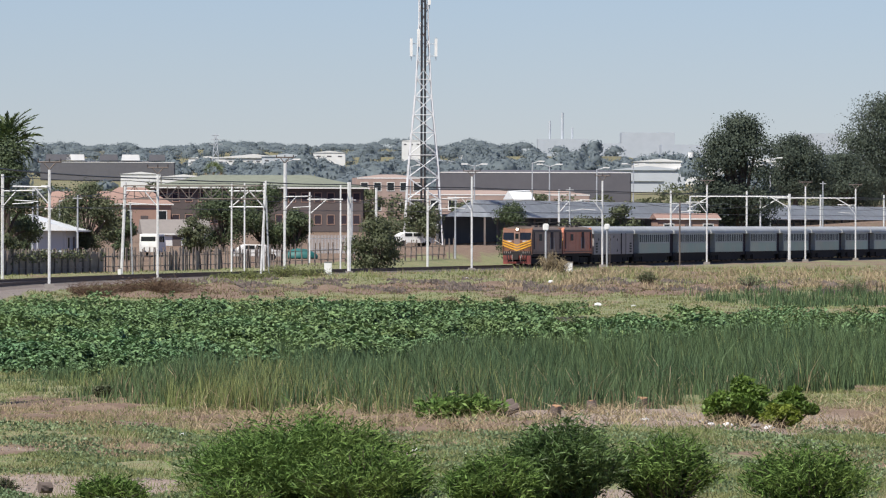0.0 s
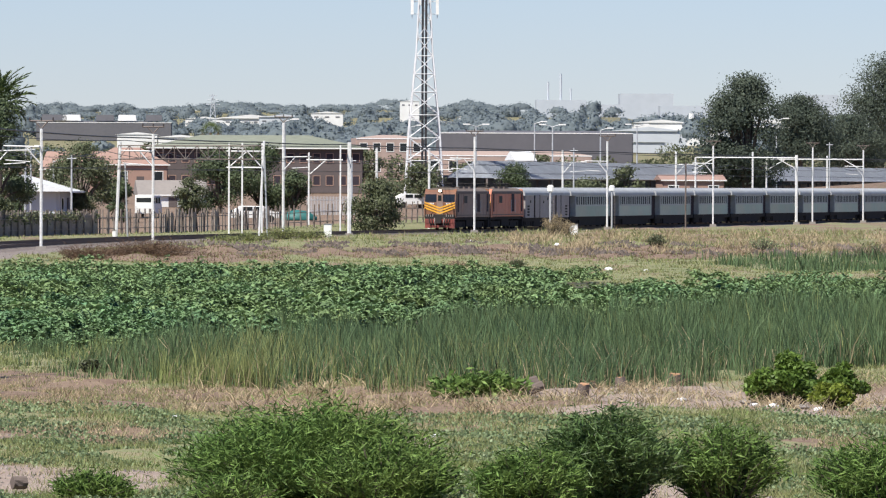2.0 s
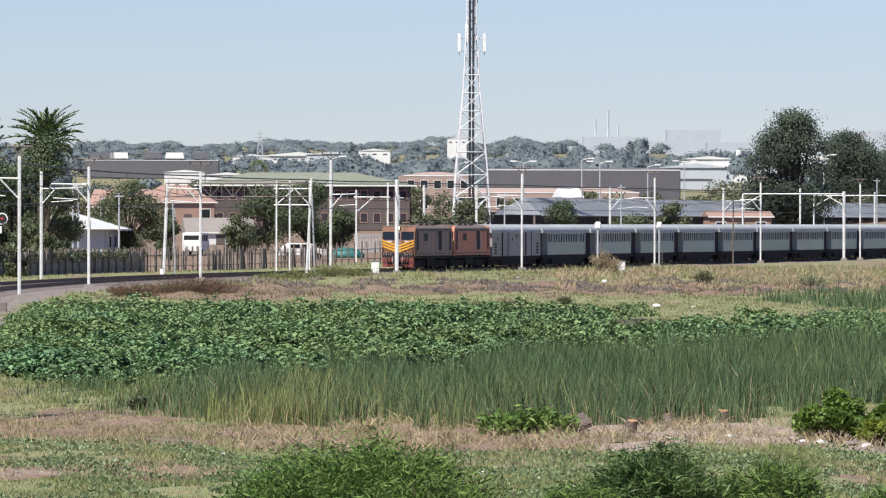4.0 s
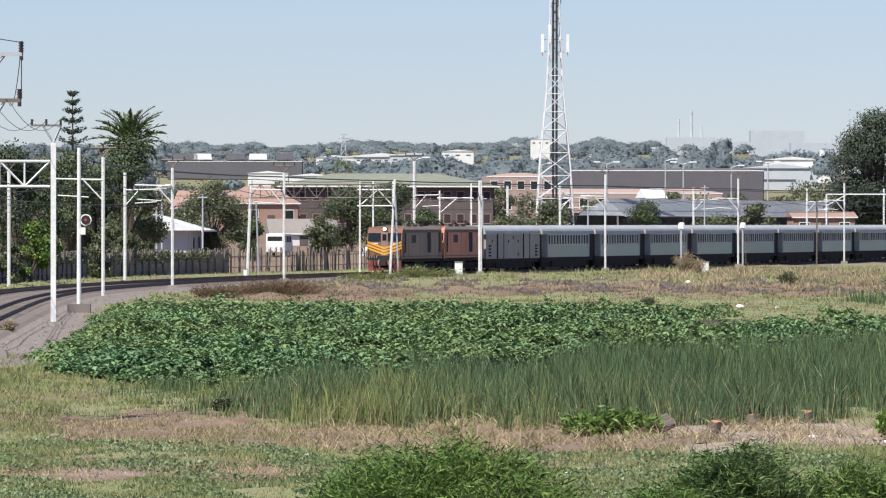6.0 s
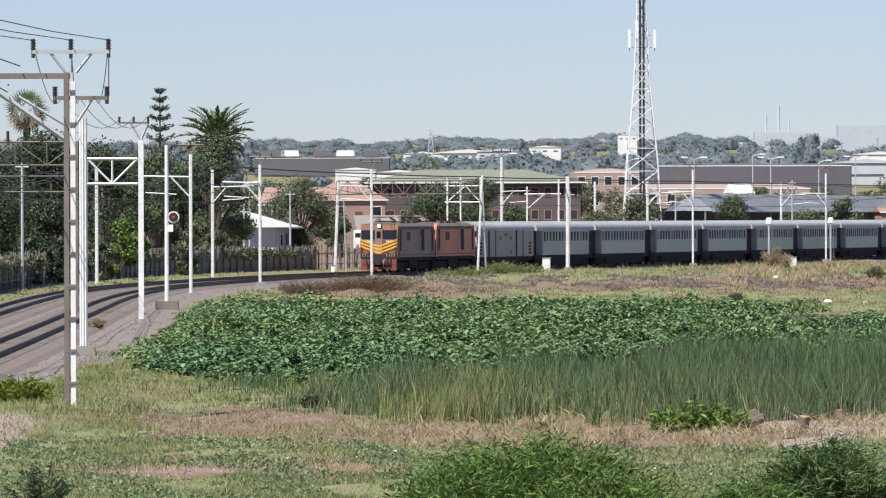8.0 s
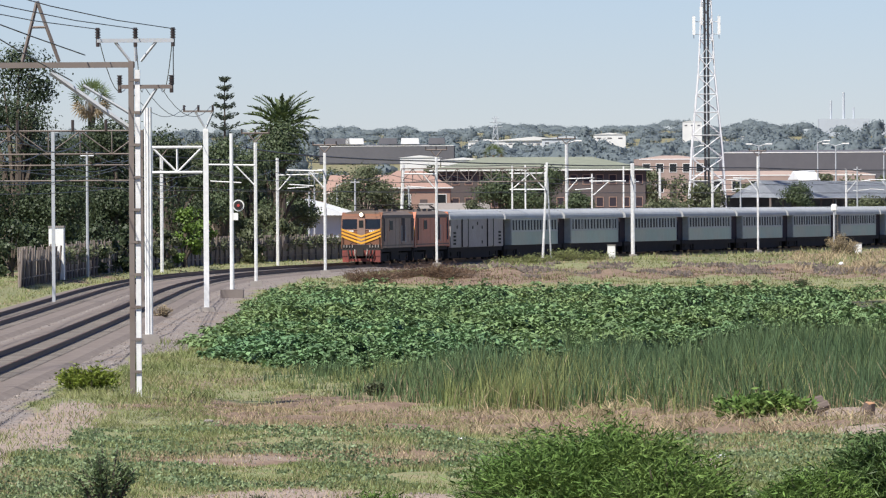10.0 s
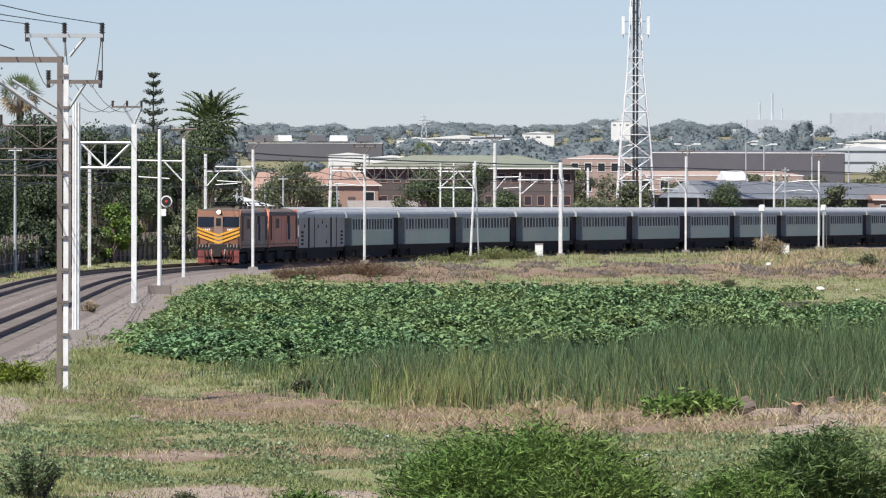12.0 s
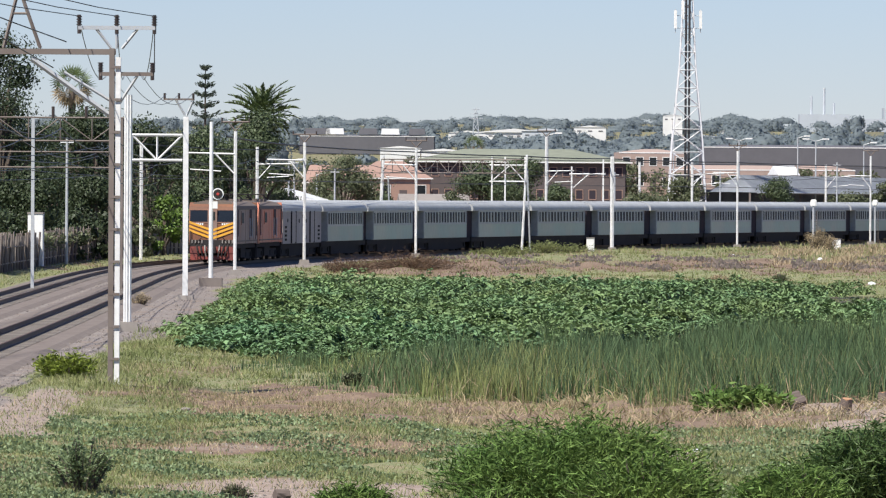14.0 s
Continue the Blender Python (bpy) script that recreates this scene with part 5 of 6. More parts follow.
house("house", "white-walled house with a pale roof", "house", 45.5, 880, 2.4, 3.0, 7.3, 8.5, "far_white", "white_roof", rz=20, n_win=2)
house("warehouse", "long dark sheet-clad warehouse", "warehouse", 47.5, 1100, 31.5, 14, 12.6, 13.0, "shed_dark", "shed_dark", rz=1, n_win=0, hip=0.5, over=0.1, win_mat="shed_dark", door=False)
house("warehouse", "long dark factory building with pale roof lights", "warehouse", -16.9, 1800, 36.0, 20, 20.4, 20.8, "shed_dark", "shed_dark", rz=0, n_win=0, hip=0.5, over=0.1, win_mat="shed_dark", door=False)
for k, (b_w, wid) in enumerate(((-24.4, 7), (-21.8, 5), (-16.8, 5), (-13.5, 5), (-9.5, 4.5))):
    x, y, _ = spot(b_w, 1795)
    bm = bmesh.new()
    box(bm, (0, 0, 0.8), (wid, 6, 1.6), 0, 0.92)
    solid("roof_box", bm, "far_white" if k in (1, 3) else "shed_dark", "roof plant box on the long factory" if k not in (1, 3) else "bright white roof light on the long factory", "roof box", m=pose(x, y, 20.85))
for b_w, d_w, wid, z_lo, z_hi, mat_w, lab in (
        (16.4, 2600, 12.5, 26.5, 31.6, "far_white", "distant white office block above trees"), (28.8, 2600, 7.5, 27.5, 36.4, "far_white", "tall pale water tower block"),
        (5.0, 2700, 30, 27.0, 30.4, "far_white", "distant long white shed"), (10, 2400, 18, 25.0, 28.0, "far_grey", "distant grey industrial shed"),
        (-12, 1500, 9, 13.0, 15.0, "far_white", "white shed beyond the houses"), (-5.5, 1500, 10, 12.6, 14.4, "far_white", "white shed beyond the houses"),
        (64.5, 1500, 17, 13.2, 16.2, "far_grey", "long grey industrial shed"), (66.5, 1700, 14, 17.6, 20.0, "far_white", "bright white industrial shed"),
        (61.5, 1450, 16, 10.6, 13.4, "far_grey", "low grey industrial shed"), (72.0, 1700, 16, 15.4, 18.0, "far_white", "white industrial shed among trees"),
        (51.5, 4000, 30, 47, 55, "far_grey", "hazy factory on the skyline"), (64.3, 4000, 32, 46, 59, "far_grey", "hazy office block on the skyline"),
        (58.5, 3800, 24, 44, 50, "far_grey", "hazy building on the skyline"), (38.5, 2800, 14, 29, 32.5, "far_white", "distant white building among trees"),
        (70.5, 3600, 30, 40, 47, "far_grey", "hazy building on the skyline"), (-2.0, 2500, 14, 25.5, 28.3, "far_white", "distant white building among trees"),
        (33.0, 2300, 12, 23, 25.5, "far_grey", "distant grey building among trees"), (83.5, 1700, 18, 16, 20, "far_white", "white industrial hall among trees"),
        (90.0, 3500, 22, 40, 52, "far_grey", "hazy tower block on the skyline"), (104.0, 3500, 30, 38, 46, "far_grey", "hazy block on the skyline")):
    x, y, z = spot(b_w, d_w)
    base_z = min(z, z_lo) - 0.5
    root = thing("distant_building", lab, "building", "distant buildings", pose(x, y, base_z))
    hh = z_hi - base_z
    bm = bmesh.new()
    box(bm, (0, 0, hh / 2), (wid, wid * 0.6, hh))
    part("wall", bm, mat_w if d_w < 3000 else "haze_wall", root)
    if d_w < 3000:
        bm = bmesh.new()
        prism(bm, [(-wid / 2 - 0.4, hh + 0.01), (wid / 2 + 0.4, hh + 0.01), (0, hh + min(1.6, wid * 0.06))], -wid * 0.32, wid * 0.32)
        part("roof", bm, mat_w, root)
    nw = max(3, int(wid / 3.5)) if 1800 < d_w < 3000 else 0
    for k in range(nw):
        bm = bmesh.new()
        box(bm, (-wid / 2 + (k + 0.5) * wid / nw, -wid * 0.3 - 0.06, hh - 1.4), (wid / nw * 0.4, 0.1, 0.45))
        part("window", bm, "shed_dark", root)
for b_w, d_w, z_hi, r_w in ((51.5, 4000, 71, 0.7), (49.6, 4000, 66, 0.6), (53.0, 4000, 62, 0.5), (71.2, 1700, 22.5, 0.7)):
    x, y, z = spot(b_w, d_w)
    bm = bmesh.new()
    tube(bm, (0, 0, -1), (0, 0, z_hi - z), r_w * 1.2, r_w, n=10)
    solid("chimney", bm, "far_grey" if d_w > 2000 else "far_white", "tall thin hazy chimney on the skyline" if d_w > 2000 else "white cylindrical tank stack by the sheds", "chimney", m=pose(x, y, z))


def power_pylon():
    x, y, z = spot(-0.7, 1800)
    root = thing("power_pylon", "small distant lattice power pylon", "pylon", m=pose(x, y, z))
    h = 28.2 - z
    for sx in (-1, 1):
        for sy in (-1, 1):
            bm = bmesh.new()
            bar(bm, (sx * 1.3, sy * 1.3, 0), (sx * 0.2, sy * 0.2, h), 0.16)
            part("leg", bm, "canopy", root)
    for k in range(6):
        q0, q1 = k / 6, (k + 1) / 6
        a, b = 1.3 - 1.1 * q0, 1.3 - 1.1 * q1
        bm = bmesh.new()
        bar(bm, (-a, -a, h * q0), (b, -b, h * q1), 0.11)
        bar(bm, (a, -a, h * q0), (-b, -b, h * q1), 0.11)
        part("bracing", bm, "canopy", root)
    for q, ln in ((0.78, 1.9), (0.88, 1.5), (0.97, 1.0)):
        bm = bmesh.new()
        bar(bm, (-ln, 0, h * q), (ln, 0, h * q), 0.14)
        part("cross_arm", bm, "canopy", root)


power_pylon()

# ---------------------------------------------------------------- station platform roof behind the train


def platform_roof():
    root = thing("platform_roof", "long grey sheet roof of a station platform on dark posts", "station canopy")
    off = -22.0
    # panels of roof sheet with gaps between
    ss = np.arange(515, 800, 6.0)
    for k, s in enumerate(ss):
        a = on_track(s, off - 3.4)
        b = on_track(s, off + 3.4)
        c = on_track(s + 5.85, off + 3.4)
        d = on_track(s + 5.85, off - 3.4)
        bm = bmesh.new()
        r0, r1 = (6.6, 6.6) if k else (4.8, 6.6)
        m0 = on_track(s, off)
        m1 = on_track(s + 5.85, off)
        lo = 4.75
        v = [bm.verts.new(p) for p in ((b[0], b[1], lo), (c[0], c[1], lo), (m1[0], m1[1], r1), (m0[0], m0[1], r0), (a[0], a[1], lo), (d[0], d[1], lo))]
        bm.faces.new((v[0], v[1], v[2], v[3]))
        bm.faces.new((v[3], v[2], v[5], v[4]))
        bmesh.ops.solidify(bm, geom=bm.faces[:], thickness=0.08)
        part("roof_panel", bm, "canopy", root)
        x, y, _ = on_track(s, off + 2.6)
        z = float(ground_z(x, y))
        bm = bmesh.new()
        box(bm, (x, y, (z + 4.7) / 2), (0.2, 0.2, 4.7 - z))
        part("post", bm, "pole_rust", root)
        p, q = on_track(s, off + 3.45), on_track(s + 5.9, off + 3.45)
        bm = bmesh.new()
        bar(bm, (p[0], p[1], 4.72), (q[0], q[1], 4.72), 0.14)
        part("fascia", bm, "galv", root)
    # dark upright sheet added to give the shade beneath the roof
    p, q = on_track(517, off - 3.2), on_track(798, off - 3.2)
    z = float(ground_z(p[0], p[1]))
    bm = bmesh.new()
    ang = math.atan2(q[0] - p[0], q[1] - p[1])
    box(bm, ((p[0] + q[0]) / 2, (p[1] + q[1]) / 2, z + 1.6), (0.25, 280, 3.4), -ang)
    part("back_wall", bm, "shed_dark", root, "dark sheet standing in for the shade under the roof")


platform_roof()

# ---------------------------------------------------------------- street lamps and poles


def street_lamp(b, d, top, twin):
    x, y, z = spot(b, d)
    root = thing("street_lamp", "pale street lamp post with a curved head", "street lamp", "street lamps", pose(x, y, z))
    h = top - z
    bm = bmesh.new()
    tube(bm, (0, 0, 0), (0, 0, h), 0.11, 0.07, n=8)
    part("post", bm, "galv", root)
    for sx in ((-1, 1) if twin else (1,)):
        bm = bmesh.new()
        bar(bm, (0, 0, h - 0.1), (sx * 0.8, 0, h + 0.15), 0.07)
        arm = part("arm", bm, "galv", root)
        bm = bmesh.new()
        box(bm, (sx * 1.1, 0, h + 0.17), (0.75, 0.25, 0.14))
        part("lamp_head", bm, "white", arm)


for b_l, d_l, top_l, tw in ((10.1, 690, 10.6, False), (50.3, 740, 10.6, True), (47.6, 800, 11.5, False), (38.8, 740, 10.6, True), (29.0, 800, 11.0, False), (57.5, 760, 10.4, False),
                            (63.0, 820, 11.4, True), (-24.5, 640, 6.2, False), (-28.7, 560, 7.0, False), (84.0, 800, 12.0, False), (110.0, 900, 14.5, False)):
    street_lamp(b_l, d_l, top_l, tw)
for b_l, d_l, top_l in ((-27.9, 610, 7.4), (-21.8, 585, 6.5), (20.2, 640, 6.6), (53.5, 670, 7.8), (36.0, 650, 6.8), (92.0, 830, 9.5), (-62.0, 400, 7.5)):
    x, y, z = spot(b_l, d_l)
    bm = bmesh.new()
    tube(bm, (0, 0, -0.2), (0, 0, top_l - z), 0.10, 0.07, n=8)
    bar(bm, (-0.4, 0, top_l - z - 0.3), (0.4, 0, top_l - z - 0.3), 0.07)
    solid("utility_pole", bm, "galv", "thin pale utility pole with a short cross-arm", "utility pole", "utility poles", m=pose(x, y, z))

# ---------------------------------------------------------------- parked vehicles and yard clutter


def parked_car(b, d, rz, label, tall):
    x, y, z = spot(b, d)
    root = thing("parked_van" if tall else "parked_car", label, "van" if tall else "car", "parked vehicles", pose(x, y, z, 0, 0, rz))
    bm = bmesh.new()
    prof = [(-2.1, 0.35), (2.1, 0.35), (2.15, 0.9), (1.3, 1.0), (0.75, 1.45), (-1.2, 1.48), (-1.9, 1.0), (-2.15, 0.9)] if not tall else [(-2.3, 0.4), (2.3, 0.4), (2.35, 1.1), (1.9, 2.0), (1.6, 2.15), (-2.25, 2.15), (-2.35, 1.0)]
    prism(bm, prof, -0.85, 0.85)
    bmesh.ops.bevel(bm, geom=bm.edges[:], offset=0.05, segments=1, affect="EDGES")
    part("body", bm, "white", root)
    for sy in (-1, 1):
        for xs in ((-0.75, 0.2) if not tall else (-1.5, -0.3, 0.9)):
            bm = bmesh.new()
            box(bm, (xs, sy * 0.86, 1.22 if not tall else 1.65), (0.8, 0.03, 0.34 if not tall else 0.55))
            part("side_window", bm, "glass", root)
        for xs in (-1.35, 1.35):
            bm = bmesh.new()
            tube(bm, (xs, sy * 0.72, 0.32), (xs, sy * 0.88, 0.32), 0.32, n=14)
            part("wheel", bm, "black", root)
    for sx in (-1, 1):
        bm = bmesh.new()
        box(bm, (sx * (2.2 if not tall else 2.28), 0, 1.0 if not tall else 1.6), (0.06, 1.4, 0.2 if not tall else 0.6))
        part("end_window", bm, "glass", root)


parked_car(-10.3, 625, 80, "white minibus parked behind the fence", True)
parked_car(5.6, 606, 10, "white car parked under dark trees", False)
parked_car(29.5, 690, 15, "pale car parked by the radio mast", False)
x, y, z = spot(12.2, 615)
bm = bmesh.new()
bmesh.ops.create_icosphere(bm, subdivisions=3, radius=1.0)
for v in bm.verts:
    v.co = Vector((v.co.x * 1.7, v.co.y * 0.9, max(v.co.z, -0.1) * 0.85)) * (1 + 0.12 * noise.noise(v.co * 2.3))
solid("tarpaulin", bm, "teal", "teal tarpaulin draped over a heap behind the fence", "tarpaulin", m=pose(x, y, z + 0.1), smooth=True)


def palisade():
    root = thing("palisade_fence", "grey steel palisade fence in front of the brick building", "fence")
    for k in range(34):
        x, y, z = spot(13.5 + k * 0.22, 645)
        bm = bmesh.new()
        box(bm, (x, y, z + 0.9), (0.075, 0.04, 1.8), 0, 0.7)
        part("pale", bm, "galv", root)
    (xa, ya, za), (xb, yb, zb) = spot(13.4, 645.1), spot(21.1, 645.1)
    for dz in (0.4, 1.45):
        bm = bmesh.new()
        bar(bm, (xa, ya, za + dz), (xb, yb, zb + dz), 0.05)
        part("rail", bm, "galv", root)


palisade()

# small white gate house wall at the far edge of the yard
x, y, z = spot(-66.6, 383)
root_w = thing("gate_house", "small whitewashed hut beside the railway fence", "hut", m=pose(x, y, z))
bm = bmesh.new()
box(bm, (0, 0, 1.5), (0.85, 1.4, 3.0))
part("wall", bm, "white", root_w)
bm = bmesh.new()
box(bm, (0, 0, 3.05), (0.92, 1.48, 0.1))
part("roof", bm, "grey_roof", root_w)

# ---------------------------------------------------------------- signals and lineside boxes
x, y, _ = on_track(135.5, 3.3)
z = float(ground_z(x, y))
sig = thing("railway_signal", "slim signal post with a round red-rimmed disc", "railway signal", m=pose(x, y, z))
bm = bmesh.new()
tube(bm, (0, 0, 0), (0, 0, 7.6 - z), 0.11, 0.09, n=10)
part("post", bm, "pole_white", sig)
bm = bmesh.new()
box(bm, (0, 0, 0.16), (1.1, 0.9, 0.5))
part("footing", bm, "pole_rust", sig, "dark concrete base")
bm = bmesh.new()
tube(bm, (0.32, -0.05, 4.15 - z), (0.32, 0.05, 4.15 - z), 0.28, n=24)
disc = part("disc", bm, "white", sig, "white round signal disc")
bm = bmesh.new()
tube(bm, (0.32, -0.08, 4.15 - z), (0.32, -0.05, 4.15 - z), 0.22, n=24)
part("disc_face", bm, "black", disc)
bm = bmesh.new()
tube(bm, (0.32, -0.10, 4.15 - z), (0.32, -0.08, 4.15 - z), 0.07, n=16)
part("lens", bm, "signal_red", disc, "dull red lens")
bm = bmesh.new()
box(bm, (0.2, -0.1, 3.62 - z), (0.22, 0.18, 0.34))
part("relay_box", bm, "white", sig)

def colour_signal(x, y, label):
    """Colour-light signal on a post with a ladder, its hoods turned away."""
    z = float(ground_z(x, y))
    sig = thing("railway_signal", label, "railway signal", m=pose(x, y, z))
    bm = bmesh.new()
    tube(bm, (0, 0, 0), (0, 0, 3.7 - z), 0.09, n=10)
    part("post", bm, "galv", sig)
    bm = bmesh.new()
    box(bm, (0, 0, 3.75 - z), (0.52, 0.3, 0.62))
    bmesh.ops.bevel(bm, geom=bm.edges[:], offset=0.08, segments=2, affect="EDGES")
    head_s = part("signal_head", bm, "white", sig, "pale signal housing")
    bm = bmesh.new()
    for dz in (-0.13, 0.13):
        tube(bm, (0, 0.15, 3.75 - z + dz), (0, 0.32, 3.75 - z + dz), 0.1, n=12)
    part("hood", bm, "black", head_s)
    bm = bmesh.new()
    for k in range(9):
        box(bm, (0.18, 0, 0.4 + k * 0.32), (0.26, 0.04, 0.03))
    bar(bm, (0.31, 0, 0.2), (0.31, 0, 3.3), 0.035)
    part("ladder", bm, "pole_rust", sig)


colour_signal(50.0 * 0.568, 568.0, "weathered colour-light signal with a pale hooded head beside a thicket")
sx_signal, sy_signal, _ = on_track(473.0, 2.9)
colour_signal(sx_signal, sy_signal, "weathered colour-light signal close beside a pale mast")


def lineside_box(b, d, w, h, label):
    x, y, z = spot(b, d)
    root = thing("relay_cabinet", label, "cabinet", "lineside cabinets", pose(x, y, z))
    bm = bmesh.new()
    box(bm, (0, 0, h / 2), (w, w * 0.8, h))
    bmesh.ops.bevel(bm, geom=bm.edges[:], offset=0.03, segments=1, affect="EDGES")
    part("body", bm, "white", root)
    bm = bmesh.new()
    box(bm, (0, 0, h + 0.03), (w * 1.12, w * 0.92, 0.06))
    part("lid", bm, "concrete", root)


lineside_box(16.6, 525, 0.62, 1.15, "white lineside relay cabinet in the grass")
lineside_box(53.5, 566, 0.7, 0.9, "white lineside cabinet beside the signal")
lineside_box(-15.4, 520, 0.3, 0.5, "small white marker box beside the track")
for k, (b_l, d_l, w_l) in enumerate(((58.8, 359, 0.34), (64.5, 350, 0.2), (51.0, 470, 0.3), (38, 480, 0.2), (59.5, 430, 0.22))):
    x, y, z = spot(b_l, d_l)
    bm = bmesh.new()
    bmesh.ops.create_icosphere(bm, subdivisions=2, radius=w_l / 2)
    for v in bm.verts:
        v.co = Vector((v.co.x * 1.4, v.co.y, v.co.z * 0.8)) * (1 + 0.35 * noise.noise(v.co * 5 + Vector((k, 0, 0))))
    solid("rubbish_bag", bm, "plastic", "crumpled white plastic bag lying in the grass", "rubbish", "litter", m=pose(x, y, z + w_l * 0.3))
# ---------------------------------------------------------------- far woods on the rising ground
rng = np.random.default_rng(77)
fc, fl, cv, cf = [], [], [], []
ring_a, ring_e = np.meshgrid(np.arange(10) * math.tau / 10, np.radians([0, 24, 48, 70, 90]))
dome = np.stack([np.cos(ring_a) * np.cos(ring_e), np.sin(ring_a) * np.cos(ring_e), np.sin(ring_e)], 2).reshape(-1, 3)
dome_f = np.array([[i * 10 + j, i * 10 + (j + 1) % 10, i * 10 + 10 + (j + 1) % 10, i * 10 + 10 + j] for i in range(4) for j in range(10)])
for k in range(2100):
    d = rng.uniform(1250, 3600) if k < 1300 else rng.uniform(3300, 4700)
    b = rng.uniform(-85, 118)
    if d < 1900 and -30 < b < -2 and rng.uniform() < 0.8:
        continue
    if d < 1750 and 55 < b < 76 and rng.uniform() < 0.75:
        continue
    x, y = b * d / 1000, d
    z = float(ground_z(x, y))
    swell = 1.0 + 0.45 * float(waves(np.array(b), np.array(d * 0.01), 16, 93))
    h, r = min(rng.uniform(3.0, 6.5) * (1.4 if b > 35 else 1.0) * swell, 9.5), rng.uniform(2.0, 5.0) * (1.0 if k < 1300 else 1.8)
    n = 150
    v = unit(rng.normal(size=(n, 3))) * rng.uniform(0.72, 1.08, (n, 1)) * np.array([r, r, h * 0.5])
    fc.append(v + np.array([x, y, z + h * 0.36]))
    cf.append(dome_f + 50 * len(cv))
    cv.append(dome * np.array([r, r, h * 0.5]) * 0.80 * (1 + 0.12 * rng.normal(size=(50, 1))) + np.array([x, y, z + h * 0.33]))
    fl.append(v / np.array([r, r, h * 0.5]))
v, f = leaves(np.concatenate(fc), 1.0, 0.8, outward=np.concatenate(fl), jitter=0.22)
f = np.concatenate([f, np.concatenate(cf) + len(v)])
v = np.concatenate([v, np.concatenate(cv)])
tagged(new("distant_woods", fast_mesh("distant_woods", v, f, "hazed_leaf")), "hazy grey-green woods on the rising ground", "woods", kind="stuff")
fc = []
for k in range(150):
    d = rng.uniform(700, 1250)
    b = rng.uniform(-85, 118)
    if -24 < b < 24 and rng.uniform() < 0.6:
        continue
    x, y = b * d / 1000, d
    if side_of(x, y) > -30:
        continue
    z = float(ground_z(x, y))
    h, r = rng.uniform(2.0, 4.2), rng.uniform(1.5, 3.5)
    n = 380
    v = unit(rng.normal(size=(n, 3))) * rng.uniform(0.5, 1.0, (n, 1)) * np.array([r, r, h * 0.5])
    fc.append(v + np.array([x, y, z + h * 0.45]))
v, f = leaves(np.concatenate(fc), 0.45, 0.3, up=0.1)
tagged(new("garden_shrubs", fast_mesh("garden_shrubs", v, f, "leaf_olive")), "olive-green garden shrubs among the houses", "shrubs", kind="stuff")

# ---------------------------------------------------------------- the marsh: creepers, reeds, grasses


def wedge(n, d0, d1, b0=-82.0, b1=118.0, power=1.0):
    """Random places between two distances, within the bearings that lie open to view."""
    u = rng.uniform(0, 1, n)
    d = 1.0 / (1.0 / d0 + u * (1.0 / d1 - 1.0 / d0)) if power else d0 + u * (d1 - d0)
    b = rng.uniform(b0, b1, n)
    return b * d / 1000, d


def creeper_edge(x):
    """Front edge of the creepers, by x."""
    return 178 + 3.0 * np.sin(x * 0.7) + np.where(x < -4, (-4 - x) * 2.6, 0) + np.where(x > 6, (x - 6) * 2.2, 0)


def creeper_cover(x, y):
    side = side_of(x, y)
    inside = (side > 4.5 + 0.6 * waves(x, y * 0.3, 7, 41)) & (y > creeper_edge(x)) & (y < 318 + 6 * waves(x, y, 9, 42))
    right = x < 3.5 + (y - 185) * 0.11 + 1.2 * waves(x, y * 0.3, 6, 43)
    patch = np.hypot((x - 24) / 7.5, (y - 255) / 26) + 0.2 * waves(x, y * 0.3, 5, 44) < 1
    patch |= np.hypot((x - 13) / 4.0, (y - 235) / 22) + 0.2 * waves(x, y * 0.3, 5, 45) < 1
    return (inside & right) | patch


def creeper_height(x, y):
    return 0.46 + 0.26 * waves(x, y * 0.35, 5.5, 46) + 0.20 * waves(x, y * 0.5, 1.5, 49)


def rosettes(centres, size, n=8):
    """Plants of n pointed leaves fanning outwards from each centre, tips drooping."""
    m = len(centres)
    a = rng.uniform(0, 2 * np.pi, (m, 1)) + np.arange(n)[None] * (2 * np.pi / n) + rng.normal(0, 0.25, (m, n))
    el = rng.normal(0.05, 0.30, (m, n))
    d = np.stack([np.cos(a) * np.cos(el), np.sin(a) * np.cos(el), np.sin(el)], 2)
    side = np.stack([-np.sin(a), np.cos(a), rng.normal(0, 0.25, (m, n))], 2)
    ln = (size[:, None] * rng.uniform(0.7, 1.25, (m, n)))[..., None]
    c = np.asarray(centres)[:, None] + np.stack([np.zeros((m, n))] * 2 + [rng.normal(0, 0.03, (m, n))], 2)
    tip = c + d * ln - np.array([0, 0, 0.28]) * ln
    mid = c + d * ln * 0.55 + np.array([0, 0, 0.04]) * ln
    v = np.stack([c + d * ln * 0.06, mid + side * ln * 0.30, tip, mid - side * ln * 0.30], 2)
    return v.reshape(-1, 3), np.arange(4 * m * n).reshape(-1, 4)


x, y = wedge(105000, 165, 322, -66, 108)
keep = creeper_cover(x, y)
# ragged rim: plants thin out towards the left bank and the front
rim = np.clip((side_of(x, y) - 4.3) / 2.5, 0.12, 1) * np.clip((y - creeper_edge(x)) / 7 + 0.25, 0.2, 1)
keep &= rng.uniform(0, 1, len(x)) < (rim + 0.15) * np.clip(0.72 + 0.75 * waves(x, y * 0.5, 1.5, 49), 0.12, 1)
x, y, rim = x[keep], y[keep], rim[keep]
hgt = np.maximum(creeper_height(x, y), 0.10) * (0.3 + 0.7 * rim)
top = rng.uniform(0, 1, len(x)) ** 0.4
c = np.stack([x, y, ground_z(x, y) + hgt * (0.2 + 0.95 * top)], 1)
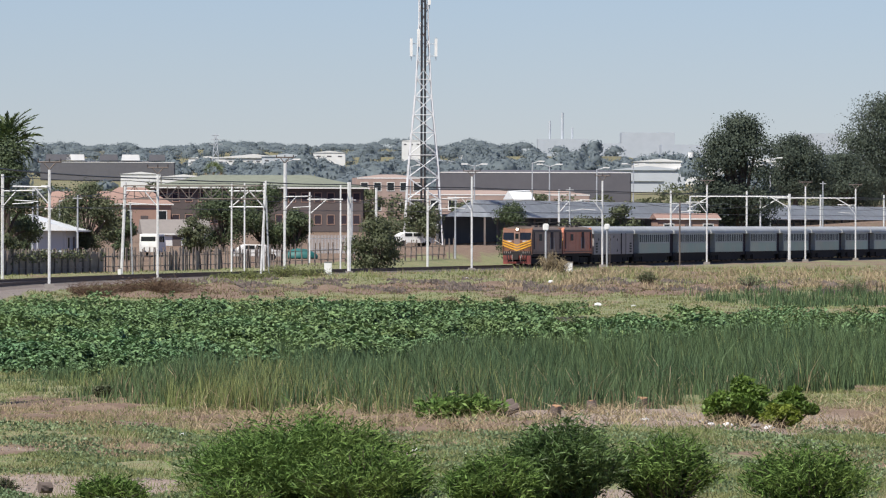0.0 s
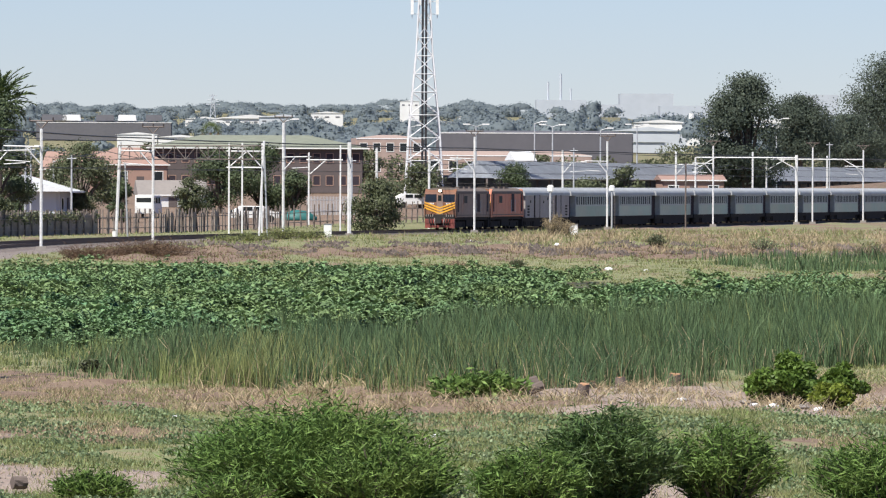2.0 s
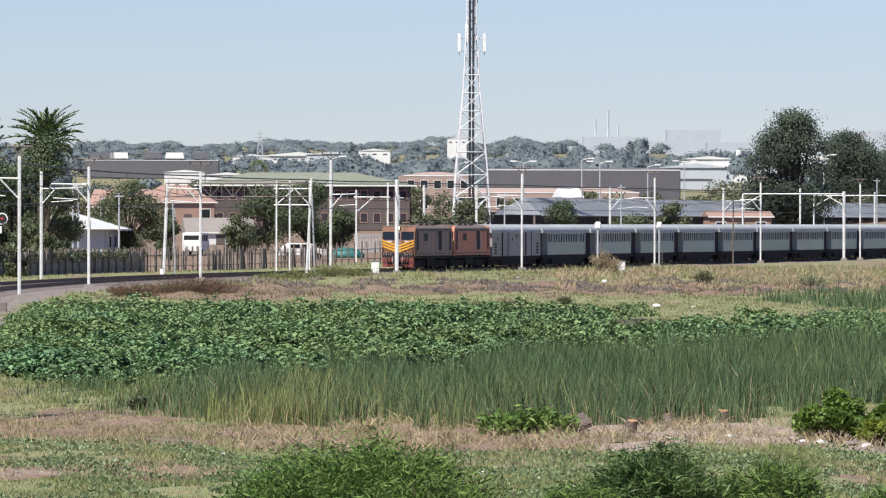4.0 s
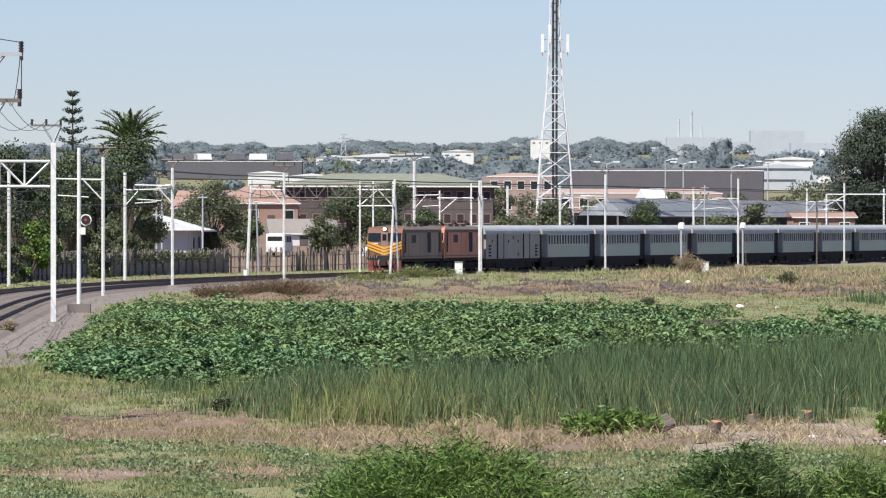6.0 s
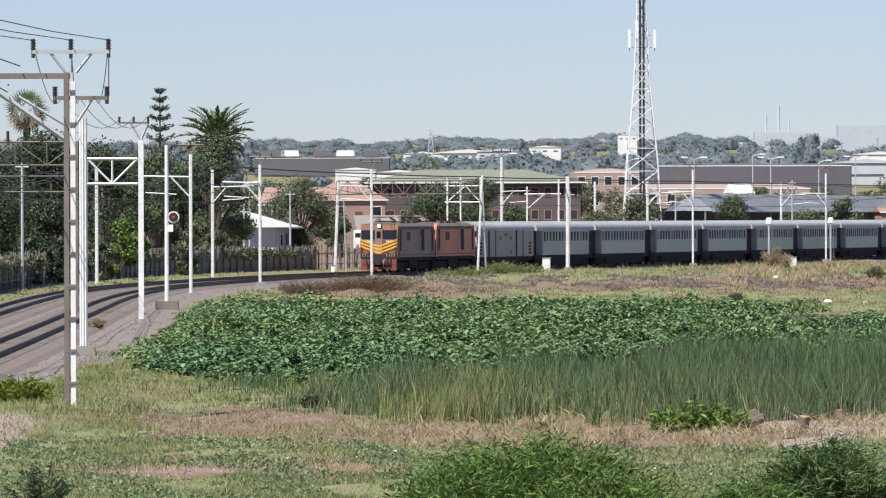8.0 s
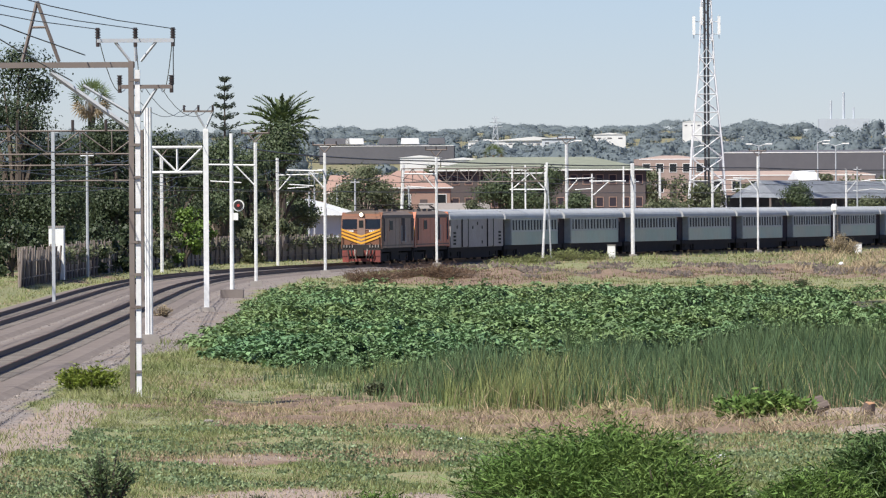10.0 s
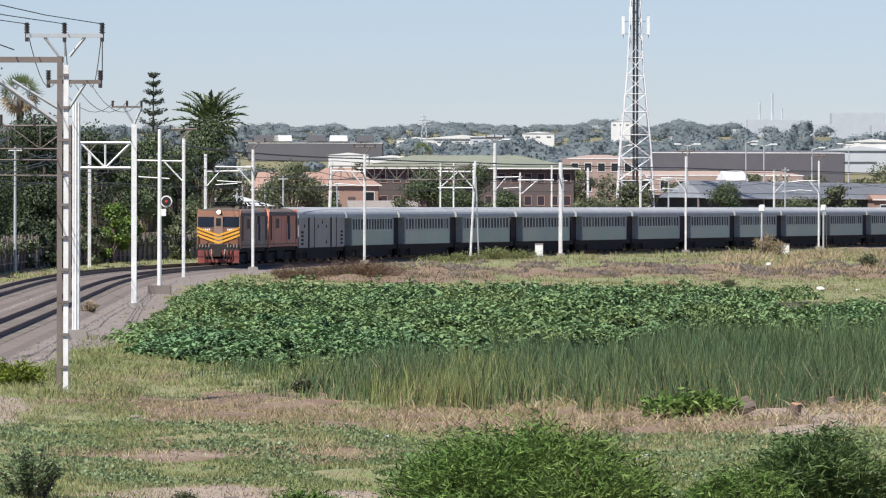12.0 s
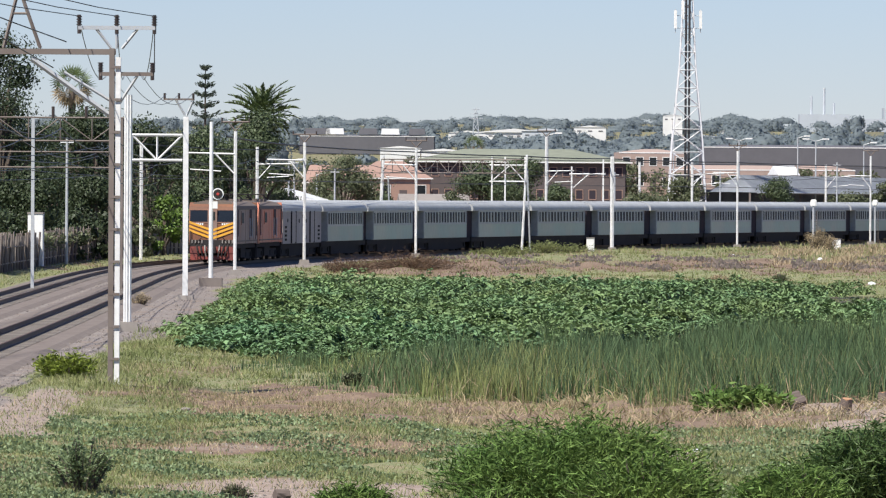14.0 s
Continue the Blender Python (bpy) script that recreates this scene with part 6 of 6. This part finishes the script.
v, f = rosettes(c, 0.21 + 0.05 * waves(x, y * 0.4, 9, 48) + rng.uniform(-0.03, 0.05, len(x)))
tagged(new("creeper_patch", fast_mesh("creeper_patch", v, f, "creeper")), "dense bed of broad-leaved dark green creeper", "creeper", kind="stuff")


def reed_cover(x, y):
    left = x > -5.2 + (y - 150) * -0.015 + 0.8 * waves(x, y * 0.3, 5, 51)
    front = y > 148 + 3.0 * waves(x, y, 6, 52) + np.where(x < 0, -x * 3.0, 0) + np.where(x > 7.5, (x - 7.5) * 2.2, 0)
    back = y < creeper_edge(x) + 8 + np.where(x > 6, 20, 0)
    far = (np.hypot((x - 38) / 10, (y - 375) / 32) + 0.25 * waves(x, y * 0.3, 8, 53) < 1)
    return (left & front & back) | far


xa, ya = wedge(300000, 145, 240, -38, 112)
xb, yb = wedge(26000, 320, 420, 50, 112)
x, y = np.concatenate([xa, xb]), np.concatenate([ya, yb])
keep = reed_cover(x, y)
keep &= rng.uniform(0, 1, len(x)) < np.clip(0.62 + 0.75 * waves(x, y * 0.35, 1.5, 56) + 0.35 * waves(x, y * 0.25, 6, 57), 0.10, 1.0)
x, y = x[keep], y[keep]
n_r = len(x)
hh = 0.84 + 0.2 * waves(x, y * 0.4, 5, 54) + 0.24 * waves(x, y * 0.5, 1.1, 55) + rng.uniform(-0.34, 0.10, n_r) - np.where(y > 300, 0.25, 0) - np.where(x < -1.5, np.minimum((-1.5 - x) * 0.14, 0.4), 0) - np.where(x < 2.5, np.minimum((2.5 - x) * 0.07, 0.3), 0)
rows = np.stack([x, y, ground_z(x, y) - 0.03], 1)
young = rng.uniform(0, 1, n_r) < np.clip(0.75 - (y - 150 + np.maximum(0, x) * 2.5) / 30 + 0.45 * waves(x, y * 0.3, 6, 58), 0.04, 0.9)
for pick, name_r, mat_r, label_r in ((~young, "reed_bed", "reed", "tall green reeds standing in the marsh"), (young, "young_reed_bed", "young_reed", "yellow-green younger reeds along the marsh's edge")):
    v, f = blades(rows[pick], hh[pick], 0.019 + (y[pick] - 150) * 0.00012, 0.11)
    tagged(new(name_r, fast_mesh(name_r, v, f, mat_r)), label_r, "reeds", kind="stuff")
keep = (rng.uniform(0, 1, n_r) < 0.13) & (y < 168)
v, f = blades(rows[keep], hh[keep] * 0.75, 0.025, 0.2)
tagged(new("dead_reeds", fast_mesh("dead_reeds", v, f, "dry")), "pale dead reed stalks at the marsh's edge", "reeds", kind="stuff")

# taller grass between the ballast and the creepers
x, y = wedge(34000, 150, 300, -72, -14)
side = side_of(x, y)
near_edge = np.abs(y - creeper_edge(x)) < 12 + 5 * waves(x, y, 4, 66)
keep = (side > 3.2) & ((side < 6.4) | near_edge) & (rng.uniform(0, 1, len(x)) < np.clip(0.45 + 0.6 * waves(x, y * 0.4, 3, 67), 0.05, 1)) & ~((y > 215) & (side < 4.6))
x, y = x[keep], y[keep]
v, f = blades(np.stack([x, y, ground_z(x, y) - 0.02], 1), 0.21 + 0.10 * waves(x, y * 0.5, 2.5, 68), 0.02, 0.35)
tagged(new("tall_grass", fast_mesh("tall_grass", v, f, "grass")), "tall yellow-green grass fringing the creepers", "grass", kind="stuff")

# grass: green and dry, everywhere but on stone, soil, creepers and reeds
x, y = wedge(800000, 88, 620)
dry, bare, stone = covers(x, y)
free = ~creeper_cover(x, y) & ~reed_cover(x, y) & (stone < 0.25) & (side_of(x, y) > -13)
free &= rng.uniform(0, 1, len(x)) > bare * 0.86
thin = 0.72 + 0.6 * waves(x, y * 0.45, 5.5, 62) + 0.35 * waves(x, y * 0.6, 1.6, 63)
free &= (rng.uniform(0, 1, len(x)) < np.where(y < 170, thin, thin + 0.5))
x, y, dry = x[free], y[free], dry[free]
dry_pick = rng.uniform(0, 1, len(x)) < np.clip(dry * 0.75 - 0.02, 0.03, 0.8)
clump = np.clip(0.55 + 0.55 * waves(x, y * 0.5, 3.2, 61), 0.12, 1.4)
bank = np.where((y > 470) & (side_of(x, y) > 3), 2.1 + 1.3 * waves(x, y * 0.3, 7, 65), np.where(y > 380, 1.5, 1.0)) * np.where(x > 25, 1.35, 1.0)
base = np.stack([x, y, ground_z(x, y) - 0.01], 1)
brown = dry_pick & (y > 392) & (y < 462 + 8 * waves(x, y, 12, 64)) & (rng.uniform(0, 1, len(x)) < 0.92)
dry_pick &= ~brown
for pick, mat_g, name_g, label_g in ((brown, "brown_grass", "brown_grass", "dead reddish-brown grass along the bank"), (~dry_pick & ~brown, "grass", "green_grass", "short green grass and weeds"), (dry_pick, "dry", "dry_grass", "dry straw-coloured grass")):
    hg = (0.04 + 0.10 * clump) * bank
    v, f = sprigs(base[pick], hg[pick], 0.016 + (y[pick] - 90) * 0.00014, 0.5)
    tagged(new(name_g, fast_mesh(name_g, v, f, mat_g)), label_g, "grass", kind="stuff")

# low broad-leaved weeds in the foreground
x, y = wedge(240000, 92, 150, -82, 112)
_, bare, stone = covers(x, y)
w = waves(x, y * 0.6, 3.4, 71) + 0.35 * waves(x, y, 1.1, 72)
keep = (w > -0.22) & (bare < 0.4) & (stone < 0.2) & ~reed_cover(x, y) & (y < 133 + 4 * waves(x, y, 6, 73))
x, y, w = x[keep], y[keep], w[keep]
c = np.stack([x, y, ground_z(x, y) + rng.uniform(0.0, 0.12, len(x)) * np.clip(w * 1.6, 0.3, 1.4)], 1)
v, f = leaves(c, 0.066, 0.048, up=0.6, droop=(0, -0.2, 0.3))
tagged(new("low_weeds", fast_mesh("low_weeds", v, f, "weed")), "low carpet of small-leaved green weeds", "weeds", kind="stuff")

# stalks and broken reeds on the bare patch
x, y = wedge(7000, 131, 158, -5, 112)
keep = rng.uniform(0, 1, len(x)) < np.clip(0.5 + 0.8 * waves(x, y * 0.4, 3, 81), 0.05, 1)
x, y = x[keep], y[keep]
v, f = blades(np.stack([x, y, ground_z(x, y)], 1), np.full(len(x), 0.28), 0.022, 0.9)
tagged(new("broken_stalks", fast_mesh("broken_stalks", v, f, "dry")), "broken pale stalks littering bare soil", "litter", kind="stuff")

# stones on the ballast shoulder, the path and the bare patches
x, y = wedge(90000, 95, 420, -82, 112)
_, bare, stone = covers(x, y)
d_side = side_of(x, y)
keep = ((stone > 0.3) & (d_side > -6) & (rng.uniform(0, 1, len(x)) < 0.8)) | ((bare > 0.4) & (rng.uniform(0, 1, len(x)) < 0.3))
keep &= ~((np.abs(d_side) < 1.4) | (np.abs(d_side + 4.1) < 1.4))
x, y = x[keep], y[keep]
v, f = pebbles(np.stack([x, y, ground_z(x, y) + 0.01], 1), 0.022 + (y - 95) * 0.00009)
M["stones"] = material("loose_stones", (0.24, 0.215, 0.195), 0.95, second=(0.14, 0.12, 0.105), scale=0.7, amount=1.0, island=0.6)
tagged(new("loose_stones", fast_mesh("loose_stones", v, f, "stones")), "loose grey ballast stones and pebbles", "stones", kind="stuff")

# burnt and broken rubble in the brown strip
x, y = wedge(15000, 420, 478, -10, 112)
keep = (waves(x, y * 0.3, 8, 85) > 0.2) & (side_of(x, y) > 6)
x, y = x[keep], y[keep]
v, f = pebbles(np.stack([x, y, ground_z(x, y) + 0.03], 1), 0.17)
M["burnt"] = material("burnt_rubble", (0.06, 0.05, 0.045), 0.95, second=(0.12, 0.095, 0.08), scale=0.8, amount=1.0, island=0.5)
tagged(new("burnt_rubble", fast_mesh("burnt_rubble", v, f, "burnt")), "dark burnt rubble scattered along the dry strip", "rubble", kind="stuff")

# straw-coloured tussocks on the bank before the train
x, y = wedge(36000, 425, 560, 44, 112)
keep = (waves(x, y * 0.3, 6, 86) + 0.5 * waves(x, y * 0.4, 2.2, 87) > 0.55) & (side_of(x, y) > 5)
x, y = x[keep], y[keep]
v, f = blades(np.stack([x, y, ground_z(x, y) - 0.02], 1), 0.42 + 0.18 * waves(x, y * 0.5, 3, 88), 0.05, 0.4)
tagged(new("straw_tussocks", fast_mesh("straw_tussocks", v, f, "dry")), "tall straw-coloured grass tussocks on the bank", "grass", kind="stuff")

# ---------------------------------------------------------------- shrubs of the foreground


def willow_shrub(b, d, half, height, n, label, mat="willow", leaf=0.155, slim=0.022, seed=0, depth=1.0):
    """Many stems fanning from the base, clothed in long narrow leaves."""
    global rng
    rng = np.random.default_rng(900 + seed)
    x, y, z = spot(b, d)
    root = thing("willow_shrub", label, "shrub", "foreground shrubs", pose(x, y, z))
    bm = bmesh.new()
    pts, dirs = [], []
    stems = 46 if n < 5000 else 90
    for k in range(stems):
        a, r = rng.uniform(0, 2 * math.pi), math.sqrt(rng.uniform(0, 1))
        ex = Vector((half * r * math.cos(a) * rng.uniform(0.85, 1.1), half * depth * r * math.sin(a), height * (1 - 0.55 * r * r) * rng.uniform(0.78, 1.06)))
        o = Vector((ex.x * 0.35, ex.y * 0.35, 0))
        mid = o.lerp(ex, 0.5) + Vector((0, 0, 0.12 * height))
        tube(bm, o, mid, 0.022, 0.014, n=4, caps=False)
        tube(bm, mid, ex, 0.014, 0.004, n=4, caps=False)
        m = n // stems
        q = rng.uniform(0.12, 1.02, m)
        p = np.where(q[:, None] < 0.5, np.array(o) + (np.array(mid) - np.array(o)) * (q[:, None] * 2), np.array(mid) + (np.array(ex) - np.array(mid)) * (q[:, None] * 2 - 1))
        p = p + rng.normal(size=(m, 3)) * 0.085 * half
        p[:, 2] = np.maximum(p[:, 2], 0.04)
        pts.append(p)
        out = np.array([ex.x, ex.y, 0]) / (half + 0.01) * 0.5
        dirs.append(np.repeat((out + np.array([0, -0.1, 0.25]))[None], m, 0))
    part("branchwork", bm, "bark", root, "thin brown stems")
    v, f = leaves(np.concatenate(pts), leaf, slim, up=0.2, droop=np.concatenate(dirs))
    fo = new("foliage", fast_mesh("foliage", v, f, mat))
    fo.parent = root


willow_shrub(14.8, 95, 2.0, 1.36, 56000, "bushy willow shrub with long narrow leaves", seed=1)
willow_shrub(24.0, 93, 1.15, 1.0, 15000, "lower side of a willow shrub", seed=2)
willow_shrub(58.3, 94, 1.15, 1.38, 30000, "dark upright willow shrub", mat="shaded_willow", seed=3)
willow_shrub(46.5, 92, 0.9, 0.9, 13000, "low willow shrub with fresh leaves", seed=4)
willow_shrub(76.0, 95, 1.0, 1.2, 11000, "grey-green bushy willow shrub", seed=5)
willow_shrub(101.0, 93, 1.15, 1.0, 13000, "low spreading willow shrub", seed=6)
willow_shrub(-18.5, 97, 0.65, 0.5, 4500, "small low willow sprout on bare soil", seed=7)
willow_shrub(2.5, 93, 0.7, 0.62, 2600, "small fresh willow sprout in grass", seed=8)
willow_shrub(-59.5, 101, 0.55, 0.95, 2600, "upright grey-green weed with small leaves", mat="weed", leaf=0.09, slim=0.03, seed=9)
willow_shrub(-36.5, 100, 0.3, 0.3, 600, "small grey thistle on bare soil", mat="leaf_olive", leaf=0.09, slim=0.02, seed=10)
willow_shrub(-62.5, 158, 0.85, 0.6, 3200, "yellow-flecked low bush beside the ballast", mat="leaf_yellow", leaf=0.14, slim=0.04, seed=12)
willow_shrub(39.5, 141, 1.2, 0.42, 3600, "low leafy clump beside a log", mat="willow", leaf=0.17, slim=0.07, seed=13)
willow_shrub(-51.0, 262, 0.55, 0.5, 700, "dead grey bush on the ballast edge", mat="dry", leaf=0.16, slim=0.02, seed=14)
willow_shrub(50.5, 557, 1.2, 2.0, 1500, "leafless grey-brown thicket beside the signal", mat="dry", leaf=0.30, slim=0.03, seed=15)
willow_shrub(52.5, 560, 1.0, 1.4, 1000, "leafless grey-brown thicket beside the cabinet", mat="dry", leaf=0.30, slim=0.03, seed=16)
willow_shrub(66.0, 455, 0.8, 0.9, 1200, "dark grey bush on the dry bank", mat="leaf_olive", leaf=0.16, slim=0.05, seed=17)
willow_shrub(-10.5, 412, 3.4, 0.58, 5200, "wide heap of dead brown branches beside the line", mat="brown_grass", leaf=0.4, slim=0.03, seed=19)
for b_s, d_s, w_s, h_s in ((9.7, 506, 1.5, 1.0), (5.5, 500, 1.8, 0.5), (14.0, 512, 1.8, 0.55), (1.0, 492, 1.6, 0.4)):
    willow_shrub(b_s, d_s, w_s, h_s, 1500, "mound of fresh green grass and weeds before the track", mat="grass", leaf=0.2, slim=0.05, seed=int(60 + b_s))
willow_shrub(-20.0, 398, 2.2, 0.8, 3000, "heap of dead brown brushwood beside the line", mat="brown_grass", leaf=0.35, slim=0.025, seed=18)
for k, (b_s, d_s, w_s, h_s) in enumerate(((-19, 160, 0.3, 0.35), (20, 330, 0.6, 0.5), (36, 345, 0.6, 0.6), (45, 360, 0.5, 0.5), (84, 300, 0.9, 0.8), (92, 280, 1.0, 0.9), (98, 420, 1.5, 0.9), (82, 440, 1.3, 0.8))):
    willow_shrub(b_s, d_s, w_s, h_s, 700, "small ragged weed bush on the marsh's edge", mat=("leaf_olive", "weed", "dry")[k % 3], leaf=0.13, slim=0.05, seed=30 + k)


def broad_bush(b, d, half, height, n, mat, label, seed):
    global rng
    rng = np.random.default_rng(700 + seed)
    x, y, z = spot(b, d)
    root = thing("leafy_bush", label, "bush", "foreground shrubs", pose(x, y, z))
    bm = bmesh.new()
    pts = []
    for k in range(22):
        a, r = rng.uniform(0, 2 * math.pi), math.sqrt(rng.uniform(0, 1))
        c = Vector((half * 0.78 * r * math.cos(a), half * 0.78 * r * math.sin(a), height * (0.82 - 0.5 * r * r) * rng.uniform(0.6, 1.0)))
        tube(bm, (c.x * 0.3, c.y * 0.3, 0), c, 0.025, 0.008, n=5, caps=False)
        m = n // 22
        v = unit(rng.normal(size=(m, 3))) * rng.uniform(0.5, 1, (m, 1)) * half * 0.32
        pts.append(v * np.array([1, 1, 0.75]) + np.array(c))
    part("branchwork", bm, "bark", root)
    p = np.concatenate(pts)
    p[:, 2] = np.maximum(p[:, 2], 0.04)
    v, f = leaves(p, 0.125, 0.06, up=0.3, droop=(0, -0.25, 0.15))
    fo = new("foliage", fast_mesh("foliage", v, f, mat))
    fo.parent = root


broad_bush(85.8, 139, 0.95, 1.3, 9000, "leaf_bright", "rounded bush with fresh lime-green leaves", 1)
broad_bush(92.4, 136, 0.52, 0.70, 3200, "leaf_yellow", "small yellow-green bush on bare soil", 2)
broad_bush(94.0, 143, 0.6, 0.95, 3600, "leaf_bright", "green bush behind a yellow-green one", 3)

# ---------------------------------------------------------------- logs, stumps and rubbish


def stump(b, d, r, h, lean, label):
    x, y, z = spot(b, d)
    root = thing("tree_stump", label, "tree stump", "stumps", pose(x, y, z, lean, lean * 0.6))
    bm = bmesh.new()
    n = 14
    rings = []
    for q, k in ((-0.15, 1.35), (0.25, 1.05), (1.0, 0.95)):
        rings.append([bm.verts.new((r * k * (1 + 0.18 * math.sin(i * 2.1 + b)) * math.cos(2 * math.pi * i / n), r * k * math.sin(2 * math.pi * i / n), h * q + (0.06 * h * math.sin(i * 1.7) if q == 1.0 else 0))) for i in range(n)])
    for a, c in zip(rings[:-1], rings[1:]):
        for i in range(n):
            bm.faces.new((a[i], a[(i + 1) % n], c[(i + 1) % n], c[i]))
    part("bark", bm, "dead_wood", root)
    bm = bmesh.new()
    tube(bm, (0, 0, h * 0.9), (0, 0, h * 1.04), r * 0.9, r * 0.86, n=14)
    part("cut_face", bm, "cut_wood", root, "raw orange-brown cut face")


stump(56.0, 147, 0.10, 0.22, 5, "pale sawn tree stump on bare soil")
stump(60.8, 150, 0.12, 0.26, -8, "brown sawn tree stump on bare soil")
stump(68.8, 153, 0.17, 0.3, 6, "broad dark tree stump among dead reeds")
stump(55.0, 141, 0.12, 0.28, 10, "small reddish stump in the grass")
for k, (b_s, d_s, ln, r_s, ang) in enumerate(((46.3, 142, 0.62, 0.12, -14), (47.6, 141, 0.5, 0.1, -20), (-29.5, 99.5, 0.22, 0.09, 90))):
    x, y, z = spot(b_s, d_s)
    root_l = thing("log", "grey weathered log lying in the grass" if k < 2 else "short rusty stub standing in the soil", "log", "logs", pose(x, y, z + 0.1, 0, ang if k < 2 else 0, 25))
    bm = bmesh.new()
    n = 12
    rings = []
    for q in (-0.5, -0.2, 0.15, 0.5):
        rings.append([bm.verts.new((q * ln, r_s * (1 + 0.14 * math.sin(3 * i + q * 6)) * math.cos(2 * math.pi * i / n), r_s * (1 + 0.1 * math.cos(2 * i)) * math.sin(2 * math.pi * i / n) + 0.08)) for i in range(n)])
    for a, c in zip(rings[:-1], rings[1:]):
        for i in range(n):
            bm.faces.new((a[i], a[(i + 1) % n], c[(i + 1) % n], c[i]))
    bm.faces.new(rings[0][::-1])
    bm.faces.new(rings[-1])
    part("bark", bm, "dead_wood", root_l)
for k, (b_s, d_s, w_s) in enumerate(((79.5, 136.5, 0.18), (81.0, 136, 0.14), (83.5, 135.5, 0.2), (88.0, 134.5, 0.2), (70.0, 139, 0.14), (90.5, 134, 0.16), (57, 112, 0.12), (33, 118, 0.14), (-6, 128, 0.12), (-44, 138, 0.13))):
    x, y, z = spot(b_s, d_s)
    bm = bmesh.new()
    bmesh.ops.create_icosphere(bm, subdivisions=2, radius=w_s / 2)
    for v in bm.verts:
        v.co = Vector((v.co.x * 1.5, v.co.y * 1.1, v.co.z * 0.6)) * (1 + 0.4 * noise.noise(v.co * 9 + Vector((k, 0, 0))))
    solid("rubbish_scrap", bm, "plastic" if k % 3 else "concrete", "pale scrap of rubbish on the soil", "rubbish", "litter", m=pose(x, y, z + w_s * 0.2))
# ---------------------------------------------------------------- wooden fence beyond the tracks


def fence_at(s):
    return on_track(s, float(np.interp(s, [160, 205, 262, 300, 440], [-8.6, -8.8, -10.2, -12.0, -12.0])))


def wooden_fence():
    root = thing("wooden_fence", "weathered grey-brown paling fence with leaning posts along the railway", "fence")
    r = np.random.default_rng(12)
    kinds = []
    for k in range(5):
        bm = bmesh.new()
        box(bm, (0, 0, 0.8 + 0.07 * k), (0.21 + 0.02 * (k % 3), 0.035, 1.6 + 0.14 * k), 0, 0.94)
        kinds.append(mesh_of("paling", bm, "fence"))
    bm = bmesh.new()
    tube(bm, (0, 0, -0.2), (0, 0, 2.0), 0.075, 0.06, n=7)
    post = mesh_of("post", bm, "pole_rust")
    rest = bmesh.new()
    count = 0
    s = 166.0
    while s < 405:
        x, y, _ = fence_at(s)
        z = float(ground_z(x, y))
        a = math.degrees(bearing(s))
        gap = 0.02 if s < 345 else 0.55
        if r.uniform() > gap:
            k = int(r.integers(0, 5))
            if count < 290:
                shared("paling", kinds[k], root, pose(x, y, z - 0.05, r.normal() * 2, r.normal() * 2.5, 90 - a + r.normal() * 4))
                count += 1
            else:
                box(rest, (x, y, z + 0.75 + 0.05 * k), (0.22, 0.04, 1.6 + 0.12 * k), math.radians(90 - a), 0.94)
        s += 0.235
    tagged(part("fence_infill", rest, "fence", root), kind="stuff")
    for s in np.arange(166, 470, 2.3):
        x, y, _ = fence_at(s + r.normal() * 0.1)
        shared("post", post, root, pose(x + 0.1, y - 0.12, float(ground_z(x, y)), r.normal() * 3, r.normal() * 3, 0))
    for dz in (0.45, 1.3):
        bm = bmesh.new()
        last = None
        for s in np.arange(166, 470, 4.0):
            x, y, _ = fence_at(s)
            z = float(ground_z(x, y)) + dz
            ring = [bm.verts.new((x + 0.10 + u, y - 0.06, z + v)) for u, v in ((-0.03, -0.03), (0.03, -0.03), (0.03, 0.03), (-0.03, 0.03))]
            if last:
                for i in range(4):
                    bm.faces.new((last[i], last[(i + 1) % 4], ring[(i + 1) % 4], ring[i]))
            last = ring
        part("rail", bm, "fence", root)


wooden_fence()

# trailing growth hanging over the fence
rng = np.random.default_rng(55)
fs = rng.uniform(200, 345, 9000)
keep = waves(fs, fs * 0, 9, 91) > -0.2
fs = fs[keep]
p = np.array([fence_at(s) for s in fs])
p[:, 2] = ground_z(p[:, 0], p[:, 1]) + 1.35 + 0.35 * rng.uniform(0, 1, len(p)) ** 2 * 1.6 - 0.5 * rng.uniform(0, 1, len(p)) ** 3
p[:, :2] += rng.normal(size=(len(p), 2)) * 0.16 + np.array([0.05, -0.15])
v, f = leaves(p, 0.22, 0.12, up=0.1)
tagged(new("fence_creeper", fast_mesh("fence_creeper", v, f, "leaf_olive")), "olive creeper trailing along the fence top", "creeper", kind="stuff")

# ---------------------------------------------------------------- motion
NOSE_START, SPEED = 445.2, 16.2


def motions():
    """The train runs along the curve at a steady speed."""
    for vehicle, back in TRAIN:
        walk(vehicle, [(t, train_pose(NOSE_START - SPEED * t + back)) for t in np.arange(0, 14.01, 0.5)])


motions()
